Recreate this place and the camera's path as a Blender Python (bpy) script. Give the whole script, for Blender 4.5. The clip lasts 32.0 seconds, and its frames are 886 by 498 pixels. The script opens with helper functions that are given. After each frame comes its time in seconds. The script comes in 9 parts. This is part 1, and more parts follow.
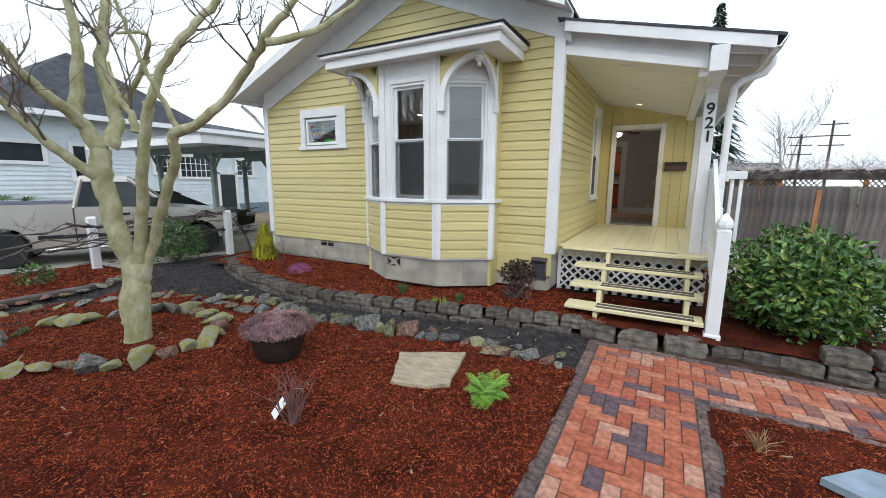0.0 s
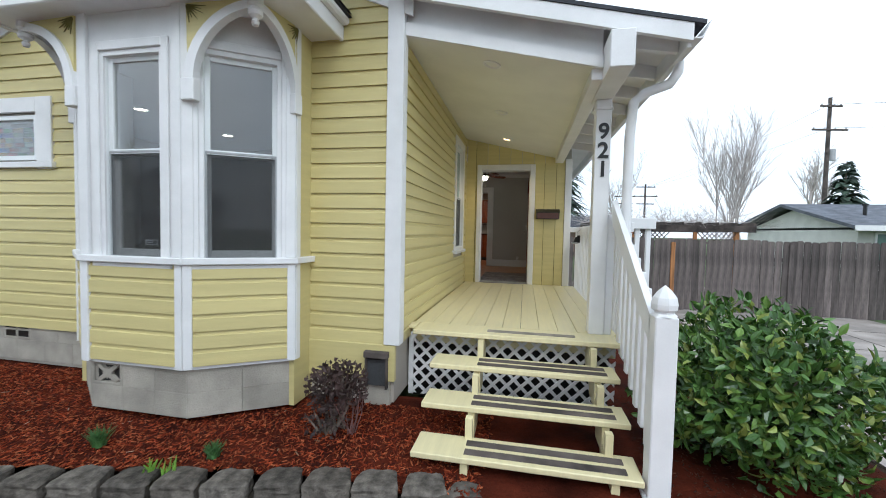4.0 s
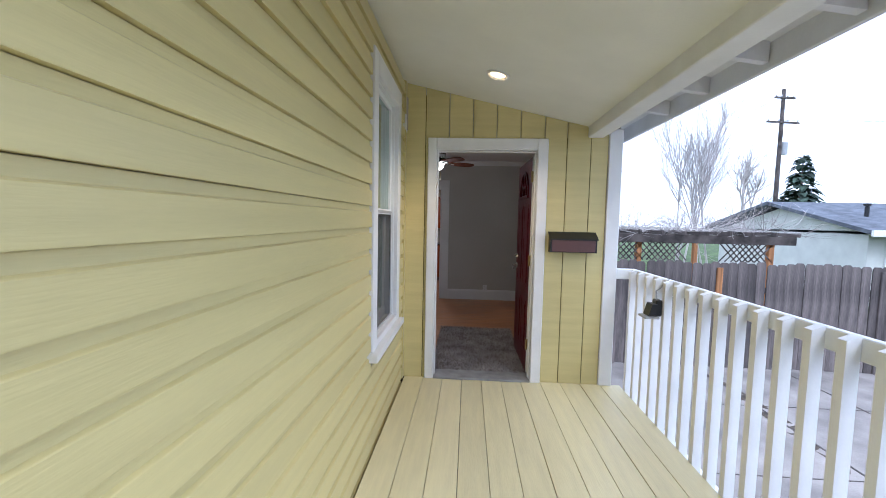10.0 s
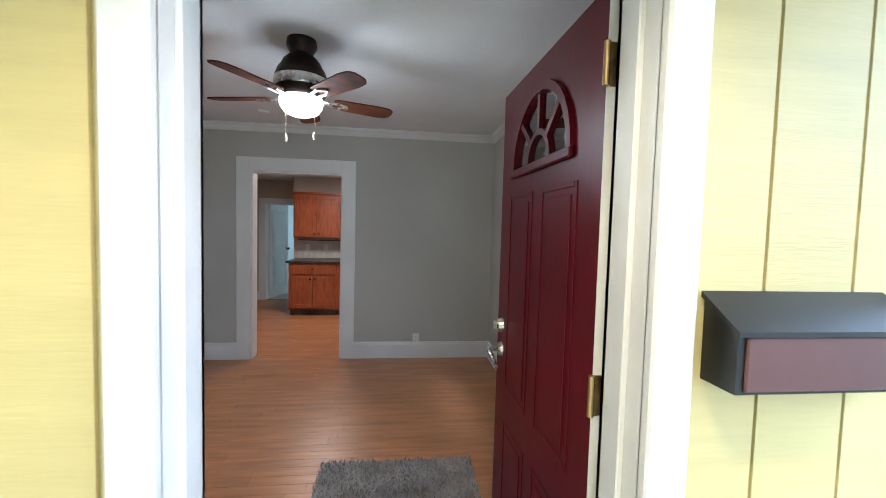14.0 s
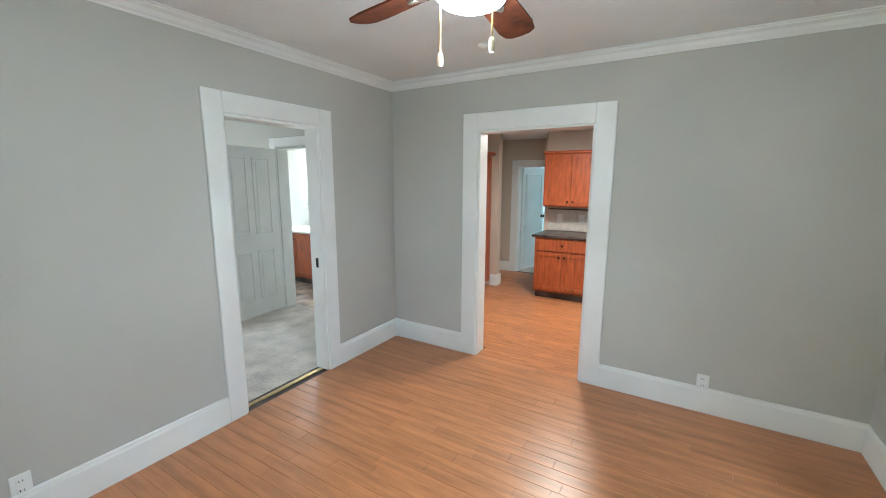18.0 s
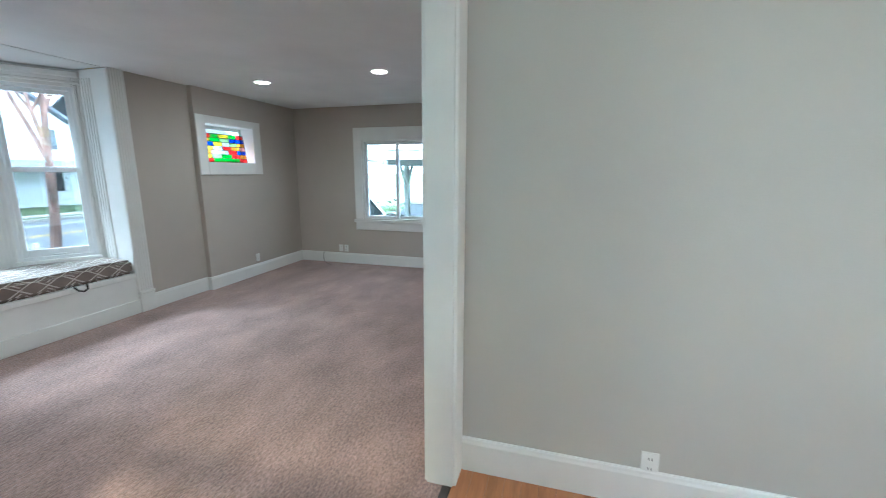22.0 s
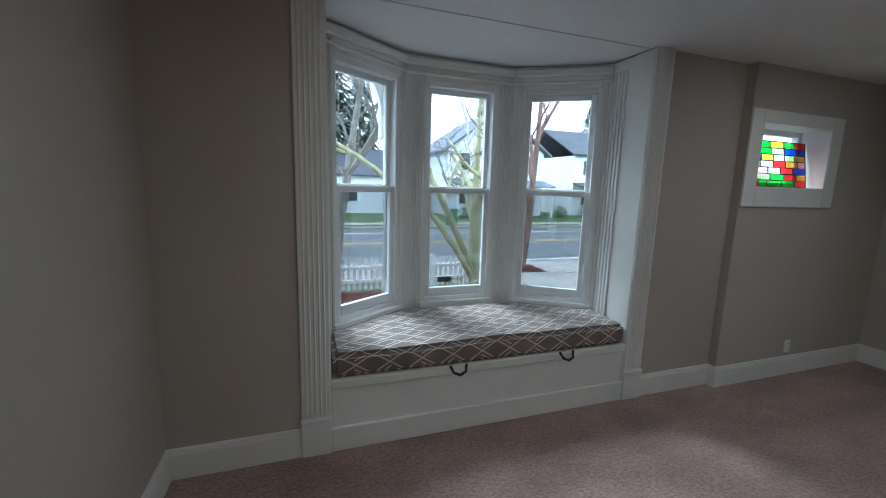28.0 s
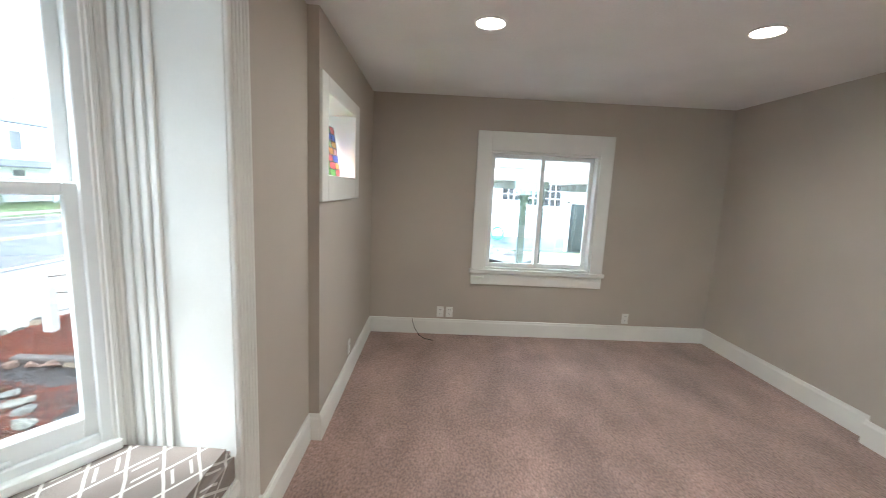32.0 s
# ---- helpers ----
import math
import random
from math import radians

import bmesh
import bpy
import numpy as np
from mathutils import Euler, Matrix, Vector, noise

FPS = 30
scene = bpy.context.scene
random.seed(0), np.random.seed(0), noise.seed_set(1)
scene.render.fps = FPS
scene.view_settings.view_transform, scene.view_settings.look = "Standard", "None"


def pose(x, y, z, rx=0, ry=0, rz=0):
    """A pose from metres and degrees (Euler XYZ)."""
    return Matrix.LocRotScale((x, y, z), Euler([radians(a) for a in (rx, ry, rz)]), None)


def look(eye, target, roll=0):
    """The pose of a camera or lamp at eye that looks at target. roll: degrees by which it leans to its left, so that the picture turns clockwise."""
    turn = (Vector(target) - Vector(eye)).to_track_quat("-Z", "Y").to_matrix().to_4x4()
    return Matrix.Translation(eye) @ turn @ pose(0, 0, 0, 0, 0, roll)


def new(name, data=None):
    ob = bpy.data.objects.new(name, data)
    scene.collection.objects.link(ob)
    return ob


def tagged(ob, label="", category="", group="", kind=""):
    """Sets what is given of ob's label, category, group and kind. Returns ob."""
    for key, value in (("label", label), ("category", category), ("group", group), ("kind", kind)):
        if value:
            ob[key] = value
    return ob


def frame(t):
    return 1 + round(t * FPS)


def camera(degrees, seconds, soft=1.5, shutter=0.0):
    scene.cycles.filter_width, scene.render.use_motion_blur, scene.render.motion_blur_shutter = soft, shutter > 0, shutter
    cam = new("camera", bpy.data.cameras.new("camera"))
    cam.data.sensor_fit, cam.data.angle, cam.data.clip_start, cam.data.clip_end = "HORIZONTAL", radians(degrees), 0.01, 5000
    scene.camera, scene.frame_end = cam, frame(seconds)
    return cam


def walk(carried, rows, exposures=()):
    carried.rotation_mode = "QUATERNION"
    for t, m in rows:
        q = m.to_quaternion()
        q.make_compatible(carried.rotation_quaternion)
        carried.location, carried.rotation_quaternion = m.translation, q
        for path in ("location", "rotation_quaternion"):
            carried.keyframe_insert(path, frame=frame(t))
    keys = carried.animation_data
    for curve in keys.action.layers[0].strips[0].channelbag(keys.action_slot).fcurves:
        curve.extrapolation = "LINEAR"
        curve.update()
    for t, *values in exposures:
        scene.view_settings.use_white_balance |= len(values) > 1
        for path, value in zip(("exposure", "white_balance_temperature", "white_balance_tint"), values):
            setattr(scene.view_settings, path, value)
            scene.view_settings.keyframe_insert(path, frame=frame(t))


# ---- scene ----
# ---- camera and walk ----
cam = camera(95.8, 32.0, soft=0.7, shutter=0.2)
PATH = [
    (0, (1.413, -5.871, 1.752), (0.458, -4.146, 1.417), 0.4),
    (0.5, (1.285, -5.701, 1.76), (0.445, -3.917, 1.426), 0.4),
    (1, (1.248, -5.498, 1.732), (0.52, -3.665, 1.4), 0.6),
    (1.5, (1.248, -5.213, 1.722), (0.588, -3.355, 1.388), 0.6),
    (2, (1.227, -4.929, 1.699), (0.636, -3.047, 1.368), 0.6),
    (2.5, (1.18, -4.588, 1.735), (0.617, -2.696, 1.411), 0.6),
    (3, (1.179, -4.202, 1.729), (0.632, -2.295, 1.475), 0.7),
    (3.5, (1.141, -3.832, 1.709), (0.649, -1.901, 1.542), 0.8),
    (4, (1.124, -3.455, 1.742), (0.725, -1.497, 1.653), 1.2),
    (4.5, (1.082, -3.037, 1.731), (0.785, -1.06, 1.722), 1.7),
    (6.5, (0.944, -1.647, 1.743), (0.564, 0.316, 1.691), 0.2),
    (7, (0.935, -1.361, 1.774), (0.463, 0.578, 1.634), -0.0),
    (7.5, (0.919, -0.938, 1.799), (0.451, 0.999, 1.623), 0.4),
    (8, (0.910, -0.650, 1.833), (0.445, 1.289, 1.674), -0.0),
    (8.5, (0.855, -0.323, 1.959), (0.455, 1.629, 1.793), 0.6),
    (9, (0.77, -0.023, 2.099), (0.512, 1.953, 1.94), 1.0),
    (9.5, (0.683, 0.206, 2.135), (0.489, 2.191, 1.983), 0.8),
    (10, (0.598, 0.42, 2.259), (0.475, 2.411, 2.115), 1.2),
    (10.5, (0.517, 0.696, 2.319), (0.495, 2.691, 2.188), 1.6),
    (11, (0.446, 0.995, 2.326), (0.521, 2.99, 2.218), 1.8),
    (11.5, (0.469, 1.376, 2.323), (0.587, 3.37, 2.216), 1.9),
    (12, (0.524, 1.795, 2.306), (0.706, 3.784, 2.206), 1.9),
    (12.5, (0.542, 2.197, 2.302), (0.752, 4.183, 2.203), 1.6),
    (13, (0.524, 2.587, 2.311), (0.772, 4.569, 2.207), 1.5),
    (13.5, (0.589, 2.979, 2.262), (0.827, 4.962, 2.161), 1.5),
    (15.5, (0.949, 3.901, 2.433), (0.931, 5.892, 2.245), 1.6),
    (16, (0.925, 4.028, 2.394), (0.708, 6.002, 2.157), 1.3),
    (16.5, (0.873, 4.185, 2.387), (0.515, 6.13, 2.089), 1.0),
    (17, (0.786, 4.338, 2.425), (0.237, 6.231, 2.087), 0.8),
    (17.5, (0.752, 4.491, 2.423), (-0.045, 6.294, 2.085), 0.5),
    (18, (0.72, 4.607, 2.421), (-0.301, 6.293, 2.082), 0.2),
    (18.5, (0.649, 4.709, 2.456), (-0.567, 6.263, 2.131), 0.1),
    (19, (0.593, 4.778, 2.42), (-0.771, 6.207, 2.107), -0.0),
    (19.5, (0.585, 4.84, 2.4), (-1.017, 6.0, 2.103), -0.4),
    (20, (0.542, 4.834, 2.372), (-1.258, 5.658, 2.088), -0.6),
    (20.5, (0.521, 4.844, 2.399), (-1.41, 5.259, 2.089), -0.7),
    (21, (0.398, 4.759, 2.302), (-1.58, 4.841, 2.014), -0.2),
    (21.5, (0.233, 4.667, 2.315), (-1.731, 4.478, 1.989), -0.1),
    (22, (0.008, 4.541, 2.326), (-1.861, 3.999, 1.949), 0.1),
    (22.5, (-0.184, 4.497, 2.282), (-1.840, 3.512, 1.863), 0.5),
    (23, (-0.253, 4.427, 2.306), (-1.666, 3.144, 1.829), 0.6),
    (23.5, (-0.325, 4.338, 2.229), (-1.464, 2.800, 1.742), 0.6),
    (24, (-0.366, 4.141, 2.235), (-1.245, 2.441, 1.728), 1.1),
    (24.5, (-0.439, 3.966, 2.242), (-1.169, 2.186, 1.747), 0.9),
    (25, (-0.511, 3.727, 2.262), (-1.157, 1.902, 1.801), 1.3),
    (25.5, (-0.526, 3.614, 2.260), (-1.122, 1.754, 1.854), 1.5),
    (27.5, (-0.747, 2.714, 2.370), (-1.301, 0.821, 2.039), 1.7),
    (28, (-0.847, 2.430, 2.371), (-1.497, 0.565, 2.059), 1.7),
    (28.5, (-0.927, 2.109, 2.360), (-1.778, 0.323, 2.067), 1.8),
    (29, (-1.069, 1.830, 2.358), (-2.142, 0.167, 2.066), 1.8),
    (29.5, (-1.180, 1.610, 2.359), (-2.407, 0.058, 2.071), 2.0),
    (30, (-1.231, 1.374, 2.379), (-2.675, 0.022, 2.085), 2.1),
    (30.5, (-1.334, 1.213, 2.377), (-3.005, 0.157, 2.074), 2.3),
    (31, (-1.523, 1.087, 2.371), (-3.348, 0.331, 2.059), 2.4),
    (31.5, (-1.637, 0.971, 2.377), (-3.573, 0.573, 2.068), 2.4),
    (32, (-1.674, 0.905, 2.391), (-3.651, 0.958, 2.092), 2.7),
]
EXPOSURES = [(0, 0.55, 6000, 8), (4.5, 0.5, 5800, 6), (7, 0.62, 6050, 13), (8, 0.75, 5850, 12), (9, 0.92, 5350, 15), (10.5, 1.12, 5050, 15), (12, 1.45, 4750, 15), (13.5, 2.1, 4850, 10), (15.5, 3.2, 4850, -2), (19, 3.5, 4820, -2),
             (20, 3.4, 4800, -2), (21, 3.65, 4750, -3), (22, 3.68, 4750, -3), (23, 3.55, 4850, 1), (24, 3.55, 4770, -1), (25, 3.15, 4900, 5), (26, 2.85, 4900, 4), (28, 2.3, 4950, 0), (29, 1.95, 5050, 1),
             (30, 2.12, 5250, 2), (31, 3.2, 5700, 5), (32, 4.0, 5550, 3)]
walk(cam, [(t, look(eye, target, roll)) for t, eye, target, roll in PATH], EXPOSURES)

# ---- world and sun: bright overcast ----
world = bpy.data.worlds.new("overcast_sky")
scene.world = world
world.use_nodes = True
wn, wl = world.node_tree.nodes, world.node_tree.links
wn.clear()
sky = wn.new("ShaderNodeTexSky")
sky.sky_type = "NISHITA"
sky.sun_disc = False
sky.sun_elevation, sky.sun_rotation = radians(42), radians(205)
sky.air_density, sky.dust_density, sky.ozone_density = 1.0, 3.0, 1.0
tc = wn.new("ShaderNodeTexCoord")
cloud = wn.new("ShaderNodeTexNoise")
cloud.inputs["Scale"].default_value, cloud.inputs["Detail"].default_value = 2.2, 5
wl.new(tc.outputs["Generated"], cloud.inputs["Vector"])
ramp = wn.new("ShaderNodeValToRGB")
ramp.color_ramp.elements[0].position, ramp.color_ramp.elements[0].color = 0.30, (9.0, 10.2, 11.6, 1)
ramp.color_ramp.elements[1].position, ramp.color_ramp.elements[1].color = 0.62, (13.4, 13.6, 13.9, 1)
wl.new(cloud.outputs["Fac"], ramp.inputs["Fac"])
mixs = wn.new("ShaderNodeMix")
mixs.data_type = "RGBA"
mixs.inputs["Factor"].default_value = 0.88
wl.new(sky.outputs["Color"], mixs.inputs["A"])
wl.new(ramp.outputs["Color"], mixs.inputs["B"])
bg = wn.new("ShaderNodeBackground")
bg.inputs["Strength"].default_value = 0.085
wl.new(mixs.outputs["Result"], bg.inputs["Color"])
wo = wn.new("ShaderNodeOutputWorld")
wl.new(bg.outputs["Background"], wo.inputs["Surface"])

sun = new("sun", bpy.data.lights.new("sun", "SUN"))
sun.data.energy, sun.data.angle, sun.data.color = 0.8, radians(25), (1.0, 0.97, 0.92)
sun.matrix_basis = look((8, -18, 20), (0, 0, 0))

# ---- mesh tools ----
class Shape:
    """Collects the faces of one mesh."""

    def __init__(self):
        self.v, self.f = [], []

    def add(self, verts, faces):
        n = len(self.v)
        self.v.extend(tuple(p) for p in verts)
        self.f.extend(tuple(n + i for i in f) for f in faces)
        return self

    def box(self, x0, y0, z0, x1, y1, z1, m=None):
        x0, x1, y0, y1, z0, z1 = min(x0, x1), max(x0, x1), min(y0, y1), max(y0, y1), min(z0, z1), max(z0, z1)
        vs = [(x0, y0, z0), (x1, y0, z0), (x1, y1, z0), (x0, y1, z0), (x0, y0, z1), (x1, y0, z1), (x1, y1, z1), (x0, y1, z1)]
        if m is not None:
            vs = [m @ Vector(p) for p in vs]
        return self.add(vs, [(0, 3, 2, 1), (4, 5, 6, 7), (0, 1, 5, 4), (1, 2, 6, 5), (2, 3, 7, 6), (3, 0, 4, 7)])

    def cbox(self, x0, y0, z0, x1, y1, z1, b=0.004, m=None):
        """A box with chamfered edges."""
        lo, hi = (min(x0, x1), min(y0, y1), min(z0, z1)), (max(x0, x1), max(y0, y1), max(z0, z1))
        b = min([b] + [0.45 * (hi[i] - lo[i]) for i in range(3)])
        ids, vs = {}, []
        for sx in (0, 1):
            for sy in (0, 1):
                for sz in (0, 1):
                    s = (sx, sy, sz)
                    for k in range(3):
                        p = [0, 0, 0]
                        for i in range(3):
                            e = hi[i] if s[i] else lo[i]
                            p[i] = e if i == k else e + (-b if s[i] else b)
                        ids[s, k] = len(vs)
                        vs.append(tuple(p))
        fs = []
        for k in range(3):
            i, j = (k + 1) % 3, (k + 2) % 3
            for s in (0, 1):
                q = []
                for a, c in ((0, 0), (1, 0), (1, 1), (0, 1)):
                    t = [0, 0, 0]
                    t[k], t[i], t[j] = s, a, c
                    q.append(ids[tuple(t), k])
                fs.append(tuple(q if s else q[::-1]))
            for a in (0, 1):
                for c in (0, 1):
                    t0, t1 = [0, 0, 0], [0, 0, 0]
                    t0[i], t0[j], t1[i], t1[j], t1[k] = a, c, a, c, 1
                    t0, t1 = tuple(t0), tuple(t1)
                    q = (ids[t0, i], ids[t1, i], ids[t1, j], ids[t0, j])
                    fs.append(q if a == c else q[::-1])
        for s in [(x, y, z) for x in (0, 1) for y in (0, 1) for z in (0, 1)]:
            q = (ids[s, 0], ids[s, 1], ids[s, 2])
            fs.append(q if sum(s) % 2 else q[::-1])
        if m is not None:
            vs = [m @ Vector(p) for p in vs]
        return self.add(vs, fs)

    def cyl(self, p0, p1, r0, r1=None, n=12, caps=True):
        r1 = r0 if r1 is None else r1
        p0, p1 = Vector(p0), Vector(p1)
        d = (p1 - p0).normalized()
        u = d.orthogonal().normalized()
        w = d.cross(u)
        vs = []
        for p, r in ((p0, r0), (p1, r1)):
            for i in range(n):
                a = 2 * math.pi * i / n
                vs.append(p + r * (math.cos(a) * u + math.sin(a) * w))
        fs = [(i, (i + 1) % n, n + (i + 1) % n, n + i) for i in range(n)]
        if caps:
            fs += [tuple(range(n))[::-1], tuple(range(n, 2 * n))]
        return self.add(vs, fs)

    def lathe(self, profile, x=0, y=0, z=0, n=20, m=None):
        """profile: (radius, height) from bottom to top, about the z axis."""
        vs, fs = [], []
        for r, h in profile:
            for i in range(n):
                a = 2 * math.pi * i / n
                vs.append(Vector((x + r * math.cos(a), y + r * math.sin(a), z + h)))
        for k in range(len(profile) - 1):
            for i in range(n):
                j = (i + 1) % n
                fs.append((k * n + i, k * n + j, (k + 1) * n + j, (k + 1) * n + i))
        if profile[0][0] > 1e-4:
            fs.append(tuple(range(n))[::-1])
        if profile[-1][0] > 1e-4:
            fs.append(tuple(range((len(profile) - 1) * n, len(profile) * n)))
        if m is not None:
            vs = [m @ p for p in vs]
        return self.add(vs, fs)

    def prism(self, poly, axis, a, b, m=None):
        """A polygon, given in the two other axes in order, drawn out along an axis from a to b."""
        def put(p, h):
            return {"x": (h, p[0], p[1]), "y": (p[0], h, p[1]), "z": (p[0], p[1], h)}[axis]
        n = len(poly)
        vs = [put(p, a) for p in poly] + [put(p, b) for p in poly]
        fs = [tuple(range(n)), tuple(range(n, 2 * n))[::-1]]
        fs += [(i, n + i, n + (i + 1) % n, (i + 1) % n) for i in range(n)]
        if m is not None:
            vs = [m @ Vector(p) for p in vs]
        return self.add(vs, fs)

    def tube(self, pts, radii, n=8, close_ends=True):
        """A round tube along points."""
        pts = [Vector(p) for p in pts]
        if isinstance(radii, (int, float)):
            radii = [radii] * len(pts)
        vs, fs, u = [], [], None
        for k, p in enumerate(pts):
            d = (pts[min(k + 1, len(pts) - 1)] - pts[max(k - 1, 0)]).normalized()
            u = d.orthogonal().normalized() if u is None else (u - d * u.dot(d)).normalized()
            w = d.cross(u)
            for i in range(n):
                a = 2 * math.pi * i / n
                vs.append(p + radii[k] * (math.cos(a) * u + math.sin(a) * w))
        for k in range(len(pts) - 1):
            for i in range(n):
                j = (i + 1) % n
                fs.append((k * n + i, k * n + j, (k + 1) * n + j, (k + 1) * n + i))
        if close_ends:
            fs += [tuple(range(n))[::-1], tuple(range((len(pts) - 1) * n, len(pts) * n))]
        return self.add(vs, fs)

    def mesh(self, name, smooth=False):
        me = bpy.data.meshes.new(name)
        me.from_pydata(self.v, [], self.f)
        if smooth:
            me.polygons.foreach_set("use_smooth", [True] * len(me.polygons))
        me.update()
        bm = bmesh.new()
        bm.from_mesh(me)
        bmesh.ops.recalc_face_normals(bm, faces=bm.faces)
        bm.to_mesh(me)
        bm.free()
        return me


def smooth_by_angle(me, angle=40):
    bm = bmesh.new()
    bm.from_mesh(me)
    for f in bm.faces:
        f.smooth = True
    for e in bm.edges:
        e.smooth = len(e.link_faces) == 2 and e.calc_face_angle(9) < radians(angle)
    bm.to_mesh(me)
    bm.free()


def part(name, shape, material, parent=None, label="", smooth=False, kind=""):
    """One mesh object; under a thing or a part when a parent is given."""
    me = shape.mesh(name) if isinstance(shape, Shape) else shape
    if smooth:
        smooth_by_angle(me)
    if material is not None and not me.materials:
        me.materials.append(material)
    ob = new(name, me)
    if parent is not None:
        ob.parent = parent
    if label or kind:
        tagged(ob, label=label, kind=kind)
    return ob


def thing(name, label, category, group="", kind="", m=None):
    """An empty at the base of a thing; its parts hang under it."""
    ob = new(name)
    ob.empty_display_size = 0.1
    if m is not None:
        ob.matrix_basis = m
    return tagged(ob, label, category, group, kind)


def solid(name, shape, material, label, category, group="", kind="", smooth=False, m=None):
    ob = part(name, shape, material, smooth=smooth)
    if m is not None:
        ob.matrix_basis = m
    return tagged(ob, label, category, group, kind)


def wall_shape(axis, t0, t1, a0, a1, z0, z1, holes=(), top=None):
    """A wall whose thickness runs from t0 to t1 on axis x or y, and whose length runs on the other, with holes (a0, a1, z0, z1) through it.
    top: a function of a that gives a sloping upper edge."""
    s = Shape()
    av = sorted({a0, a1, *[min(max(h[i], a0), a1) for h in holes for i in (0, 1)]})
    zv = sorted({z0, z1, *[min(max(h[i], z0), z1) for h in holes for i in (2, 3)]})
    full = {}
    for i in range(len(av) - 1):
        for k in range(len(zv) - 1):
            ca, cz = (av[i] + av[i + 1]) / 2, (zv[k] + zv[k + 1]) / 2
            full[i, k] = not any(h[0] < ca < h[1] and h[2] < cz < h[3] for h in holes)

    def pt(t, a, z):
        return (t, a, z) if axis == "x" else (a, t, z)

    def zz(a, k):
        return top(a) if top and k == len(zv) - 1 else zv[k]
    for (i, k), on in full.items():
        if not on:
            continue
        aa, ab = av[i], av[i + 1]
        c = [(aa, zz(aa, k)), (ab, zz(ab, k)), (ab, zz(ab, k + 1)), (aa, zz(aa, k + 1))]
        s.add([pt(t0, *p) for p in c], [(0, 1, 2, 3)])
        s.add([pt(t1, *p) for p in c], [(3, 2, 1, 0)])
        for (di, dk), e in (((0, -1), (0, 1)), ((1, 0), (1, 2)), ((0, 1), (2, 3)), ((-1, 0), (3, 0))):
            if not full.get((i + di, k + dk), False):
                p, q = c[e[0]], c[e[1]]
                s.add([pt(t0, *p), pt(t0, *q), pt(t1, *q), pt(t1, *p)], [(0, 1, 2, 3)])
    return s

# ---- materials ----
def material(name, color, rough=0.6, vary=0.12, scale=6.0, bump=0.0, bump_scale=60.0, metal=0.0, random_object=0.0, random_island=0.0,
             stretch=(1, 1, 1), color2=None, coat=0.0, sheen=0.0, fine=0.0, fine_scale=90.0, rough_vary=0.1, spec=0.5, detail=6.0):
    """A surface with two scales of variation, relief, and its own roughness."""
    m = bpy.data.materials.new(name)
    m.use_nodes = True
    n, l = m.node_tree.nodes, m.node_tree.links
    b = n["Principled BSDF"]
    b.inputs["Roughness"].default_value, b.inputs["Metallic"].default_value = rough, metal
    b.inputs["Specular IOR Level"].default_value = spec
    b.inputs["Coat Weight"].default_value, b.inputs["Sheen Weight"].default_value = coat, sheen
    tco = n.new("ShaderNodeTexCoord")
    mp = n.new("ShaderNodeMapping")
    mp.inputs["Scale"].default_value = stretch
    l.new(tco.outputs["Object"], mp.inputs["Vector"])
    big = n.new("ShaderNodeTexNoise")
    big.inputs["Scale"].default_value, big.inputs["Detail"].default_value = scale, detail
    l.new(mp.outputs["Vector"], big.inputs["Vector"])
    c2 = color2 if color2 else tuple(c * (1 - 2.2 * vary) for c in color)
    c1 = color if color2 else tuple(min(1.0, c * (1 + vary)) for c in color)
    rp = n.new("ShaderNodeValToRGB")
    rp.color_ramp.elements[0].position, rp.color_ramp.elements[0].color = 0.32, (*c2, 1)
    rp.color_ramp.elements[1].position, rp.color_ramp.elements[1].color = 0.68, (*c1, 1)
    l.new(big.outputs["Fac"], rp.inputs["Fac"])
    col = rp.outputs["Color"]

    def times(fac_socket, lo, hi, col):
        mr = n.new("ShaderNodeMapRange")
        mr.inputs["To Min"].default_value, mr.inputs["To Max"].default_value = lo, hi
        l.new(fac_socket, mr.inputs["Value"])
        hs = n.new("ShaderNodeHueSaturation")
        l.new(mr.outputs["Result"], hs.inputs["Value"])
        l.new(col, hs.inputs["Color"])
        return hs.outputs["Color"]
    if fine:
        fn = n.new("ShaderNodeTexNoise")
        fn.inputs["Scale"].default_value, fn.inputs["Detail"].default_value = fine_scale, 4
        l.new(mp.outputs["Vector"], fn.inputs["Vector"])
        col = times(fn.outputs["Fac"], 1 - fine, 1 + fine, col)
    if random_object:
        oi = n.new("ShaderNodeObjectInfo")
        col = times(oi.outputs["Random"], 1 - random_object, 1 + random_object, col)
    if random_island:
        ge = n.new("ShaderNodeNewGeometry")
        col = times(ge.outputs["Random Per Island"], 1 - random_island, 1 + random_island, col)
    l.new(col, b.inputs["Base Color"])
    if rough_vary:
        mr = n.new("ShaderNodeMapRange")
        mr.inputs["To Min"].default_value, mr.inputs["To Max"].default_value = max(0.02, rough - rough_vary), min(1, rough + rough_vary)
        l.new(big.outputs["Fac"], mr.inputs["Value"])
        l.new(mr.outputs["Result"], b.inputs["Roughness"])
    if bump:
        bn = n.new("ShaderNodeTexNoise")
        bn.inputs["Scale"].default_value, bn.inputs["Detail"].default_value = bump_scale, 5
        l.new(mp.outputs["Vector"], bn.inputs["Vector"])
        bp = n.new("ShaderNodeBump")
        bp.inputs["Strength"].default_value, bp.inputs["Distance"].default_value = bump, 0.01
        l.new(bn.outputs["Fac"], bp.inputs["Height"])
        l.new(bp.outputs["Normal"], b.inputs["Normal"])
    return m


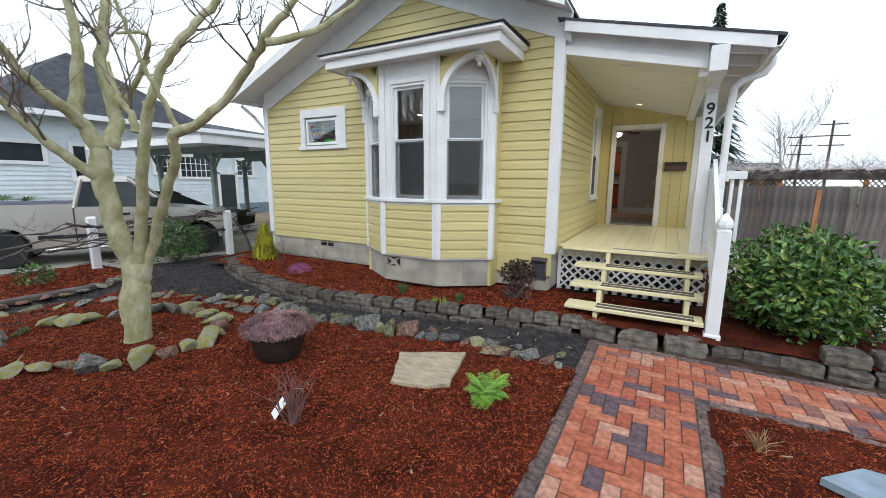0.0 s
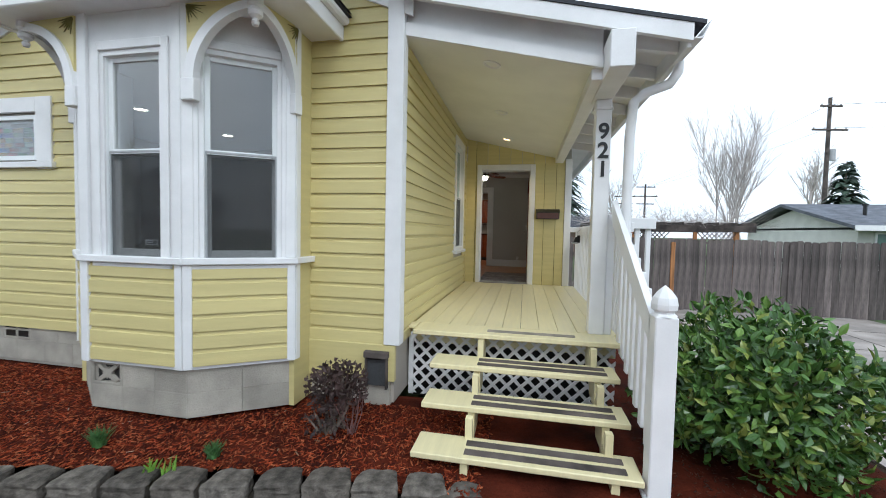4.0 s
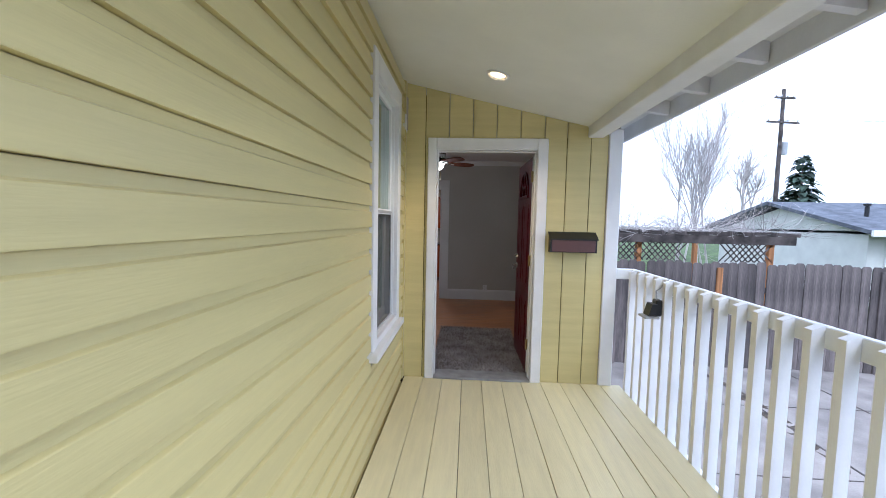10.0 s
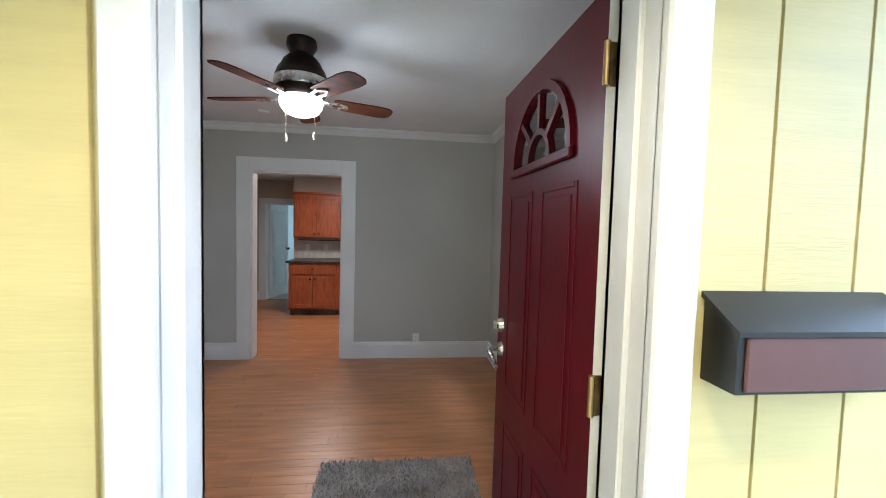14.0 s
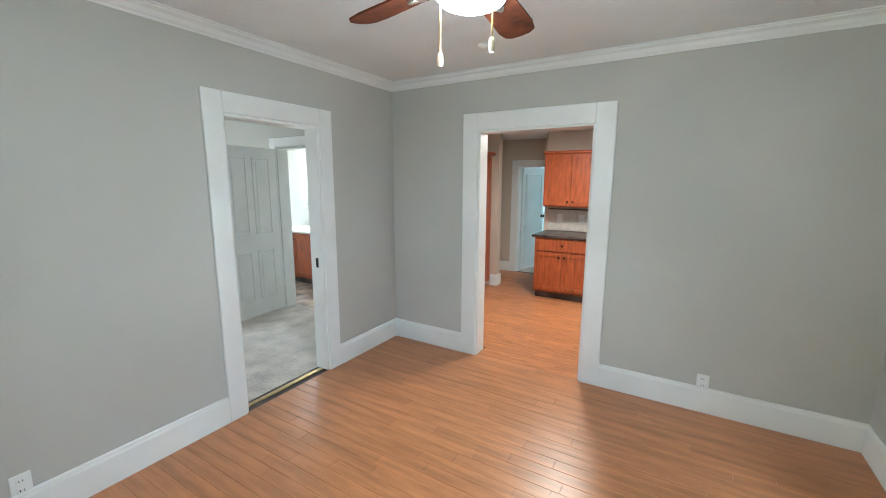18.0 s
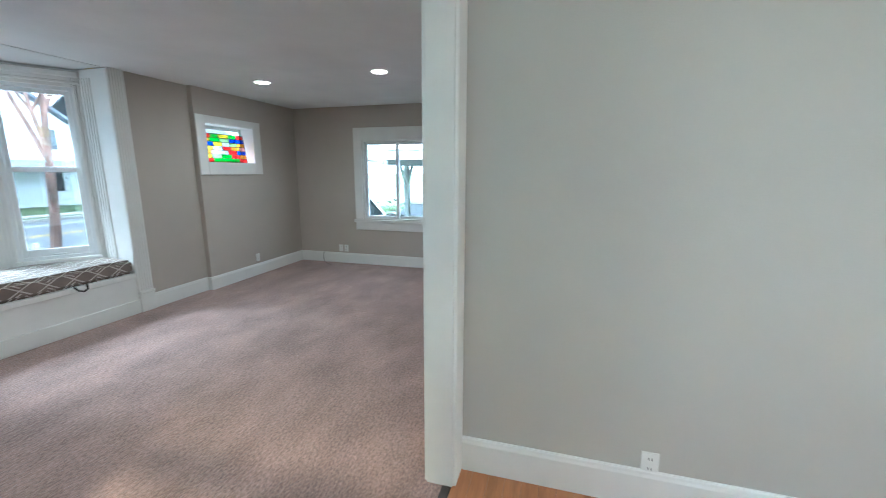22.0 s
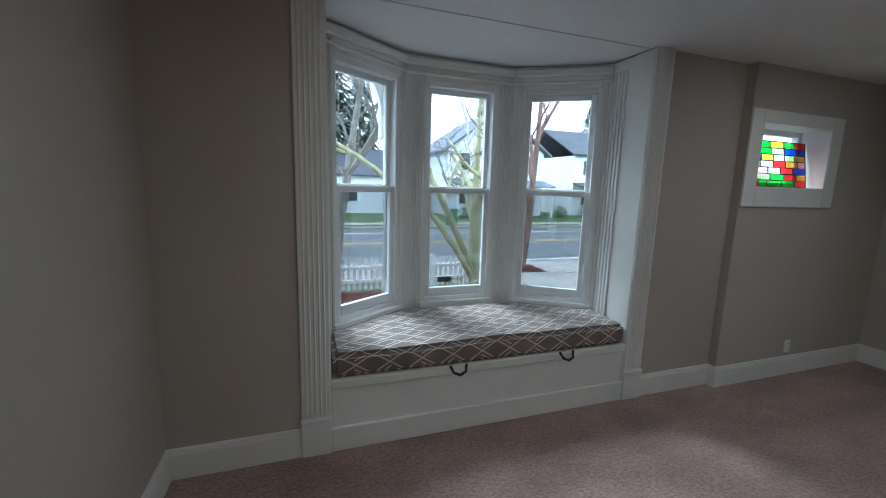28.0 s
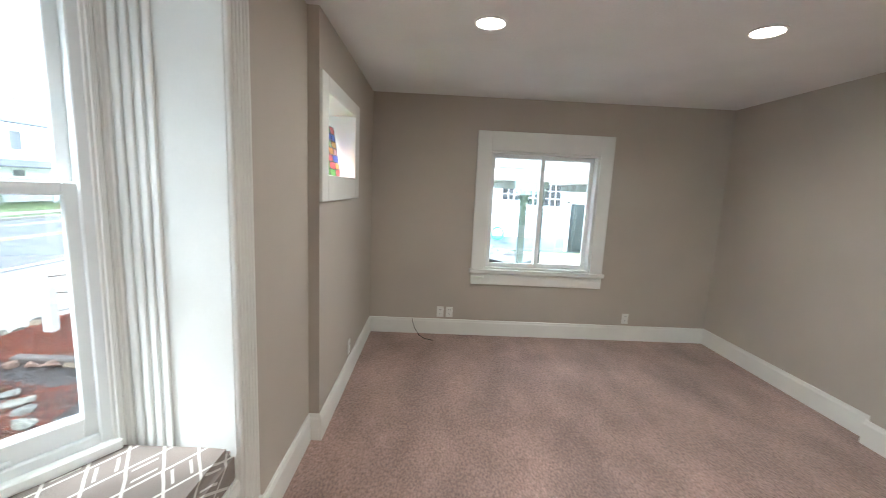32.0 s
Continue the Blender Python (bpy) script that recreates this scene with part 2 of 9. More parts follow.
def palette(name, colors, rough=0.85, bump=0.4, bump_scale=80, per="object", vary=0.25, scale=14, spec=0.15, fine=0.12, fine_scale=60):
    """Pieces that take one of several colours each."""
    m = material(name, colors[0], rough, vary, scale, bump, bump_scale, fine=fine, fine_scale=fine_scale, spec=spec)
    n, l = m.node_tree.nodes, m.node_tree.links
    b = n["Principled BSDF"]
    old = b.inputs["Base Color"].links[0].from_socket
    if per == "object":
        src = n.new("ShaderNodeObjectInfo").outputs["Random"]
    else:
        src = n.new("ShaderNodeNewGeometry").outputs["Random Per Island"]
    rp = n.new("ShaderNodeValToRGB")
    rp.color_ramp.interpolation = "CONSTANT"
    e = rp.color_ramp.elements
    e[0].color = (*colors[0], 1)
    e[1].position, e[1].color = 1 / len(colors), (*colors[1], 1)
    for i, c in enumerate(colors[2:], 2):
        e.new(i / len(colors)).color = (*c, 1)
    l.new(src, rp.inputs["Fac"])
    mx = n.new("ShaderNodeMix")
    mx.data_type, mx.blend_type = "RGBA", "MULTIPLY"
    mx.inputs["Factor"].default_value = 1.0
    gray = n.new("ShaderNodeRGBToBW")
    l.new(old, gray.inputs["Color"])
    dv = n.new("ShaderNodeMath")
    dv.operation = "DIVIDE"
    dv.inputs[1].default_value = max(0.001, 0.2126 * colors[0][0] + 0.7152 * colors[0][1] + 0.0722 * colors[0][2])
    l.new(gray.outputs["Val"], dv.inputs[0])
    l.new(rp.outputs["Color"], mx.inputs["A"])
    l.new(dv.outputs["Value"], mx.inputs["B"])
    l.new(mx.outputs["Result"], b.inputs["Base Color"])
    return m


def glass_material(name, tint=(0.93, 0.97, 0.96), ior=1.7):
    m = bpy.data.materials.new(name)
    m.use_nodes = True
    b = m.node_tree.nodes["Principled BSDF"]
    b.inputs["Base Color"].default_value = (*tint, 1)
    b.inputs["Roughness"].default_value, b.inputs["IOR"].default_value, b.inputs["Transmission Weight"].default_value = 0.0, ior, 1.0
    return m


def glow_material(name, color, strength):
    m = bpy.data.materials.new(name)
    m.use_nodes = True
    b = m.node_tree.nodes["Principled BSDF"]
    b.inputs["Base Color"].default_value = (0.8, 0.8, 0.78, 1)
    b.inputs["Emission Color"].default_value, b.inputs["Emission Strength"].default_value = (*color, 1), strength
    return m


SIDING = material("yellow_siding_paint", (0.63, 0.545, 0.25), 0.42, 0.03, 3.0, 0.12, 30, random_object=0.05, stretch=(0.4, 0.4, 6), fine=0.05, fine_scale=40)
DECKPAINT = material("yellow_deck_paint", (0.75, 0.67, 0.40), 0.38, 0.03, 5.0, 0.15, 25, random_object=0.05, stretch=(5, 0.5, 1), fine=0.05, fine_scale=30)
WHITE = material("white_exterior_paint", (0.80, 0.80, 0.80), 0.45, 0.03, 4.0, 0.08, 40, fine=0.03)
TRIM = material("white_interior_trim", (0.78, 0.78, 0.75), 0.4, 0.025, 3.0, 0.05, 30, fine=0.02)
VINYL = material("white_vinyl", (0.80, 0.82, 0.82), 0.35, 0.02, 4.0)
TAUPE = material("warm_taupe_wall_paint", (0.475, 0.432, 0.378), 0.75, 0.03, 1.2, 0.12, 130, fine=0.025, fine_scale=160)
GREIGE = material("greige_wall_paint", (0.50, 0.49, 0.445), 0.75, 0.03, 1.2, 0.12, 130, fine=0.025, fine_scale=160)
CEIL = material("white_ceiling_paint", (0.80, 0.80, 0.79), 0.8, 0.03, 1.5, 0.3, 70, fine=0.03)
CARPET = material("taupe_carpet", (0.345, 0.228, 0.198), 1.0, 0.14, 2.4, 1.0, 40, fine=0.85, fine_scale=64, sheen=0.3, rough_vary=0, stretch=(0.8, 1.25, 1), detail=9)
BATHFLOOR = material("beige_bath_tile", (0.40, 0.30, 0.22), 0.4, 0.45, 4.5, 0.05, 40, fine=0.1)
CARPET2 = material("pale_carpet", (0.54, 0.48, 0.42), 1.0, 0.14, 5.0, 1.0, 60, fine=0.4, fine_scale=55, sheen=0.3, rough_vary=0)
WOODFLOOR = material("orange_oak_floor", (0.46, 0.205, 0.085), 0.33, 0.12, 2.5, 0.04, 60, random_object=0.09, stretch=(1, 9, 9), fine=0.12, fine_scale=20)
CHERRY = material("cherry_cabinet_wood", (0.36, 0.085, 0.022), 0.35, 0.18, 5.0, 0.05, 60, stretch=(7, 7, 1), fine=0.1, fine_scale=20, coat=0.2)
REDPAINT = material("dark_red_door_paint", (0.10, 0.003, 0.010), 0.36, 0.08, 5.0, 0.06, 30, fine=0.05, spec=0.2)
GRAYPAINT = material("grey_porch_threshold", (0.30, 0.30, 0.30), 0.5, 0.15, 10)
CONCRETE = material("grey_concrete_block", (0.41, 0.38, 0.325), 0.9, 0.14, 3.0, 0.6, 70, random_object=0.08, fine=0.12)
OLDDRIVE = material("stained_concrete_slab", (0.35, 0.31, 0.28), 0.8, 0.24, 1.3, 0.5, 50, fine=0.2)
DRIVE = material("worn_concrete_slab", (0.34, 0.315, 0.275), 0.85, 0.14, 1.2, 0.4, 60, random_object=0.08, fine=0.12)
MULCHBASE = material("red_bark_mulch", (0.075, 0.015, 0.007), 0.95, 0.3, 3.0, 1.0, 60, fine=0.4, fine_scale=50, spec=0.08)
MULCHBIT = palette("bark_chip", [(0.27, 0.044, 0.015), (0.11, 0.020, 0.009), (0.37, 0.072, 0.024), (0.20, 0.033, 0.012), (0.44, 0.13, 0.05), (0.045, 0.011, 0.007)], per="island")
GRAVEL = material("dark_grey_gravel", (0.055, 0.05, 0.05), 0.9, 0.3, 9.0, 1.0, 120, fine=0.45, fine_scale=110, spec=0.15)
GRASS = material("winter_lawn", (0.085, 0.13, 0.035), 0.95, 0.3, 1.2, 0.8, 50, fine=0.3, fine_scale=60)
ASPHALT = material("asphalt", (0.12, 0.125, 0.135), 0.85, 0.15, 1.0, 0.5, 110, fine=0.2, fine_scale=140)
ROADPAINT = material("white_road_paint", (0.75, 0.75, 0.72), 0.7, 0.08, 8)
ROADYELLOW = material("yellow_road_paint", (0.65, 0.42, 0.06), 0.7, 0.08, 8)
SHINGLE = material("dark_roof_shingle", (0.055, 0.058, 0.068), 0.9, 0.25, 4.0, 0.7, 60, fine=0.3, random_object=0.15)
SLATE = material("grey_roof_shingle", (0.13, 0.14, 0.165), 0.9, 0.2, 3.0, 0.6, 50, fine=0.25)
GRITSTRIP = material("worn_grey_grit", (0.30, 0.265, 0.225), 0.85, 0.2, 9, 0.5, 90)
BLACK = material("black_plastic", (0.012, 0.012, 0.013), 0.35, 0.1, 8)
IRON = material("oil_rubbed_bronze", (0.03, 0.022, 0.018), 0.38, 0.2, 20, metal=0.8)
NICKEL = material("brushed_nickel", (0.62, 0.60, 0.56), 0.28, 0.08, 30, metal=1.0)
BRASS = material("aged_brass_hinge", (0.55, 0.42, 0.20), 0.35, 0.12, 30, metal=1.0)
PLASTIC = material("white_switch_plastic", (0.78, 0.78, 0.75), 0.4, 0.02, 8)
GLASS = glass_material("window_glass", (0.88, 0.91, 0.905), 1.75)
TEALGLASS = glass_material("green_tinted_glass", (0.66, 0.90, 0.87))
SCREEN = material("dark_insect_screen", (0.05, 0.052, 0.055), 0.8, 0.1, 60)


def mesh_material(name, color, cover):
    """Fine woven mesh: partly open, partly thread."""
    m = material(name, color, 0.7, 0.1, 60)
    n, l = m.node_tree.nodes, m.node_tree.links
    mx, tr = n.new("ShaderNodeMixShader"), n.new("ShaderNodeBsdfTransparent")
    mx.inputs["Fac"].default_value = cover
    l.new(tr.outputs["BSDF"], mx.inputs[1])
    l.new(n["Principled BSDF"].outputs["BSDF"], mx.inputs[2])
    l.new(mx.outputs["Shader"], n["Material Output"].inputs["Surface"])
    return m


INSECTMESH = mesh_material("fine_insect_mesh", (0.03, 0.032, 0.034), 0.40)
ROCK = palette("garden_rock", [(0.15, 0.14, 0.11), (0.25, 0.235, 0.195), (0.125, 0.122, 0.118), (0.22, 0.165, 0.11), (0.17, 0.165, 0.095), (0.20, 0.12, 0.088), (0.185, 0.18, 0.16)], bump=0.6, bump_scale=14, vary=0.35, scale=5, fine=0.3, fine_scale=40)
MOSSROCK = material("mossy_rock", (0.25, 0.235, 0.035), 0.95, 0.4, 3.5, 0.9, 22, color2=(0.27, 0.255, 0.23), fine=0.3, fine_scale=9, spec=0.15)
BLOCKSTONE = palette("retaining_block", [(0.135, 0.118, 0.10), (0.165, 0.146, 0.125), (0.11, 0.097, 0.083)], bump=1.0, bump_scale=60, vary=0.3, scale=12, fine=0.35, fine_scale=90)
BRICK = palette("paver_brick", [(0.41, 0.140, 0.080), (0.37, 0.115, 0.066), (0.44, 0.175, 0.112), (0.34, 0.098, 0.06), (0.46, 0.245, 0.175), (0.125, 0.085, 0.095), (0.39, 0.13, 0.076), (0.42, 0.155, 0.092), (0.24, 0.115, 0.095)], bump=0.6, bump_scale=70, vary=0.2, scale=20, fine=0.25, fine_scale=120)
EDGEBRICK = palette("edge_brick", [(0.15, 0.105, 0.095), (0.19, 0.13, 0.112), (0.125, 0.09, 0.085)], bump=0.6, bump_scale=70, vary=0.3, scale=22, fine=0.3, fine_scale=120)
BARK = material("mossy_smooth_bark", (0.48, 0.455, 0.30), 0.9, 0.35, 9.0, 0.9, 40, stretch=(1, 1, 0.7), color2=(0.30, 0.29, 0.14), fine=0.35, fine_scale=26, spec=0.15)
TWIG = material("bare_twig", (0.19, 0.15, 0.12), 0.9, 0.2, 8)
# Haze is put into this pale colour: far twigs fade towards the sky
PALETWIG = material("hazed_far_branch", (0.52, 0.47, 0.44), 0.95, 0.15, 2)
FENCEWOOD = material("weathered_fence_board", (0.18, 0.15, 0.14), 0.9, 0.3, 2.5, 0.5, 30, stretch=(5, 5, 0.5), random_object=0.35, fine=0.35, fine_scale=20, color2=(0.065, 0.055, 0.052))
NEWWOOD = material("orange_cedar_post", (0.42, 0.19, 0.07), 0.8, 0.2, 4, 0.3, 30, stretch=(5, 5, 0.5))
OLDWOOD = material("dark_weathered_timber", (0.11, 0.09, 0.08), 0.9, 0.3, 4, 0.4, 30)
LEAF = palette("glossy_laurel_leaf", [(0.095, 0.19, 0.038), (0.062, 0.14, 0.03), (0.15, 0.26, 0.05), (0.072, 0.16, 0.032), (0.26, 0.32, 0.07), (0.042, 0.095, 0.022), (0.11, 0.215, 0.042), (0.058, 0.125, 0.03)], rough=0.3, bump=0.05, bump_scale=40, per="island", vary=0.15, scale=9, spec=0.5)
FERN = material("bright_fern", (0.21, 0.40, 0.05), 0.6, 0.2, 4, random_island=0.3)
CEDARLEAF = material("golden_cedar", (0.46, 0.44, 0.03), 0.8, 0.3, 6, random_island=0.3)
HEATHER = material("pink_heather", (0.47, 0.17, 0.34), 0.9, 0.3, 9, random_island=0.35)
DARKLEAF = material("dark_purple_leaf", (0.055, 0.03, 0.026), 0.7, 0.3, 6, random_island=0.35)
CONIFER = material("far_conifer", (0.055, 0.085, 0.06), 0.95, 0.3, 1.5, random_island=0.35)
WHITEHOUSE = material("pale_blue_siding", (0.68, 0.74, 0.77), 0.6, 0.04, 3.0)

# ---- large structure: ground, house shell, porch ----
FLOOR = 0.80          # height of the rooms' floor and of the porch deck
CEILING = 3.33
BX = -2.03            # middle of the bay

g = Shape()
g.add([(-400, -400, -0.06), (400, -400, -0.06), (400, 400, -0.06), (-400, 400, -0.06)], [(0, 1, 2, 3)])
ground = solid("ground", g, GRASS, "patchy green winter lawn and soil", "ground", kind="structure")


def sheet(name, poly, z, mat, label, category="ground", thick=0.06, kind="structure"):
    s = Shape().prism(poly, "z", z - thick, z)
    return solid(name, s, mat, label, category, kind=kind)


def bumpy(name, x0, y0, x1, y1, step, z, amp, mat, label, keep=None, category="mulch", scale=2.2):
    """A sheet of loose material with an uneven surface."""
    s = Shape()
    nx, ny = int((x1 - x0) / step) + 1, int((y1 - y0) / step) + 1
    ok = {}
    for j in range(ny + 1):
        for i in range(nx + 1):
            x, y = x0 + i * (x1 - x0) / nx, y0 + j * (y1 - y0) / ny
            h = z(x, y) if callable(z) else z
            s.v.append((x, y, h + amp * noise.fractal(Vector((x * scale, y * scale, 3.1)), 1.0, 2.0, 4)))
            ok[i, j] = keep is None or keep(x, y)
    w = nx + 1
    for j in range(ny):
        for i in range(nx):
            if ok[i, j] and ok[i + 1, j] and ok[i, j + 1] and ok[i + 1, j + 1]:
                s.f.append((j * w + i, j * w + i + 1, (j + 1) * w + i + 1, (j + 1) * w + i))
    me = bpy.data.meshes.new(name)
    me.from_pydata(s.v, [], s.f)
    me.polygons.foreach_set("use_smooth", [True] * len(me.polygons))
    me.materials.append(mat)
    return tagged(new(name, me), label, category, kind="structure")


# the front yard
def path_edge(x):
    """South edge of the gravel path."""
    return -2.2 - 0.25 * math.exp(-((x + 2.2) / 1.0) ** 2) - 0.25 * max(0, -x - 3.2)


def wall_edge(x):
    """Line of the retaining stones in front of the house."""
    return -1.12 - 0.55 * math.exp(-((x + 3.2) / 1.9) ** 2)


bed_front = bumpy("mulch_bed_front", -9.0, -6.25, 0.82, -2.1, 0.06, 0.0, 0.035, MULCHBASE, "dark red bark mulch covering the front garden bed",
                  keep=lambda x, y: y < path_edge(x) + 0.1 and not (x < -5.4 and y > -6.0 and y > -4.6 - 0.25 * (x + 5.4) and y < -1) and x > -6.2)
bed_side = bumpy("mulch_bed_side", 1.83, -6.25, 5.2, -2.2, 0.07, -0.005, 0.03, MULCHBASE, "red bark mulch beside the brick path")
bed_house = bumpy("mulch_bed_house", -6.9, -1.75, 2.0, 0.2, 0.06, lambda x, y: 0.10 + 0.03 * min(1, max(0, (y + 1.2))), 0.03, MULCHBASE,
                  "red bark mulch along the house foundation", keep=lambda x, y: y > wall_edge(x) + 0.02)
bed_bush = bumpy("mulch_bed_bush", 1.9, -1.0, 3.75, 3.2, 0.08, 0.09, 0.02, MULCHBASE, "dark mulch under the laurel bush", keep=lambda x, y: x < 3.7 - 0.35 * y)
gravel = bumpy("gravel_path", -9.6, -5.6, 0.84, -0.2, 0.07, -0.035, 0.02, GRAVEL, "dark grey crushed gravel footpath", scale=5, category="path")
bed_west = bumpy("mulch_bed_west", -9.0, -5.25, -6.35, -2.2, 0.07, 0.0, 0.03, MULCHBASE, "mulch bed beside the gravel path", keep=lambda x, y: x < -6.45 - 0.15 * max(0, -y - 4.2) - 0.3 * max(0, y + 3.4))
driveway = sheet("driveway", [(4.3, -8), (8.6, -8), (8.6, 12), (2.2, 12), (2.2, 3.2), (3.9, 0.8)], -0.018, OLDDRIVE, "worn concrete driveway with dark seams", "driveway")
yard_west = sheet("yard_west", [(-17.9, -1.0), (-12.6, -1.0), (-12.6, 11), (-17.9, 11)], -0.022, material("straw_strewn_soil", (0.30, 0.225, 0.145), 0.95, 0.3, 2.5, 0.7, 40, fine=0.3, color2=(0.17, 0.13, 0.085)), "bare brown soil strewn with straw beside the neighbour's house")
driveway_west = sheet("driveway_west", [(-16.5, -9.0), (-7.95, -9.0), (-7.95, 14), (-16.5, 14)], -0.03, DRIVE, "grey concrete driveway under the carport", "driveway")
sidewalk = sheet("pavement", [(-60, -8.7), (60, -8.7), (60, -7.2), (-60, -7.2)], -0.02, DRIVE, "pale concrete pavement", "pavement")
road = sheet("road", [(-90, -19.0), (90, -19.0), (90, -9.0), (-90, -9.0)], -0.045, ASPHALT, "grey asphalt street", "road")
for i, (ya, yb, mt, lb) in enumerate([(-9.45, -9.3, ROADPAINT, "white edge line"), (-13.75, -13.63, ROADYELLOW, "yellow centre line"), (-13.99, -13.87, ROADYELLOW, "yellow centre line"), (-17.3, -17.15, ROADPAINT, "white edge line")]):
    part("road_line", Shape().box(-90, ya, -0.043, 90, yb, -0.040), mt, road, lb)
kerb = solid("kerb", Shape().cbox(-90, -19.2, -0.1, 90, -19.0, 0.08, 0.02), DRIVE, "concrete kerb across the street", "kerb", kind="structure")

# ---- walls of the house ----
GABLE_X, GABLE_Z, SLOPE = -2.44, 4.86, 0.407


def gable(x):
    return GABLE_Z - SLOPE * abs(x - GABLE_X)


STAINED = (-4.95, -4.13, 2.43, 2.92)
BAYHOLE = (BX - 1.07, BX + 1.07, 0.55, 3.322)
wall_front = solid("wall_front", wall_shape("y", 0.02, 0.18, -6.12, -0.02, 0.15, 3.3, [BAYHOLE, STAINED], top=gable), TAUPE, "greige painted front wall", "wall", kind="structure")
wall_bump = solid("wall_front_furring", wall_shape("y", 0.18, 0.245, -5.93, -4.0, FLOOR, CEILING, [STAINED]), TAUPE, "greige wall section standing slightly proud", "wall", kind="structure")
WESTWIN = (1.47, 2.62, 1.55, 2.80)
# Unseen opening, added to bring light into the bedroom
BEDOPEN = (5.2, 6.6, 1.55, 2.80)
wall_west = solid("wall_west", wall_shape("x", -6.12, -5.93, 0.18, 8.6, 0.15, 3.35, [WESTWIN, BEDOPEN]), TAUPE, "greige painted side wall", "wall", kind="structure")
PORCHWIN = (2.90, 3.61, 1.48, 3.14)
wall_porch = solid("wall_porch_side", wall_shape("x", -0.135, -0.02, 0.18, 4.06, 0.15, 3.75, [PORCHWIN]), TAUPE, "greige wall between living room and porch", "wall", kind="structure")
DOORHOLE = (0.29, 1.21, FLOOR, 2.912)
wall_porch_back = solid("wall_porch_back", wall_shape("y", 4.06, 4.17, 0.04, 1.9, 0.15, 3.75, [DOORHOLE]), GREIGE, "wall with the front door", "wall", kind="structure")
LIVOPEN = (-1.66, 0.04, FLOOR, 3.05)
wall_living = solid("wall_living_north", wall_shape("y", 3.99, 4.10, -5.93, 0.04, FLOOR, CEILING, [LIVOPEN]), TAUPE, "greige wall with a wide cased opening", "wall", kind="structure")
wall_jog = solid("wall_living_chimney_breast", wall_shape("y", 3.91, 3.99, -4.12, -2.1, FLOOR, CEILING), TAUPE, "greige chimney breast", "wall", kind="structure")
WD = (6.105, 6.873, FLOOR, 2.83)
wall_dining_w = solid("wall_dining_west", wall_shape("x", -1.93, -1.80, 4.11, 7.81, FLOOR, CEILING, [WD]), GREIGE, "greige dining room wall with a bedroom doorway", "wall", kind="structure")
KOP = (-0.86, 0.095, FLOOR, 2.84)
BATHDOOR = (-3.58, -2.82, FLOOR, 2.80)
wall_dining_n = solid("wall_dining_north", wall_shape("y", 7.81, 7.95, -6.0, 1.9, FLOOR, CEILING, [KOP, BATHDOOR]), GREIGE, "greige dining room wall with a kitchen opening", "wall", kind="structure")
EASTWIN = (5.15, 6.22, 1.5, 2.88)
wall_dining_e = solid("wall_dining_east", wall_shape("x", 1.78, 1.9, 4.17, 12.6, 0.15, CEILING, [EASTWIN]), GREIGE, "greige east wall with a window", "wall", kind="structure")

floor_living = sheet("floor_living", [(-6.0, 0.0), (-0.05, 0.0), (-0.05, 4.08), (-6.0, 4.08)], FLOOR, CARPET, "soft taupe cut-pile carpet", "carpet", 0.1)
floor_dining = sheet("floor_dining", [(-1.93, 4.08), (1.9, 4.08), (1.9, 7.96), (-1.93, 7.96)], FLOOR - 0.006, OLDWOOD, "hardwood floor underlay", "floor", 0.1)
ceiling_living = sheet("ceiling_living", [(-6.0, 0.1), (-0.05, 0.1), (-0.05, 4.1), (-6.0, 4.1)], CEILING + 0.12, CEIL, "white textured ceiling", "ceiling", 0.12)
ceiling_dining = sheet("ceiling_dining", [(-1.93, 4.1), (1.9, 4.1), (1.9, 7.9), (-1.93, 7.9)], CEILING + 0.12, CEIL, "white dining room ceiling", "ceiling", 0.12)

wall_bed_close = solid("wall_bedroom_east", wall_shape("x", -1.935, -1.93, 4.11, 7.81, FLOOR, CEILING, [WD]), GREIGE, "greige bedroom wall", "wall", kind="structure")
floor_bed = sheet("floor_bedroom", [(-5.95, 4.17), (-1.93, 4.17), (-1.93, 7.96), (-5.95, 7.96)], FLOOR, CARPET2, "pale mottled bedroom carpet", "carpet", 0.1)
floor_bath = sheet("floor_bath", [(-5.95, 7.96), (-2.3, 7.96), (-2.3, 9.6), (-5.95, 9.6)], FLOOR - 0.002, BATHFLOOR, "mottled beige bathroom floor", "floor", 0.1)
ceiling_bed = sheet("ceiling_bedroom", [(-6.0, 4.1), (-1.93, 4.1), (-1.93, 9.6), (-6.0, 9.6)], CEILING + 0.12, CEIL, "white bedroom ceiling", "ceiling", 0.12)
BATHWALL = material("warm_white_wall_paint", (0.60, 0.57, 0.50), 0.7, 0.03, 2, 0.1, 100)
wall_bath_n = solid("wall_bath_north", wall_shape("y", 9.45, 9.6, -6.0, -2.2, FLOOR, CEILING), BATHWALL, "warm white bathroom wall", "wall", kind="structure")
wall_bath_e = solid("wall_bath_east", wall_shape("x", -2.42, -2.3, 7.95, 9.6, FLOOR, CEILING), BATHWALL, "warm white bathroom wall", "wall", kind="structure")
floor_kitchen = sheet("floor_kitchen", [(-2.3, 7.96), (1.9, 7.96), (1.9, 11.4), (-2.3, 11.4)], FLOOR - 0.006, OLDWOOD, "kitchen floor underlay", "floor", 0.1)
ceiling_kitchen = sheet("ceiling_kitchen", [(-2.4, 7.9), (1.9, 7.9), (1.9, 14.6), (-2.4, 14.6)], CEILING - 0.1, CEIL, "kitchen ceiling", "ceiling", 0.12)
KITCHEN = material("warm_beige_wall_paint", (0.55, 0.47, 0.38), 0.75, 0.03, 2, 0.1, 100)
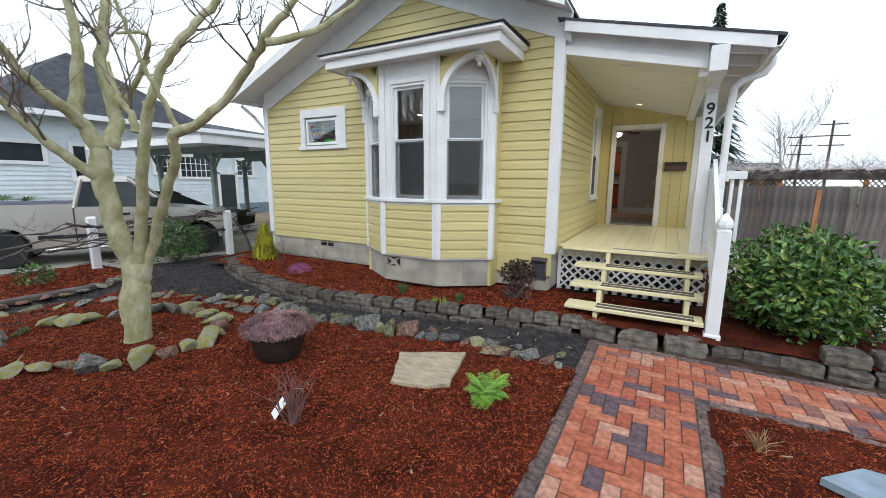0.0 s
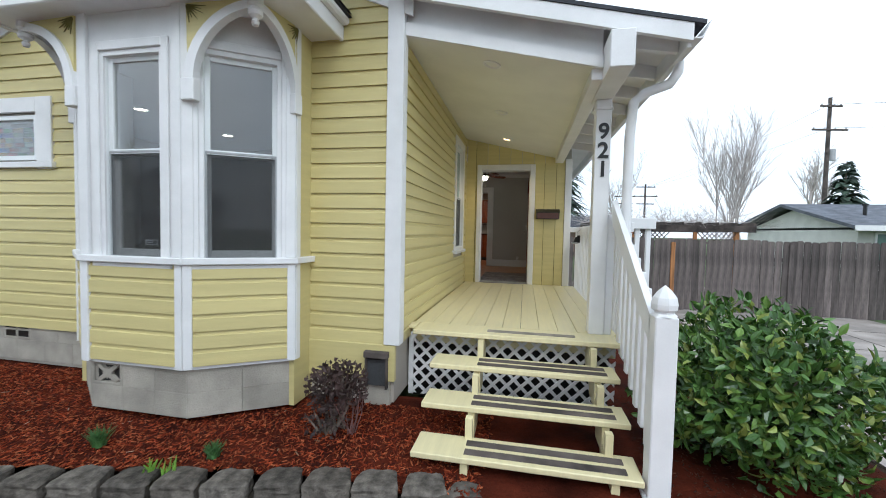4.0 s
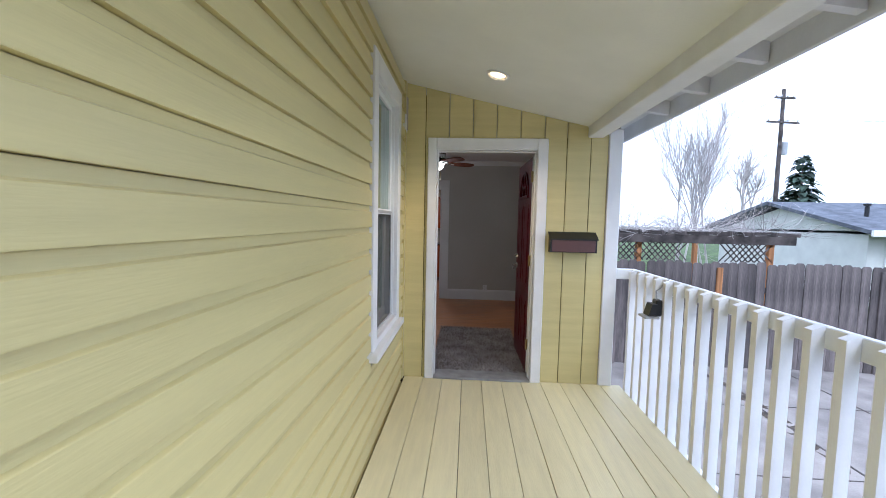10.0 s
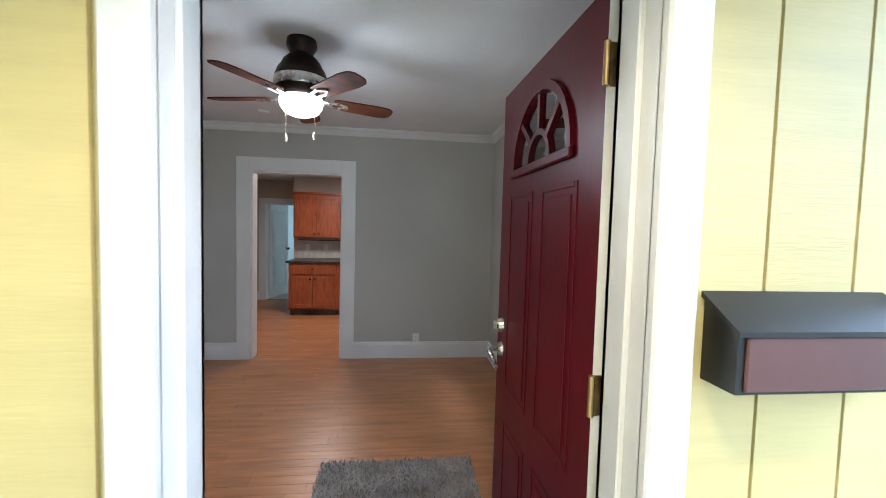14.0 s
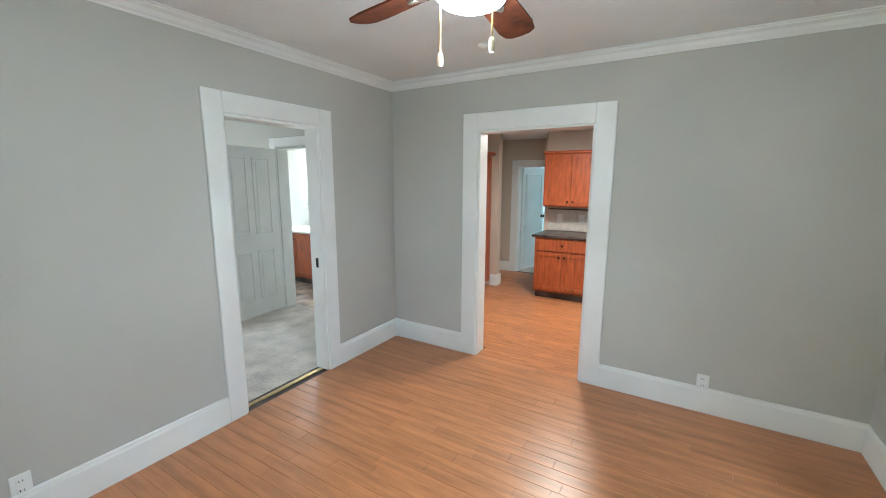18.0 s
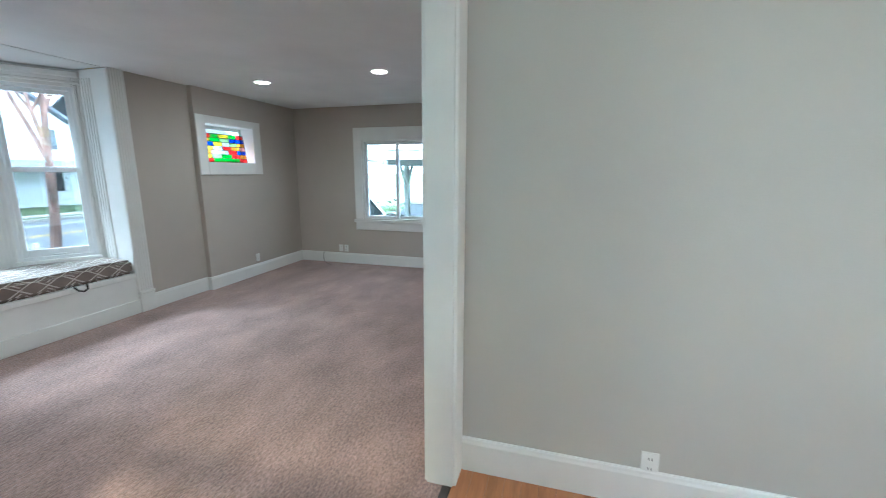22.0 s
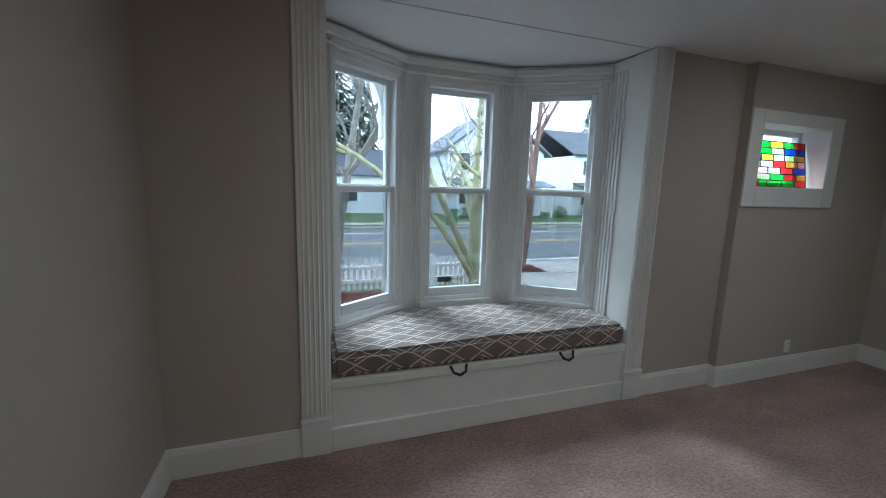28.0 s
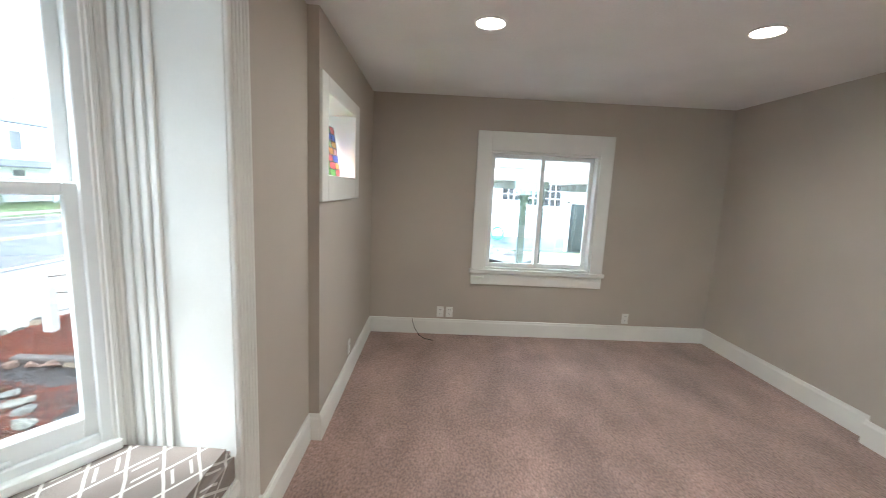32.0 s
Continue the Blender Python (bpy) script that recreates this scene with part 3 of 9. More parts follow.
wall_kitchen_n = solid("wall_kitchen_north", wall_shape("y", 10.56, 10.7, -1.1, 1.9, FLOOR, CEILING), KITCHEN, "beige kitchen wall", "wall", kind="structure")
wall_kitchen_w = solid("wall_kitchen_west", wall_shape("x", -2.42, -2.3, 9.6, 12.0, FLOOR, CEILING), KITCHEN, "beige kitchen wall", "wall", kind="structure")
wall_hall_e = solid("wall_hall_east", wall_shape("x", -1.1, -0.98, 10.7, 11.34, FLOOR, CEILING), KITCHEN, "beige passage wall", "wall", kind="structure")
BACKDOOR = (-1.82, -1.16, FLOOR, 2.66)
wall_back = solid("wall_passage_north", wall_shape("y", 11.34, 11.46, -2.42, 1.9, FLOOR, CEILING, [BACKDOOR]), KITCHEN, "beige wall with a doorway", "wall", kind="structure")
BLUEWALL = material("pale_blue_green_paint", (0.46, 0.52, 0.50), 0.75, 0.03, 2, 0.1, 100)
room_back = solid("wall_back_room", wall_shape("y", 14.0, 14.1, -3.2, 1.9, FLOOR, CEILING), BLUEWALL, "pale blue-green back room wall", "wall", kind="structure")
room_back_e = solid("wall_back_room_east", wall_shape("x", -0.5, -0.4, 11.46, 14.0, FLOOR, CEILING), BLUEWALL, "pale blue-green back room wall", "wall", kind="structure")
# The hole in this wall is unseen, cut to hold an added lamp
room_back_w = solid("wall_back_room_west", wall_shape("x", -3.3, -3.2, 11.46, 14.0, FLOOR, CEILING, [(12.1, 13.4, 1.55, 2.8)]), BLUEWALL, "pale blue-green back room wall", "wall", kind="structure")
floor_back = sheet("floor_back_room", [(-3.3, 11.4), (-0.4, 11.4), (-0.4, 14.0), (-3.3, 14.0)], FLOOR, CARPET2, "pale back room carpet", "carpet", 0.1)
wall_east_outer = solid("wall_north_outer", wall_shape("y", 12.5, 12.6, -0.4, 1.9, 0.15, CEILING), KITCHEN, "rear wall of the house", "wall", kind="structure")

# ---- roofs ----
def slab(p0, p1, p2, p3, t):
    """A sheet through four corners, t thick downwards."""
    s = Shape()
    top = [Vector(p) for p in (p0, p1, p2, p3)]
    s.add(top + [p - Vector((0, 0, t)) for p in top], [(0, 1, 2, 3), (7, 6, 5, 4), (0, 4, 5, 1), (1, 5, 6, 2), (2, 6, 7, 3), (3, 7, 4, 0)])
    return s


EAVE = -0.55
roof_house = thing("roof_house", "dark shingled gable roof with white rakes", "roof", kind="structure")
xl, xr = -6.45, 0.12
zl, zr = gable(xl) + 0.22, gable(xr) + 0.22
part("shingles", slab((xl, EAVE, zl), (GABLE_X, EAVE, GABLE_Z + 0.22), (GABLE_X, 13, GABLE_Z + 0.22), (xl, 13, zl), 0.04), SHINGLE, roof_house)
part("shingles", slab((GABLE_X, EAVE, GABLE_Z + 0.22), (xr, EAVE, zr), (xr, 13, zr), (GABLE_X, 13, GABLE_Z + 0.22), 0.04), SHINGLE, roof_house)
part("soffit", slab((xl + 0.04, EAVE + 0.02, zl - 0.055), (GABLE_X, EAVE + 0.02, GABLE_Z + 0.17), (GABLE_X, 0.02, GABLE_Z + 0.17), (xl + 0.04, 0.02, zl - 0.055), 0.02), WHITE, roof_house, "white boarded soffit")
part("soffit", slab((GABLE_X, EAVE + 0.02, GABLE_Z + 0.17), (xr, EAVE + 0.02, zr - 0.055), (xr, 0.02, zr - 0.055), (GABLE_X, 0.02, GABLE_Z + 0.17), 0.02), WHITE, roof_house, "white boarded soffit")
part("soffit", slab((xl + 0.04, 0.02, zl - 0.055), (-6.1, 0.02, gable(-6.1) + 0.16), (-6.1, 13, gable(-6.1) + 0.16), (xl + 0.04, 13, zl - 0.055), 0.02), WHITE, roof_house, "white boarded soffit")
for a, b, h in (((xl - 0.03, zl), (GABLE_X, GABLE_Z + 0.22), 0.17), ((GABLE_X, GABLE_Z + 0.22), (xr, zr), 0.17)):
    part("rake_board", Shape().prism([(a[0], a[1] - 0.03), (b[0], b[1] - 0.03), (b[0], b[1] - h), (a[0], a[1] - h)], "y", EAVE - 0.02, EAVE + 0.02), WHITE, roof_house, "white rake board")
    part("frieze", Shape().prism([(max(a[0], -6.1), gable(max(a[0], -6.1)) + 0.14), (b[0], b[1] - 0.08), (b[0], b[1] - 0.44), (max(a[0], -6.1), gable(max(a[0], -6.1)) - 0.22)], "y", -0.041, -0.012), WHITE, roof_house, "wide white frieze board")
part("fascia", Shape().box(xl - 0.03, EAVE, zl - 0.16, xl, 13, zl - 0.01), WHITE, roof_house)
part("eave_pipe", Shape().tube([(-6.42, -0.35, 3.25), (-6.36, -0.1, 3.05), (-6.25, 0.1, 2.75), (-6.22, 0.1, 0.2)], 0.035), WHITE, roof_house, "white rain pipe")

# ---- siding ----
def lap_board(axis, face, out, a0, a1, z0, h):
    """One lapped board: thicker at its lower edge. face: the wall's plane, out: +1 or -1 outwards."""
    s = Shape()
    def p(t, a, z):
        return (t, a, z) if axis == "x" else (a, t, z)
    k = min(1.0, h / 0.09)
    prof = [(0.0, 0.0), (0.022, 0.0), (0.0225, 0.003), (0.0205, h - 0.036 * k), (0.0185, h - 0.034 * k), (0.008, h - 0.030 * k), (0.005, h), (0.0, h)]
    n = len(prof)
    vs = [p(face + out * t, a, z0 + z) for a in (a0, a1) for t, z in prof]
    s.add(vs, [tuple(range(n)), tuple(range(n, 2 * n))[::-1]] + [(k, n + k, n + (k + 1) % n, (k + 1) % n) for k in range(n)])
    return s


def side_wall(parent, axis, face, out, a0, a1, z0, z1, holes, step=0.132, top=None, joints=()):
    z = z0
    while z < z1 - 0.02:
        h = min(step, z1 - z) - 0.002
        spans = [(a0, a1)]
        if top:
            lo, hi = top(z + h)
            spans = [(max(a0, lo), min(a1, hi))]
        for ha, hb, hz0, hz1 in holes:
            if z + h * 0.5 > hz0 and z + h * 0.5 < hz1:
                nxt = []
                for u, v in spans:
                    if ha > u:
                        nxt.append((u, min(v, ha)))
                    if hb < v:
                        nxt.append((max(u, hb), v))
                spans = [q for q in nxt if q[1] - q[0] > 0.01]
        for u, v in spans:
            if v - u > 0.02:
                part("board", lap_board(axis, face, out, u, v, z, h), SIDING, parent)
        z += step


side_wall(wall_front, "y", 0.0, -1, -6.05, -0.05, 0.56, 4.75, [(BX - 1.18, BX + 1.18, 0, 3.9), (-5.05, -3.90, 2.38, 3.09)], step=0.1375,
          top=lambda z: (-6.05 if z < 3.2 else GABLE_X - (GABLE_Z - z) / SLOPE, -0.05 if z < 3.7 else GABLE_X + (GABLE_Z - z) / SLOPE))
side_wall(wall_porch, "x", 0.0, 1, 0.05, 3.975, 0.684, 3.72, [(2.79, 3.72, 1.38, 3.26)], step=0.127)
part("skirt_board", Shape().cbox(BX + 1.18, -0.035, 0.36, 0.0, 0.02, 0.697, 0.006), SIDING, wall_front, "yellow water table board")
part("corner_board", Shape().cbox(-0.105, -0.045, 0.70, 0.045, 0.0, 3.94, 0.005).cbox(0.0, -0.0, 0.70, 0.045, 0.09, 3.78, 0.005), WHITE, wall_front, "white corner board")
part("corner_board", Shape().cbox(-6.165, -0.045, 0.64, -6.04, 0.0, 3.34, 0.005).cbox(-6.165, 0.0, 0.64, -6.12, 0.1, 3.34, 0.005), WHITE, wall_front, "white corner board")
# west outside skin
part("board", Shape().box(-6.14, 0.1, 0.64, -6.12, 8.6, 1.4), SIDING, wall_west)

# ---- windows ----
def sash(parent, w, h, m, depth=0.035, bar=0.042, name="sash", mat=None, glass=None, low=0.042):
    """A sash in the local x-z plane, from 0 to w and 0 to h, facing -y."""
    s = Shape()
    for q in ((0, 0, bar, h), (w - bar, 0, w, h), (bar, 0, w - bar, low), (bar, h - bar, w - bar, h)):
        s.cbox(q[0], 0, q[1], q[2], depth, q[3], 0.004, m)
    so = part(name, s, mat or VINYL, parent)
    pane = part("pane", Shape().box(bar - 0.004, depth * 0.45, low - 0.004, w - bar + 0.004, depth * 0.45 + 0.005, h - bar + 0.004, m), glass or GLASS, so, "clear glass pane")
    pane.visible_shadow = False
    return so


def double_hung(name, label, w, z0, z1, meet, m, screen=True, glass=None):
    """A double-hung window whose opening is w wide; m places its lower outside left corner plane (local x right, y inwards)."""
    ob = thing(name, label, "window", kind="structure")
    fr = Shape()
    for q in ((-0.035, z0 - 0.04, 0.004, z1 + 0.04), (w - 0.004, z0 - 0.04, w + 0.035, z1 + 0.04), (0.004, z0 - 0.04, w - 0.004, z0 + 0.004), (0.004, z1 - 0.004, w - 0.004, z1 + 0.04)):
        fr.cbox(q[0], -0.012, q[1], q[2], 0.108, q[3], 0.004, m)
    part("window_frame", fr, VINYL, ob)
    sash(ob, w, z1 - meet + 0.03, m @ Matrix.Translation((0, 0.012, meet - 0.03)), name="upper_sash", glass=glass)
    lo = sash(ob, w, meet - z0, m @ Matrix.Translation((0, 0.055, z0)), name="lower_sash", glass=glass, low=0.075)
    part("sash_lift", Shape().cbox(w / 2 - 0.05, 0.092, z0 + 0.012, w / 2 + 0.05, 0.105, z0 + 0.026, 0.004, m), VINYL, lo, "white finger lift")
    if screen:
        sc = Shape()
        for q in ((0.0, z0, 0.018, meet), (w - 0.018, z0, w, meet), (0.018, z0, w - 0.018, z0 + 0.018), (0.018, meet - 0.018, w - 0.018, meet)):
            sc.cbox(q[0], 0.006, q[1], q[2], 0.02, q[3], 0.002, m)
        fr_ = part("screen_frame", sc, GREYMETAL, ob, "grey screen frame")
        part("screen_mesh", Shape().box(0.016, 0.0125, z0 + 0.016, w - 0.016, 0.0135, meet - 0.016, m), INSECTMESH, fr_, "fine dark insect screen").visible_shadow = False
    return ob


GREYMETAL = material("grey_screen_metal", (0.40, 0.41, 0.42), 0.45, 0.08, 20)

# ---- the bay ----
P = [(BX + 1.18, 0.0), (BX + 1.18, -0.28), (BX + 0.49, -0.745), (BX - 0.49, -0.745), (BX - 1.18, -0.28), (BX - 1.18, 0.0)]
bay = thing("bay_wall", "white panelled bay with yellow clapboards below its windows", "bay window", kind="structure")
ZG0, ZG1, ZM = 1.465, 3.115, 2.355
WG = 0.545
faces = [(P[1], P[2]), (P[2], P[3]), (P[3], P[4])]
for k, (a, b) in enumerate(faces):
    d = Vector((a[0] - b[0], a[1] - b[1], 0))
    L = d.length
    ang = math.degrees(math.atan2(d.y, d.x))
    m = pose(b[0], b[1], 0, 0, 0, ang)          # local x runs along the face, y inwards
    u = (L - WG) / 2
    hole = (u, u + WG, ZG0, ZG1)
    wl_ = wall_shape("y", 0.0, 0.13, -0.0, L, 0.57, 3.62, [hole])
    wl_.v = [tuple(m @ Vector(p)) for p in wl_.v]
    part("bay_panel", wl_, WHITE, bay)
    double_hung("window_bay", "white vinyl double-hung window of the bay", WG, ZG0, ZG1, ZM, m @ Matrix.Translation((u, 0.03, 0)))
    # casing outside
    cs = Shape()
    for q in ((u - 0.10, ZG0 - 0.05, u - 0.034, ZG1 + 0.11), (u + WG + 0.034, ZG0 - 0.05, u + WG + 0.10, ZG1 + 0.11), (u - 0.034, ZG1 + 0.04, u + WG + 0.034, ZG1 + 0.11), (u - 0.12, ZG0 - 0.075, u + WG + 0.12, ZG0 - 0.04)):
        cs.cbox(q[0], -0.02, q[1], q[2], 0.0, q[3], 0.005, m)
    part("casing", cs, WHITE, bay, "white window casing")
    # band and panels
    part("sill_band", Shape().cbox(-0.03, -0.055, 1.43, L + 0.03, 0.0, 1.485, 0.006, m), WHITE, bay, "white moulded band")
    z = 0.60
    while z < 1.41:
        s = lap_board("y", 0.0, -1, 0.055, L - 0.055, z, min(0.1425, 1.43 - z) - 0.003)
        s.v = [tuple(m @ Vector(p)) for p in s.v]
        part("board", s, SIDING, bay)
        z += 0.1425
    part("corner_board", Shape().cbox(-0.005, -0.035, 0.58, 0.06, 0.0, 1.43, 0.004, m).cbox(L - 0.06, -0.035, 0.58, L + 0.005, 0.0, 1.43, 0.004, m), WHITE, bay, "white corner board")
    part("corner_pilaster", Shape().cbox(-0.005, -0.03, 1.485, 0.075, 0.0, 3.6, 0.004, m).cbox(L - 0.075, -0.03, 1.485, L + 0.005, 0.0, 3.6, 0.004, m), WHITE, bay, "white pilaster strip")
    # cinder block base
    for row in range(2):
        zz = 0.16 + row * 0.205
        nb = 3 if k == 1 else 2
        for i in range(nb):
            e0, e1 = i * L / nb, (i + 1) * L / nb
            if k == 1 and row == 1 and i == 0:
                continue
            part("block", Shape().cbox(e0 + 0.001, 0.03, zz, e1 - 0.001, 0.16, zz + 0.204, 0.003, m), CONCRETE, bay, "grey concrete block")
    if k == 1:
        e1 = L / 3
        v = Shape()
        zz = 0.365
        for q in ((0.0, zz, 0.03, zz + 0.2), (e1 - 0.03, zz, e1, zz + 0.2), (0.03, zz, e1 - 0.03, zz + 0.025), (0.03, zz + 0.175, e1 - 0.03, zz + 0.2)):
            v.cbox(q[0], 0.03, q[1], q[2], 0.14, q[3], 0.005, m)
        for i in range(4):
            a0 = radians(45 + 90 * i)
            c = (e1 / 2, zz + 0.1)
            tip = (c[0] + 0.13 * math.cos(a0) * 1.05, c[1] + 0.1 * math.sin(a0))
            n2 = (-math.sin(a0) * 0.018, math.cos(a0) * 0.018)
            v.prism([(c[0] + n2[0], c[1] + n2[1]), (tip[0] + n2[0], tip[1] + n2[1]), (tip[0] - n2[0], tip[1] - n2[1]), (c[0] - n2[0], c[1] - n2[1])], "y", 0.035, 0.12, m)
        v.prism([(e1 / 2 + 0.05 * math.cos(radians(90 * i + (0 if j == 0 else 45))) * (1 if j == 0 else 0.6), zz + 0.1 + 0.05 * math.sin(radians(90 * i + (0 if j == 0 else 45))) * (1 if j == 0 else 0.6)) for i in range(4) for j in (0, 1)], "y", 0.034, 0.12, m)
        part("vent_block", v, CONCRETE, bay, "pierced concrete vent block with a star")
        # Black sheet gives the hollow of the vent its shade as colour
        part("vent_screen", Shape().box(0.02, 0.062, zz + 0.02, e1 - 0.02, 0.066, zz + 0.18, m), BLACK, bay, "dark sheet in the vent")
for sx in (1, -1):
    xx = BX + sx * 1.18
    part("return_panel", Shape().box(xx - sx * 0.05, -0.28, 0.16, xx, 0.02, 3.62), SIDING, bay, "plain yellow side return")
    part("sill_band", Shape().cbox(xx - 0.02 * sx, -0.31, 1.43, xx + sx * 0.05, 0.0, 1.485, 0.006), WHITE, bay, "white moulded band")
    part("corner_board", Shape().cbox(xx - 0.01, -0.285, 0.58, xx + sx * 0.022, -0.22, 3.6, 0.004), WHITE, bay, "white corner board")
# cornice and roof of the bay
CX0, CX1, CY = -3.47, -0.47, -1.05          # crown of the cornice, end to end and to the front
part("cornice", Shape().box(CX0 + 0.10, CY + 0.10, 3.455, CX1 - 0.10, 0.0, 3.50), WHITE, bay, "white soffit of the bay cornice")
part("fascia", Shape().cbox(CX0 + 0.06, CY + 0.06, 3.435, CX1 - 0.06, CY + 0.10, 3.57, 0.01).cbox(CX1 - 0.10, CY + 0.10, 3.435, CX1 - 0.06, -0.02, 3.57, 0.008).cbox(CX0 + 0.06, CY + 0.10, 3.435, CX0 + 0.10, -0.02, 3.57, 0.008), WHITE, bay, "white fascia")
part("crown", Shape().cbox(CX0, CY, 3.565, CX1, CY + 0.08, 3.635, 0.02).cbox(CX1 - 0.08, CY + 0.08, 3.565, CX1, -0.02, 3.635, 0.02).cbox(CX0, CY + 0.08, 3.565, CX0 + 0.08, -0.02, 3.635, 0.02), WHITE, bay, "white crown moulding")
s = Shape()
ra, rb_, rf = CX0 - 0.02, CX1 + 0.02, CY - 0.02
s.add([(ra, rf, 3.645), (rb_, rf, 3.645), (rb_, -0.02, 3.665), (rb_ - 0.5, -0.02, 3.93), (ra + 0.5, -0.02, 3.93), (ra, -0.02, 3.665), (rb_ - 0.36, rf + 0.5, 3.82), (ra + 0.36, rf + 0.5, 3.82)],
      [(0, 1, 6, 7), (1, 2, 3, 6), (6, 3, 4, 7), (7, 4, 5, 0)])
s.add([(ra, rf, 3.635), (rb_, rf, 3.635), (rb_, -0.02, 3.635), (ra, -0.02, 3.635)], [(0, 1, 2, 3)])
s.add([(ra, rf, 3.635), (rb_, rf, 3.635), (rb_, rf, 3.645), (ra, rf, 3.645)], [(0, 1, 2, 3)])
part("shingles", s, SHINGLE, bay, "dark shingles of the bay roof")
# arched brackets with sunburst spandrels and turned drops
def bracket(parent, m):
    """A half arch in the local x-z plane: from the wall at x=0 out to x=r."""
    r, zt = 0.40, 3.455
    s = Shape()
    n = 12
    for i in range(n):
        a, b = radians(90 * i / n), radians(90 * (i + 1) / n)
        q = [(r * math.cos(a), zt - 0.58 + 0.50 * math.sin(a)), (r * math.cos(b), zt - 0.58 + 0.50 * math.sin(b)),
             ((r + 0.065) * math.cos(b), zt - 0.58 + 0.565 * math.sin(b)), ((r + 0.065) * math.cos(a), zt - 0.58 + 0.565 * math.sin(a))]
        s.prism(q, "y", -0.035, 0.035, m)
    s.cbox(r - 0.005, -0.04, zt - 0.74, r + 0.085, 0.04, zt - 0.57, 0.006, m)
    br = part("bracket", s, WHITE, parent, "white arched bracket")
    sp = Shape()
    sp.prism([((r + 0.06) * math.cos(radians(90 * i / 8)), zt - 0.58 + 0.56 * math.sin(radians(90 * i / 8))) for i in range(1, 8)] + [(0.03, zt), (r + 0.06, zt)], "y", -0.012, 0.012, m)
    part("spandrel", sp, SIDING, br, "yellow spandrel")
    ry = Shape()
    for i in range(7):
        a = radians(185 + 13 * i)
        c = (r + 0.05, zt - 0.02)
        L2 = 0.13 if i % 2 == 0 else 0.10
        n2 = (-math.sin(a) * 0.008, math.cos(a) * 0.008)
        ry.prism([(c[0] + n2[0], c[1] + n2[1]), (c[0] + L2 * math.cos(a), c[1] + L2 * math.sin(a)), (c[0] - n2[0], c[1] - n2[1])], "y", -0.02, 0.02, m)
    part("sunburst", ry, OLIVE, br, "dark olive sunburst carving")
    return br


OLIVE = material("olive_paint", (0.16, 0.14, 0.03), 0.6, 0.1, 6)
for sx in (1, -1):
    # one half arch on the front face's end and one on the wall's end, meeting at the drop
    cx_, cy_ = BX + sx * 1.12, -0.72
    for tx, ty in ((BX + sx * 0.53, -0.75), (BX + sx * 1.19, -0.26)):
        dv = Vector((tx - cx_, ty - cy_, 0))
        sc_ = dv.length / 0.47
        mm = Matrix.Translation((cx_, cy_, 0)) @ Matrix.Rotation(math.atan2(dv.y, dv.x), 4, "Z") @ Matrix.Diagonal((sc_, 1, 1, 1))
        bracket(bay, mm)
    part("drop_finial", Shape().lathe([(0.0, -0.20), (0.022, -0.19), (0.03, -0.165), (0.018, -0.14), (0.05, -0.12), (0.055, -0.09), (0.035, -0.06), (0.06, -0.045), (0.06, 0.02)], cx_, cy_, 3.45, 16), WHITE, bay, "white turned drop", smooth=True)

# sticker on the middle bay window
st_ = solid("window_sticker", Shape().box(-1.0, -0.001, 0, -0.88, 0.001, 0.045), None, "small white and dark security sticker on the window glass", "sticker")
st_.data.materials.append(material("sticker_white", (0.7, 0.72, 0.74), 0.4))
st_.matrix_basis = Matrix.Translation((-1.0, -0.745 + 0.087, 1.575))
part("sticker_print", Shape().box(-0.99, -0.0018, 0.008, -0.93, -0.0012, 0.018).box(-0.99, -0.0018, 0.025, -0.93, -0.0012, 0.035).box(-0.922, -0.0018, 0.006, -0.888, -0.0012, 0.039).box(-1.0, 0.0012, 0.0, -0.88, 0.0018, 0.045), BLACK, st_, "dark print")

# ---- small window with stained glass ----
w1 = thing("window_stained", "small white window with a stained glass panel leaning in it", "window", kind="structure")
x0, x1, z0, z1 = STAINED
s = Shape()
for q in ((-5.08, 2.33, -4.965, 3.105), (-4.115, 2.33, -3.90, 3.105), (-4.965, 2.945, -4.115, 3.105)):
    s.cbox(q[0], -0.04, q[1], q[2], 0.0, q[3], 0.005)
s.cbox(-5.12, -0.065, 2.34, -3.86, 0.0, 2.405, 0.006)
part("exterior_casing", s, WHITE, w1)
s = Shape()
for q in ((x0, z0, x0 + 0.05, z1), (x1 - 0.05, z0, x1, z1), (x0 + 0.05, z0, x1 - 0.05, z0 + 0.05), (x0 + 0.05, z1 - 0.05, x1 - 0.05, z1)):
    s.cbox(q[0], -0.012, q[1], q[2], 0.05, q[3], 0.004)
part("window_frame", s, VINYL, w1)
pn = part("pane", Shape().box(x0 + 0.045, 0.02, z0 + 0.045, x1 - 0.045, 0.026, z1 - 0.045), GLASS, w1)
pn.visible_shadow = False
s = Shape()
s.cbox(x0, 0.052, z0 - 0.01, x1, 0.262, z0 + 0.008, 0.002).cbox(x0, 0.052, z1 - 0.008, x1, 0.262, z1 + 0.01, 0.002).cbox(x0 - 0.01, 0.052, z0 + 0.008, x0 + 0.008, 0.262, z1 - 0.008, 0.002).cbox(x1 - 0.008, 0.052, z0 + 0.008, x1 + 0.01, 0.262, z1 - 0.008, 0.002)
part("jamb", s, TRIM, w1)
s = Shape()
for q in ((-5.09, 2.28, x0, 3.01), (x1, 2.28, -4.0, 3.01), (x0, z1, x1, 3.01), (x0, 2.28, x1, z0)):
    s.cbox(q[0], 0.245, q[1], q[2], 0.265, q[3], 0.004)
part("interior_casing", s, TRIM, w1, "white interior casing")
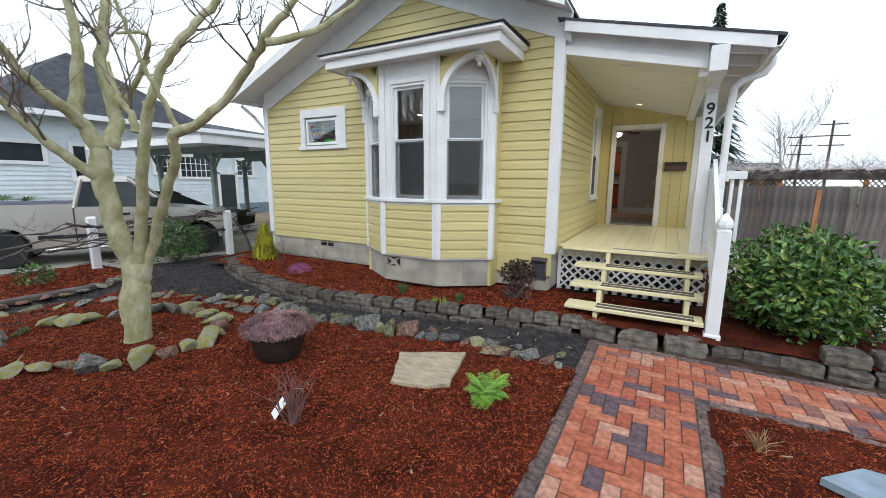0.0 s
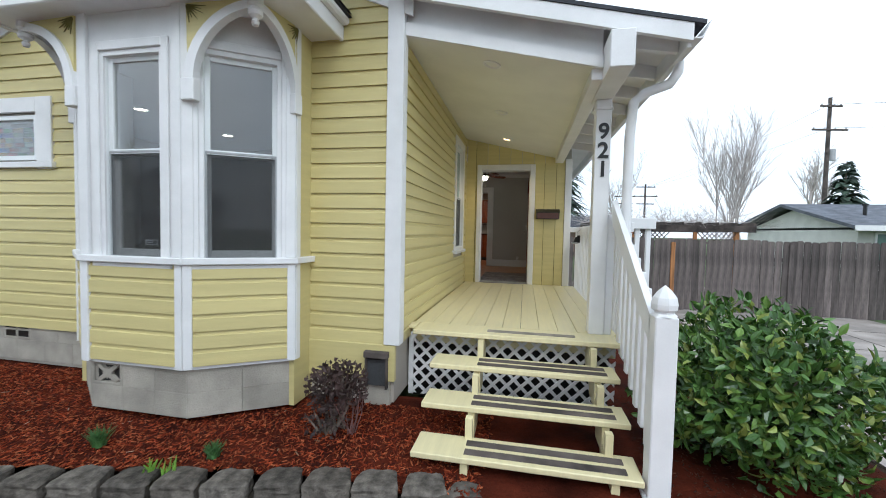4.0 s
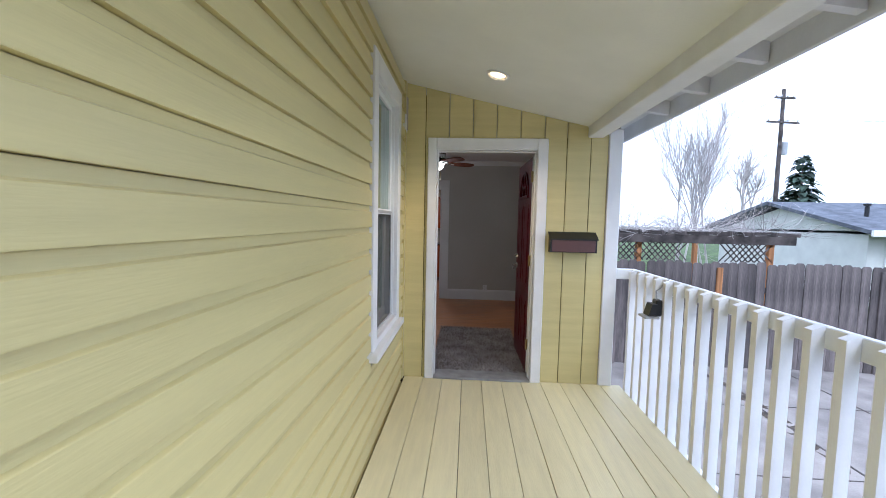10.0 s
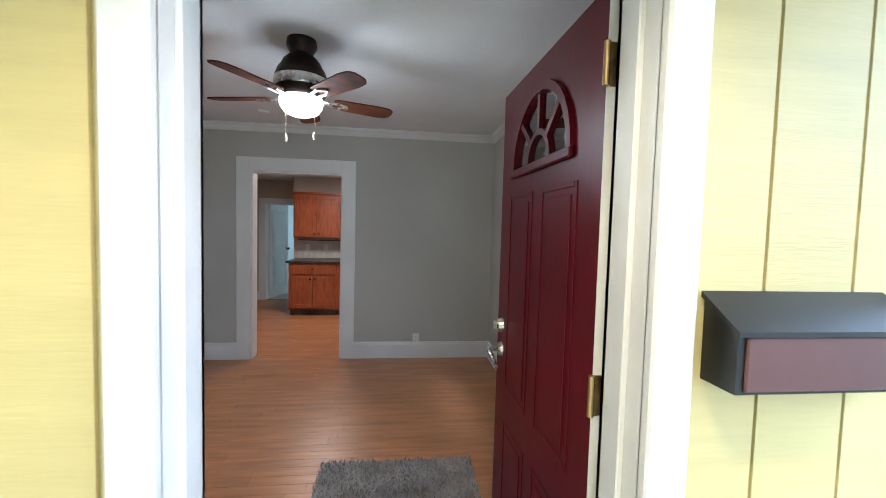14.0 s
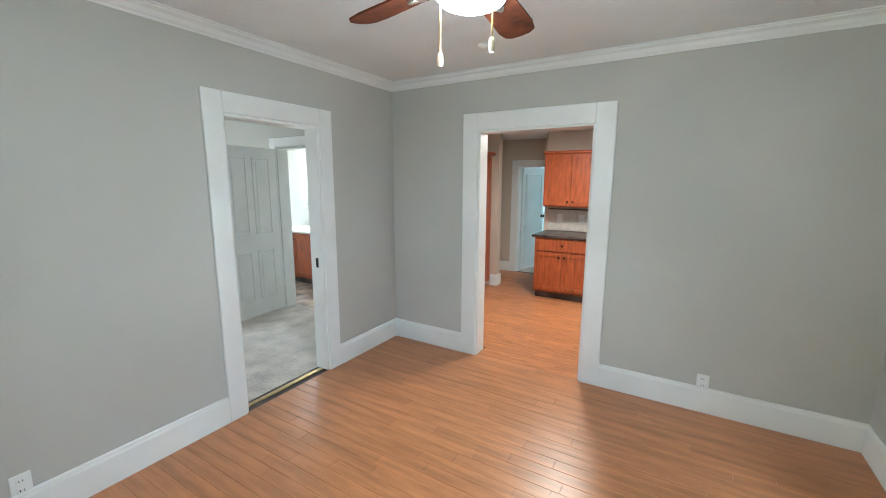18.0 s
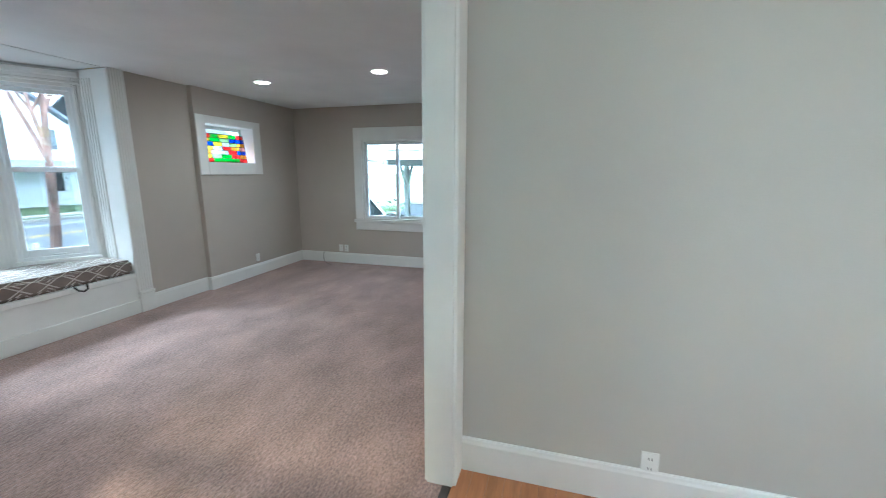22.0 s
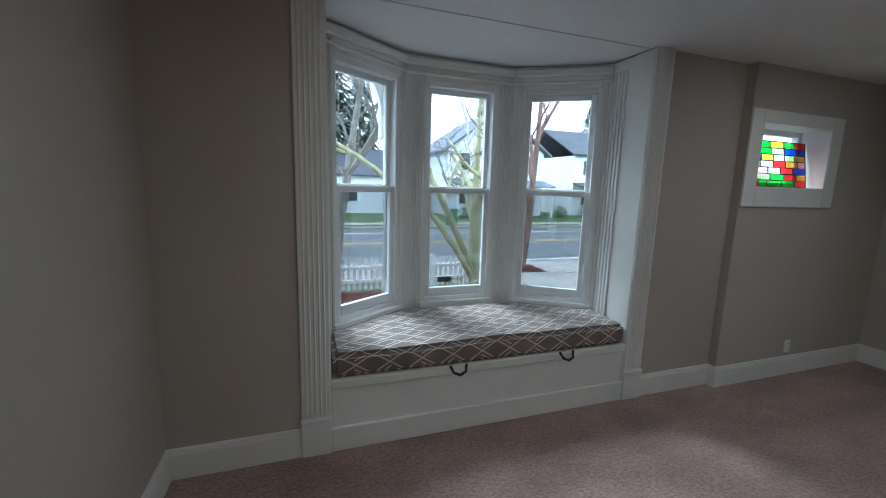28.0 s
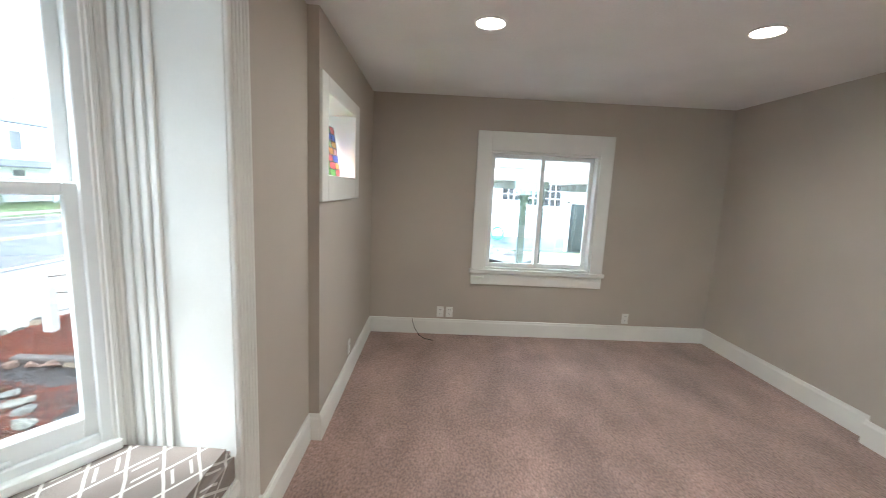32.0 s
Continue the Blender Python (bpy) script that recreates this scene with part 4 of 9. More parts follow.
# the leaning panel
sg = thing("stained_glass_panel", "multicoloured rectangular stained glass panel leaning in the small window", "stained glass")
GL = {}
for nm, c in (("red", (0.75, 0.02, 0.02)), ("green", (0.08, 0.5, 0.03)), ("blue", (0.02, 0.06, 0.65)), ("yellow", (0.85, 0.6, 0.02)), ("amber", (0.75, 0.32, 0.02)), ("pale", (0.75, 0.85, 0.8)), ("pink", (0.8, 0.35, 0.35)), ("lime", (0.45, 0.7, 0.25))):
    mg = bpy.data.materials.new("stained_" + nm)
    mg.use_nodes = True
    b_ = mg.node_tree.nodes["Principled BSDF"]
    b_.inputs["Base Color"].default_value = (*c, 1)
    b_.inputs["Transmission Weight"].default_value, b_.inputs["Roughness"].default_value, b_.inputs["IOR"].default_value = 1.0, 0.10, 1.3
    GL[nm] = mg
rows_ = [["red", "green", "yellow", "green", "red"], ["amber", "green", "lime", "blue", "blue"], ["blue", "yellow", "pale", "lime", "amber"], ["yellow", "pale", "red", "amber", "pink"],
         ["amber", "pink", "pale", "red", "blue"], ["yellow", "lime", "green", "red", "amber"], ["red", "green", "green", "green", "red"]]
rw = random.Random(4)
pw_, ph_ = 0.72, 0.375
m_ = Matrix.Translation((-4.20, 0.15, z0 + 0.012)) @ Matrix.Rotation(radians(180), 4, "Z") @ Matrix.Rotation(radians(-9), 4, "X")
hz = ph_ / len(rows_)
lead = Shape()
for r_, names in enumerate(rows_):
    ws = [rw.uniform(0.7, 1.4) for _ in names]
    tot, xx = sum(ws), 0.0
    for w_, nm in zip(ws, names):
        w2 = w_ / tot * pw_
        zt_ = ph_ - r_ * hz
        pc = part("glass_piece", Shape().box(xx + 0.003, -0.002, zt_ - hz + 0.003, xx + w2 - 0.003, 0.002, zt_ - 0.003, m_), GL[nm], sg)
        pc.visible_shadow = False
        lead.box(xx - 0.003, -0.004, zt_ - hz, xx + 0.003, 0.004, zt_, m_)
        xx += w2
    lead.box(0, -0.0045, zt_ - 0.003, pw_, 0.0045, zt_ + 0.003, m_)
lead.box(pw_ - 0.003, -0.004, 0, pw_ + 0.003, 0.004, ph_, m_).box(0, -0.0045, -0.003, pw_, 0.0045, 0.003, m_)
part("lead_came", lead, BLACK, sg, "dark lead strips")

# ---- porch ----
def porch_ceiling(x):
    return 3.47 - 0.232 * x


porch = thing("porch_deck", "yellow painted wooden porch deck on a low frame", "porch", kind="structure")
nb = 11
bw = 1.965 / nb
for i in range(nb):
    part("deck_board", Shape().cbox(0.036 + i * bw + 0.0016, 0.53, 0.76, 0.036 + (i + 1) * bw - 0.0016, 4.045, 0.80 - 0.001 * (i % 3), 0.0025), DECKPAINT, porch)
part("edge_board", Shape().cbox(0.10, 0.20, 0.755, 1.97, 0.525, 0.80, 0.006), DECKPAINT, porch)
part("edge_board", Shape().cbox(-0.0, 0.36, 0.765, 0.095, 0.525, 0.80, 0.006), DECKPAINT, porch)
part("rim_joist", Shape().box(0.02, 0.44, 0.62, 1.98, 0.5, 0.755).box(1.93, 0.5, 0.58, 1.985, 4.04, 0.755), DECKPAINT, porch)
part("grit_strip", Shape().cbox(0.80, 0.30, 0.80, 1.60, 0.385, 0.804, 0.002), GRITSTRIP, porch, "dark worn grit strip")
part("deck_underside", Shape().box(0.02, 0.55, 0.70, 1.95, 4.04, 0.75), OLDWOOD, porch)

lattice = thing("lattice", "white diagonal lattice screen under the porch", "lattice")
for layer, sg_ in ((0.0, 1), (0.012, -1)):
    for k in range(-7, 18):
        xa = k * 0.135
        c = []
        L_ = 0.62
        for (dx, dz) in ((0, 0), (0.042, 0), (0.042 + L_, L_), (L_, L_)):
            c.append((xa + dx, 0.10 + dz) if sg_ > 0 else (1.98 - xa - dx, 0.10 + dz))
        # clip to the opening
        def clip(poly, lo, hi):
            for sgn, lim in ((1, lo), (-1, hi)):
                outp = []
                for q in range(len(poly)):
                    p1, p2 = poly[q], poly[(q + 1) % len(poly)]
                    i1, i2 = sgn * (p1[0] - lim) >= 0, sgn * (p2[0] - lim) >= 0
                    if i1:
                        outp.append(p1)
                    if i1 != i2:
                        f = (lim - p1[0]) / (p2[0] - p1[0])
                        outp.append((lim, p1[1] + f * (p2[1] - p1[1])))
                poly = outp
            return poly
        c = clip(c, 0.02, 1.97)
        if len(c) > 2:
            part("slat", Shape().prism(c, "y", 0.40 + layer, 0.411 + layer), WHITE, lattice)
part("frame", Shape().box(0.0, 0.425, 0.08, 0.05, 0.44, 0.72), WHITE, lattice)
# Black sheet behind the lattice stands in for the shade below the deck
under = solid("porch_void", Shape().box(0.0, 0.6, 0.0, 1.95, 0.62, 0.70), BLACK, "black sheet standing in for the shade under the porch", "void", kind="structure")

stairs = thing("porch_stairs", "yellow wooden porch stairs with dark grit strips on open treads", "stairs")
TREADS = [(-0.885, 0.24), (-0.53, 0.43), (-0.18, 0.62)]
for i, (yf, zt) in enumerate(TREADS):
    xa = 0.40 - 0.02 * i
    tr = part("tread", Shape().cbox(xa, yf, zt - 0.042, 1.885, yf + 0.29, zt, 0.006), DECKPAINT, stairs)
    for j, yy in enumerate((yf + 0.045, yf + 0.16)):
        part("grit_strip", Shape().cbox(0.76, yy, zt, 1.80, yy + 0.075, zt + 0.004, 0.002), OLDWOOD, tr, "dark worn grit strip")
for xx in (0.74, 1.70):
    s = Shape()
    zprev = 0.02
    for yf, zt in TREADS:
        s.box(xx, yf + 0.03, max(0.02, zt - 0.24), xx + 0.05, yf + 0.29, zt - 0.042)
        s.box(xx, yf + 0.25, zt - 0.05, xx + 0.05, yf + 0.31, zt + 0.15)
    s.prism([(-0.90, 0.02), (-0.70, 0.02), (0.44, 0.56), (0.44, 0.75), (0.28, 0.75)], "x", xx + 0.006, xx + 0.044)
    part("stringer", s, DECKPAINT, stairs, "yellow cut stringer")

post = thing("porch_post", "white square porch post with black house numbers", "post")
part("shaft", Shape().cbox(1.735, 0.49, 0.80, 1.872, 0.63, 2.985, 0.006), WHITE, post)
part("cap_strip", Shape().cbox(1.725, 0.48, 2.885, 1.885, 0.64, 2.91, 0.004), WHITE, post)
part("half_post", Shape().cbox(1.875, 0.51, 0.80, 1.94, 0.60, 1.93, 0.005), WHITE, post)


def numeral(ch, x, y, z, size, parent):
    cu = bpy.data.curves.new("numeral", "FONT")
    cu.body, cu.size, cu.extrude, cu.bevel_depth, cu.align_x = ch, size, 0.004, 0.0015, "CENTER"
    cu.offset = 0.0025
    tmp = bpy.data.objects.new("numeral_tmp", cu)
    me = bpy.data.meshes.new_from_object(tmp)
    bpy.data.objects.remove(tmp)
    me.transform(Matrix.Translation((x, y, z)) @ Matrix.Rotation(radians(90), 4, "X"))
    me.materials.clear()
    return part("numeral", me, BLACK, parent, "black numeral " + ch)


for ch, zc in (("9", 2.625), ("2", 2.45), ("1", 2.28)):
    numeral(ch, 1.807, 0.4845, zc, 0.20, post)

rail = thing("stair_railing", "white wooden stair handrail with square balusters and a pointed newel", "railing")
part("newel", Shape().cbox(1.90, -0.89, 0.03, 2.03, -0.76, 1.26, 0.008), WHITE, rail)
part("newel_base", Shape().cbox(1.885, -0.905, 0.02, 2.045, -0.745, 0.14, 0.01), WHITE, rail)
s = Shape()
prof = [(0.066, 1.26), (0.05, 1.275), (0.05, 1.285), (0.066, 1.30), (0.068, 1.33), (0.06, 1.37), (0.035, 1.41), (0.0, 1.445)]
s.lathe([(r * 1.15, h) for r, h in prof], 1.965, -0.825, 0, 8)
part("finial", s, WHITE, rail, "white pointed finial")
zr0, zr1 = 1.26, 2.06     # handrail top at the newel and at the post


def hand(y):
    return zr0 + (zr1 - zr0) * (y + 0.76) / 1.24


s = Shape()
s.prism([(-0.78, hand(-0.78)), (0.47, hand(0.47)), (0.47, hand(0.47) - 0.185), (-0.78, hand(-0.78) - 0.185)], "x", 1.90, 1.945)
part("handrail", s, WHITE, rail)
for i in range(8):
    yy = -0.66 + i * 0.148
    zb = 0.2 + max(0, (yy + 0.93)) * 0.5
    part("baluster", Shape().cbox(1.945, yy, zb, 1.985, yy + 0.075, hand(yy) - 0.04, 0.004), WHITE, rail)

rail2 = thing("porch_railing", "white wooden porch railing with many flat balusters", "railing")
part("top_rail", Shape().cbox(2.054, 0.46, 1.77, 2.094, 4.09, 1.86, 0.005), WHITE, rail2)
part("top_rail", Shape().cbox(1.92, 0.47, 1.80, 2.28, 0.56, 1.90, 0.005), WHITE, rail2, "white front rail")
part("wall_cleat", Shape().cbox(1.80, 4.09 - 0.06, 1.77, 2.053, 4.09, 1.86, 0.005), WHITE, rail2)
part("bottom_rail", Shape().cbox(2.054, 0.56, 0.66, 2.094, 4.06, 0.74, 0.005), WHITE, rail2)
for i in range(22):
    yy = 3.92 - i * 0.151
    tilt = 0.012 * math.sin(i * 2.1)
    s = Shape()
    s.prism([(2.0, 0.62), (2.053, 0.62), (2.053, 1.865), (2.0, 1.845)], "y", yy, yy + 0.04)
    part("baluster", s, WHITE, rail2)
for i in range(3):
    part("baluster", Shape().cbox(2.02 + i * 0.095, 0.50, 0.62, 2.06 + i * 0.095, 0.54, 1.80, 0.004), WHITE, rail2)
fl = thing("flood_light", "black outdoor flood light hanging on the railing", "light")
part("housing", Shape().cbox(1.955, 3.34, 1.60, 2.0, 3.41, 1.72, 0.008), BLACK, fl)
part("lamp_head", Shape().prism([(1.90, 1.605), (1.955, 1.61), (1.96, 1.69), (1.925, 1.69)], "y", 3.33, 3.42), BLACK, fl)
part("reflector", Shape().cbox(1.87, 3.315, 1.585, 1.975, 3.435, 1.602, 0.005), GREYMETAL, fl, "grey lamp plate")
part("hook", Shape().tube([(1.97, 3.375, 1.72), (1.965, 3.375, 1.78), (1.99, 3.37, 1.80), (2.01, 3.37, 1.83), (2.05, 3.37, 1.87)], 0.005, 6), GREYMETAL, fl)

# porch back wall of grooved panels and its door
pv = [0.0, 0.20, 0.41, 0.62, 0.83, 1.04, 1.25, 1.445, 1.65, 1.80]
for a, b in zip(pv[:-1], pv[1:]):
    segs = [(0.80, None)]
    for (u, v, za, zb) in [(a, b, 0.80, 3.4)]:
        s = Shape()
        def panel(u, v, za, zb):
            if v - u < 0.004:
                return
            if zb is None:
                s.prism([(u, za), (v, za), (v, porch_ceiling(v)), (u, porch_ceiling(u))], "y", 4.035, 4.06)
            else:
                s.box(u, 4.035, za, v, 4.06, zb)
        e = 0.004
        u2, v2 = a + e, b - e
        if v2 <= 0.30 or u2 >= 1.20:
            panel(u2, v2, 0.80, None)
        else:
            if u2 < 0.30:
                panel(u2, 0.30, 0.80, None)
                u2 = 0.30
            if v2 > 1.20:
                panel(1.20, v2, 0.80, None)
                v2 = 1.20
            panel(u2, v2, 2.93, None)
        part("panel_board", s, SIDING, wall_porch_back, "yellow grooved vertical panel")
part("corner_board", Shape().cbox(1.80, 4.015, 0.80, 1.915, 4.08, 3.07, 0.005), WHITE, wall_porch_back, "white corner board")
part("corner_bead", Shape().prism([(-0.01, 0.80), (0.03, 0.80), (0.03, porch_ceiling(0.03)), (-0.01, porch_ceiling(-0.01))], "y", 3.97, 4.034), SIDING, wall_porch_back, "yellow inside corner strip")
# Dark olive sheet puts the shade of the panel grooves into colour
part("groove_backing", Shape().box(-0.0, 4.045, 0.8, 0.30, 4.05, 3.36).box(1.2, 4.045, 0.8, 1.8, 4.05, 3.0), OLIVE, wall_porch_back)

d1 = thing("door_1", "dark red panelled front door standing open with a fanlight", "door", kind="structure")
s = Shape()
s.cbox(0.225, 4.005, 0.80, 0.305, 4.038, 2.985, 0.006).cbox(1.19, 4.005, 0.80, 1.28, 4.038, 2.985, 0.006).cbox(0.305, 4.005, 2.895, 1.19, 4.038, 2.985, 0.006)
part("casing", s, WHITE, d1, "white exterior casing")
s = Shape()
s.cbox(0.275, 4.025, 0.80, 0.305, 4.19, 2.91, 0.004).cbox(1.19, 4.025, 0.80, 1.225, 4.19, 2.90, 0.004).cbox(0.305, 4.025, 2.885, 1.19, 4.19, 2.915, 0.004)
s.cbox(0.305, 4.08, 0.80, 0.318, 4.12, 2.875, 0.003).cbox(1.175, 4.08, 0.80, 1.19, 4.12, 2.86, 0.003).cbox(0.305, 4.08, 2.872, 1.19, 4.12, 2.885, 0.003)
part("jamb", s, WHITE, d1, "white door jamb with stop")
s = Shape().cbox(0.305, 4.01, 0.79, 1.19, 4.22, 0.815, 0.006)
part("threshold", s, GRAYPAINT, d1, "grey metal threshold")
s = Shape()
for q in ((0.19, 0.305), (1.19, 1.30)):
    s.cbox(q[0], 4.17, FLOOR, q[1], 4.19, 2.98, 0.004)
s.cbox(0.305, 4.17, 2.885, 1.19, 4.19, 2.98, 0.004)
part("interior_casing", s, TRIM, d1, "white interior casing")
# leaf, local x from the hinge to the free edge, y = 0 the inner face side
LW, LH, LT = 0.84, 2.035, 0.044
md = Matrix.Translation((1.20, 4.205, 0.825)) @ Matrix.Rotation(radians(91.2), 4, "Z")
s = Shape()
# slab in bands, with the fan hole cut as a rectangle filled by the arch piece
fx0, fx1, fz0, fz1 = 0.165, 0.665, 1.675, 1.95
for q in ((0, 0, LW, fz0), (0, fz1, LW, LH), (0, fz0, fx0, fz1), (fx1, fz0, LW, fz1)):
    s.box(q[0], -LT / 2, q[1], q[2], LT / 2, q[3], md)
n = 16
arc = [(0.415 + 0.235 * math.cos(math.pi * i / n), 1.695 + 0.225 * math.sin(math.pi * i / n)) for i in range(n + 1)]
half = n // 2
s.prism([(fx1, fz0)] + [(0.65, fz0)] + arc[:half + 1] + [(0.415, fz1), (fx1, fz1)], "y", -LT / 2, LT / 2, md)
s.prism([(0.18, fz0)] + [(fx0, fz0), (fx0, fz1), (0.415, fz1)] + arc[half:], "y", -LT / 2, LT / 2, md)
s.box(0.18, -LT / 2, fz0, 0.65, LT / 2, 1.695, md)
leaf = part("leaf", s, REDPAINT, d1, "dark red door leaf")
s = Shape()
for sgn in (1, -1):
    yb = sgn * LT / 2
    # raised fan moulding
    for i in range(n):
        a, b = arc[i], arc[i + 1]
        k = 1.12
        A = (0.415 + (a[0] - 0.415) * k, 1.695 + (a[1] - 1.695) * k)
        B = (0.415 + (b[0] - 0.415) * k, 1.695 + (b[1] - 1.695) * k)
        s.prism([a, b, B, A], "y", yb - 0.002 * sgn, yb + 0.014 * sgn, md)
    s.cbox(0.15, min(yb, yb + sgn * 0.016), 1.665, 0.68, max(yb, yb + sgn * 0.016), 1.697, 0.005, md)
    # hub and spokes
    for i in range(8):
        a0, a1 = math.pi * i / 8, math.pi * (i + 1) / 8
        s.prism([(0.415 + 0.085 * math.cos(a0), 1.697 + 0.085 * math.sin(a0)), (0.415 + 0.085 * math.cos(a1), 1.697 + 0.085 * math.sin(a1)),
                 (0.415 + 0.105 * math.cos(a1), 1.697 + 0.105 * math.sin(a1)), (0.415 + 0.105 * math.cos(a0), 1.697 + 0.105 * math.sin(a0))], "y", yb - 0.03 * sgn, yb + 0.008 * sgn, md)
    for i in range(1, 4):
        a0 = math.pi * i / 4
        d_, nn = (math.cos(a0), math.sin(a0)), (-math.sin(a0) * 0.011, math.cos(a0) * 0.011)
        p0, p1 = (0.415 + 0.1 * d_[0], 1.697 + 0.1 * d_[1]), (0.415 + 0.24 * d_[0], 1.697 + 0.22 * d_[1])
        s.prism([(p0[0] + nn[0], p0[1] + nn[1]), (p1[0] + nn[0], p1[1] + nn[1]), (p1[0] - nn[0], p1[1] - nn[1]), (p0[0] - nn[0], p0[1] - nn[1])], "y", yb - 0.03 * sgn, yb + 0.008 * sgn, md)
    # moulded panels
    for (a, b, c, e) in ((0.12, 0.80, 0.375, 1.60), (0.455, 0.80, 0.71, 1.60), (0.12, 0.18, 0.375, 0.66), (0.455, 0.18, 0.71, 0.66)):
        for q in ((a, b, a + 0.016, e), (c - 0.016, b, c, e), (a + 0.016, b, c - 0.016, b + 0.016), (a + 0.016, e - 0.016, c - 0.016, e)):
            s.cbox(q[0], min(yb, yb + sgn * 0.0035), q[1], q[2], max(yb, yb + sgn * 0.0035), q[3], 0.003, md)
        s.cbox(a + 0.035, min(yb, yb + sgn * 0.004), b + 0.035, c - 0.035, max(yb, yb + sgn * 0.004), e - 0.035, 0.0038, md)
part("moulding", s, REDPAINT, leaf, "raised red mouldings")
pn = part("fan_glass", Shape().box(0.17, -LT / 2 + 0.003, 1.69, 0.66, -LT / 2 + 0.007, 1.94, md).box(0.17, LT / 2 - 0.007, 1.69, 0.66, LT / 2 - 0.003, 1.94, md), GLASS, leaf, "clear fan-shaped glass")
pn.visible_shadow = False
part("leaf_edge", Shape().box(0.001, -LT / 2 - 0.001, 0.001, -0.003, LT / 2 + 0.001, LH - 0.001, md), WHITE, leaf, "white hinge edge")
for zz in (0.22, 1.02, 1.80):
    part("hinge", Shape().cbox(-0.006, -0.03, zz, -0.002, 0.03, zz + 0.10, 0.001, md).cyl(md @ Vector((-0.006, LT / 2 + 0.006, zz)), md @ Vector((-0.006, LT / 2 + 0.006, zz + 0.10)), 0.008), BRASS, d1, "brass butt hinge")
for sgn in (1, -1):
    s = Shape()
    c1, c2 = md @ Vector((LW - 0.065, sgn * LT / 2, 0.945)), md @ Vector((LW - 0.065, sgn * (LT / 2 + 0.012), 0.945))
    s.cyl(c1, c2, 0.031, 0.027, 20)
    c3 = md @ Vector((LW - 0.065, sgn * (LT / 2 + 0.055), 0.945))
    s.cyl(c2, c3, 0.011, 0.011, 12)
    s.tube([c3, md @ Vector((LW - 0.09, sgn * (LT / 2 + 0.058), 0.94)), md @ Vector((LW - 0.14, sgn * (LT / 2 + 0.055), 0.925)), md @ Vector((LW - 0.175, sgn * (LT / 2 + 0.05), 0.90))], [0.012, 0.011, 0.010, 0.007], 10)
    part("lever", s, NICKEL, leaf, "brushed nickel lever handle", smooth=True)
    s = Shape()
    c1, c2 = md @ Vector((LW - 0.065, sgn * LT / 2, 1.05)), md @ Vector((LW - 0.065, sgn * (LT / 2 + 0.022), 1.05))
    s.cyl(c1, c2, 0.032, 0.026, 20)
    s.cbox(LW - 0.07, min(sgn * (LT / 2 + 0.022), sgn * (LT / 2 + 0.04)), 1.032, LW - 0.06, max(sgn * (LT / 2 + 0.022), sgn * (LT / 2 + 0.04)), 1.068, 0.003, md)
    part("deadbolt", s, NICKEL, leaf, "brushed nickel deadbolt", smooth=True)

mail = thing("mailbox", "dark brown wall mailbox with a purple-brown front", "mailbox")
part("box", Shape().prism([(4.034, 2.0), (3.95, 2.0), (3.95, 2.12), (4.034, 2.175)], "x", 1.315, 1.715), BLACK, mail)
part("front_panel", Shape().cbox(1.33, 3.944, 2.006, 1.70, 3.952, 2.108, 0.003), None, mail, "purple-brown front")
mail.children[1].data.materials.append(material("purple_brown_metal", (0.115, 0.052, 0.05), 0.5, 0.06, 10))
part("lid", Shape().prism([(4.036, 2.178), (3.94, 2.118), (3.94, 2.108), (4.036, 2.166)], "x", 1.308, 1.722), BLACK, mail, "black sloping lid")

# porch roof
proof = thing("roof_porch", "shingled lean-to porch roof with a white ceiling and rafter tails", "roof", kind="structure")
y0p = -0.12
CEILP = material("cream_porch_ceiling", (0.80, 0.80, 0.74), 0.7, 0.03, 2, 0.15, 60)
part("ceiling_panel", Shape().prism([(0.004, porch_ceiling(0.0)), (1.64, porch_ceiling(1.64)), (1.64, porch_ceiling(1.64) + 0.02), (0.004, porch_ceiling(0) + 0.02)], "y", 0.02, 4.035), CEILP, proof, "cream ceiling panel")


def porch_roof(x):
    return 3.885 - 0.235 * x


part("shingles", slab((-0.05, y0p - 0.03, porch_roof(-0.05)), (2.38, y0p - 0.03, porch_roof(2.38)), (2.38, 13, porch_roof(2.38)), (-0.05, 13, porch_roof(-0.05)), 0.03), SHINGLE, proof)
part("roof_deck", slab((0.0, y0p + 0.03, porch_roof(0) - 0.035), (2.30, y0p + 0.03, porch_roof(2.30) - 0.035), (2.30, 8.0, porch_roof(2.30) - 0.035), (0.0, 8.0, porch_roof(0) - 0.035), 0.022), WHITE, proof, "white roof boards")
part("rake_board", Shape().prism([(0.045, porch_roof(0.045) - 0.032), (2.30, porch_roof(2.30) - 0.032), (2.30, porch_roof(2.30) - 0.16), (0.045, porch_roof(0.045) - 0.16)], "y", y0p - 0.02, y0p + 0.02), WHITE, proof, "white rake board")
part("front_beam", Shape().prism([(0.045, porch_roof(0.045) - 0.06), (1.70, porch_roof(1.70) - 0.06), (1.70, porch_ceiling(1.70) + 0.09), (0.045, porch_ceiling(0.045) + 0.11)], "y", 0.05, 0.08), WHITE, proof, "white beam face")
part("front_beam_lower", Shape().prism([(0.045, porch_ceiling(0.045) + 0.115), (1.70, porch_ceiling(1.70) + 0.095), (1.70, porch_ceiling(1.70) + 0.004), (0.045, porch_ceiling(0.045))], "y", 0.0, 0.048), WHITE, proof, "white lower beam face")
part("beam", Shape().cbox(1.62, 0.05, 3.0, 1.755, 4.06, 3.15, 0.006), WHITE, proof, "white beam carrying the roof")
part("beam_block", Shape().cbox(1.705, -0.25, 2.985, 1.88, 0.64, 3.26, 0.006), WHITE, proof, "white end block of the beam")
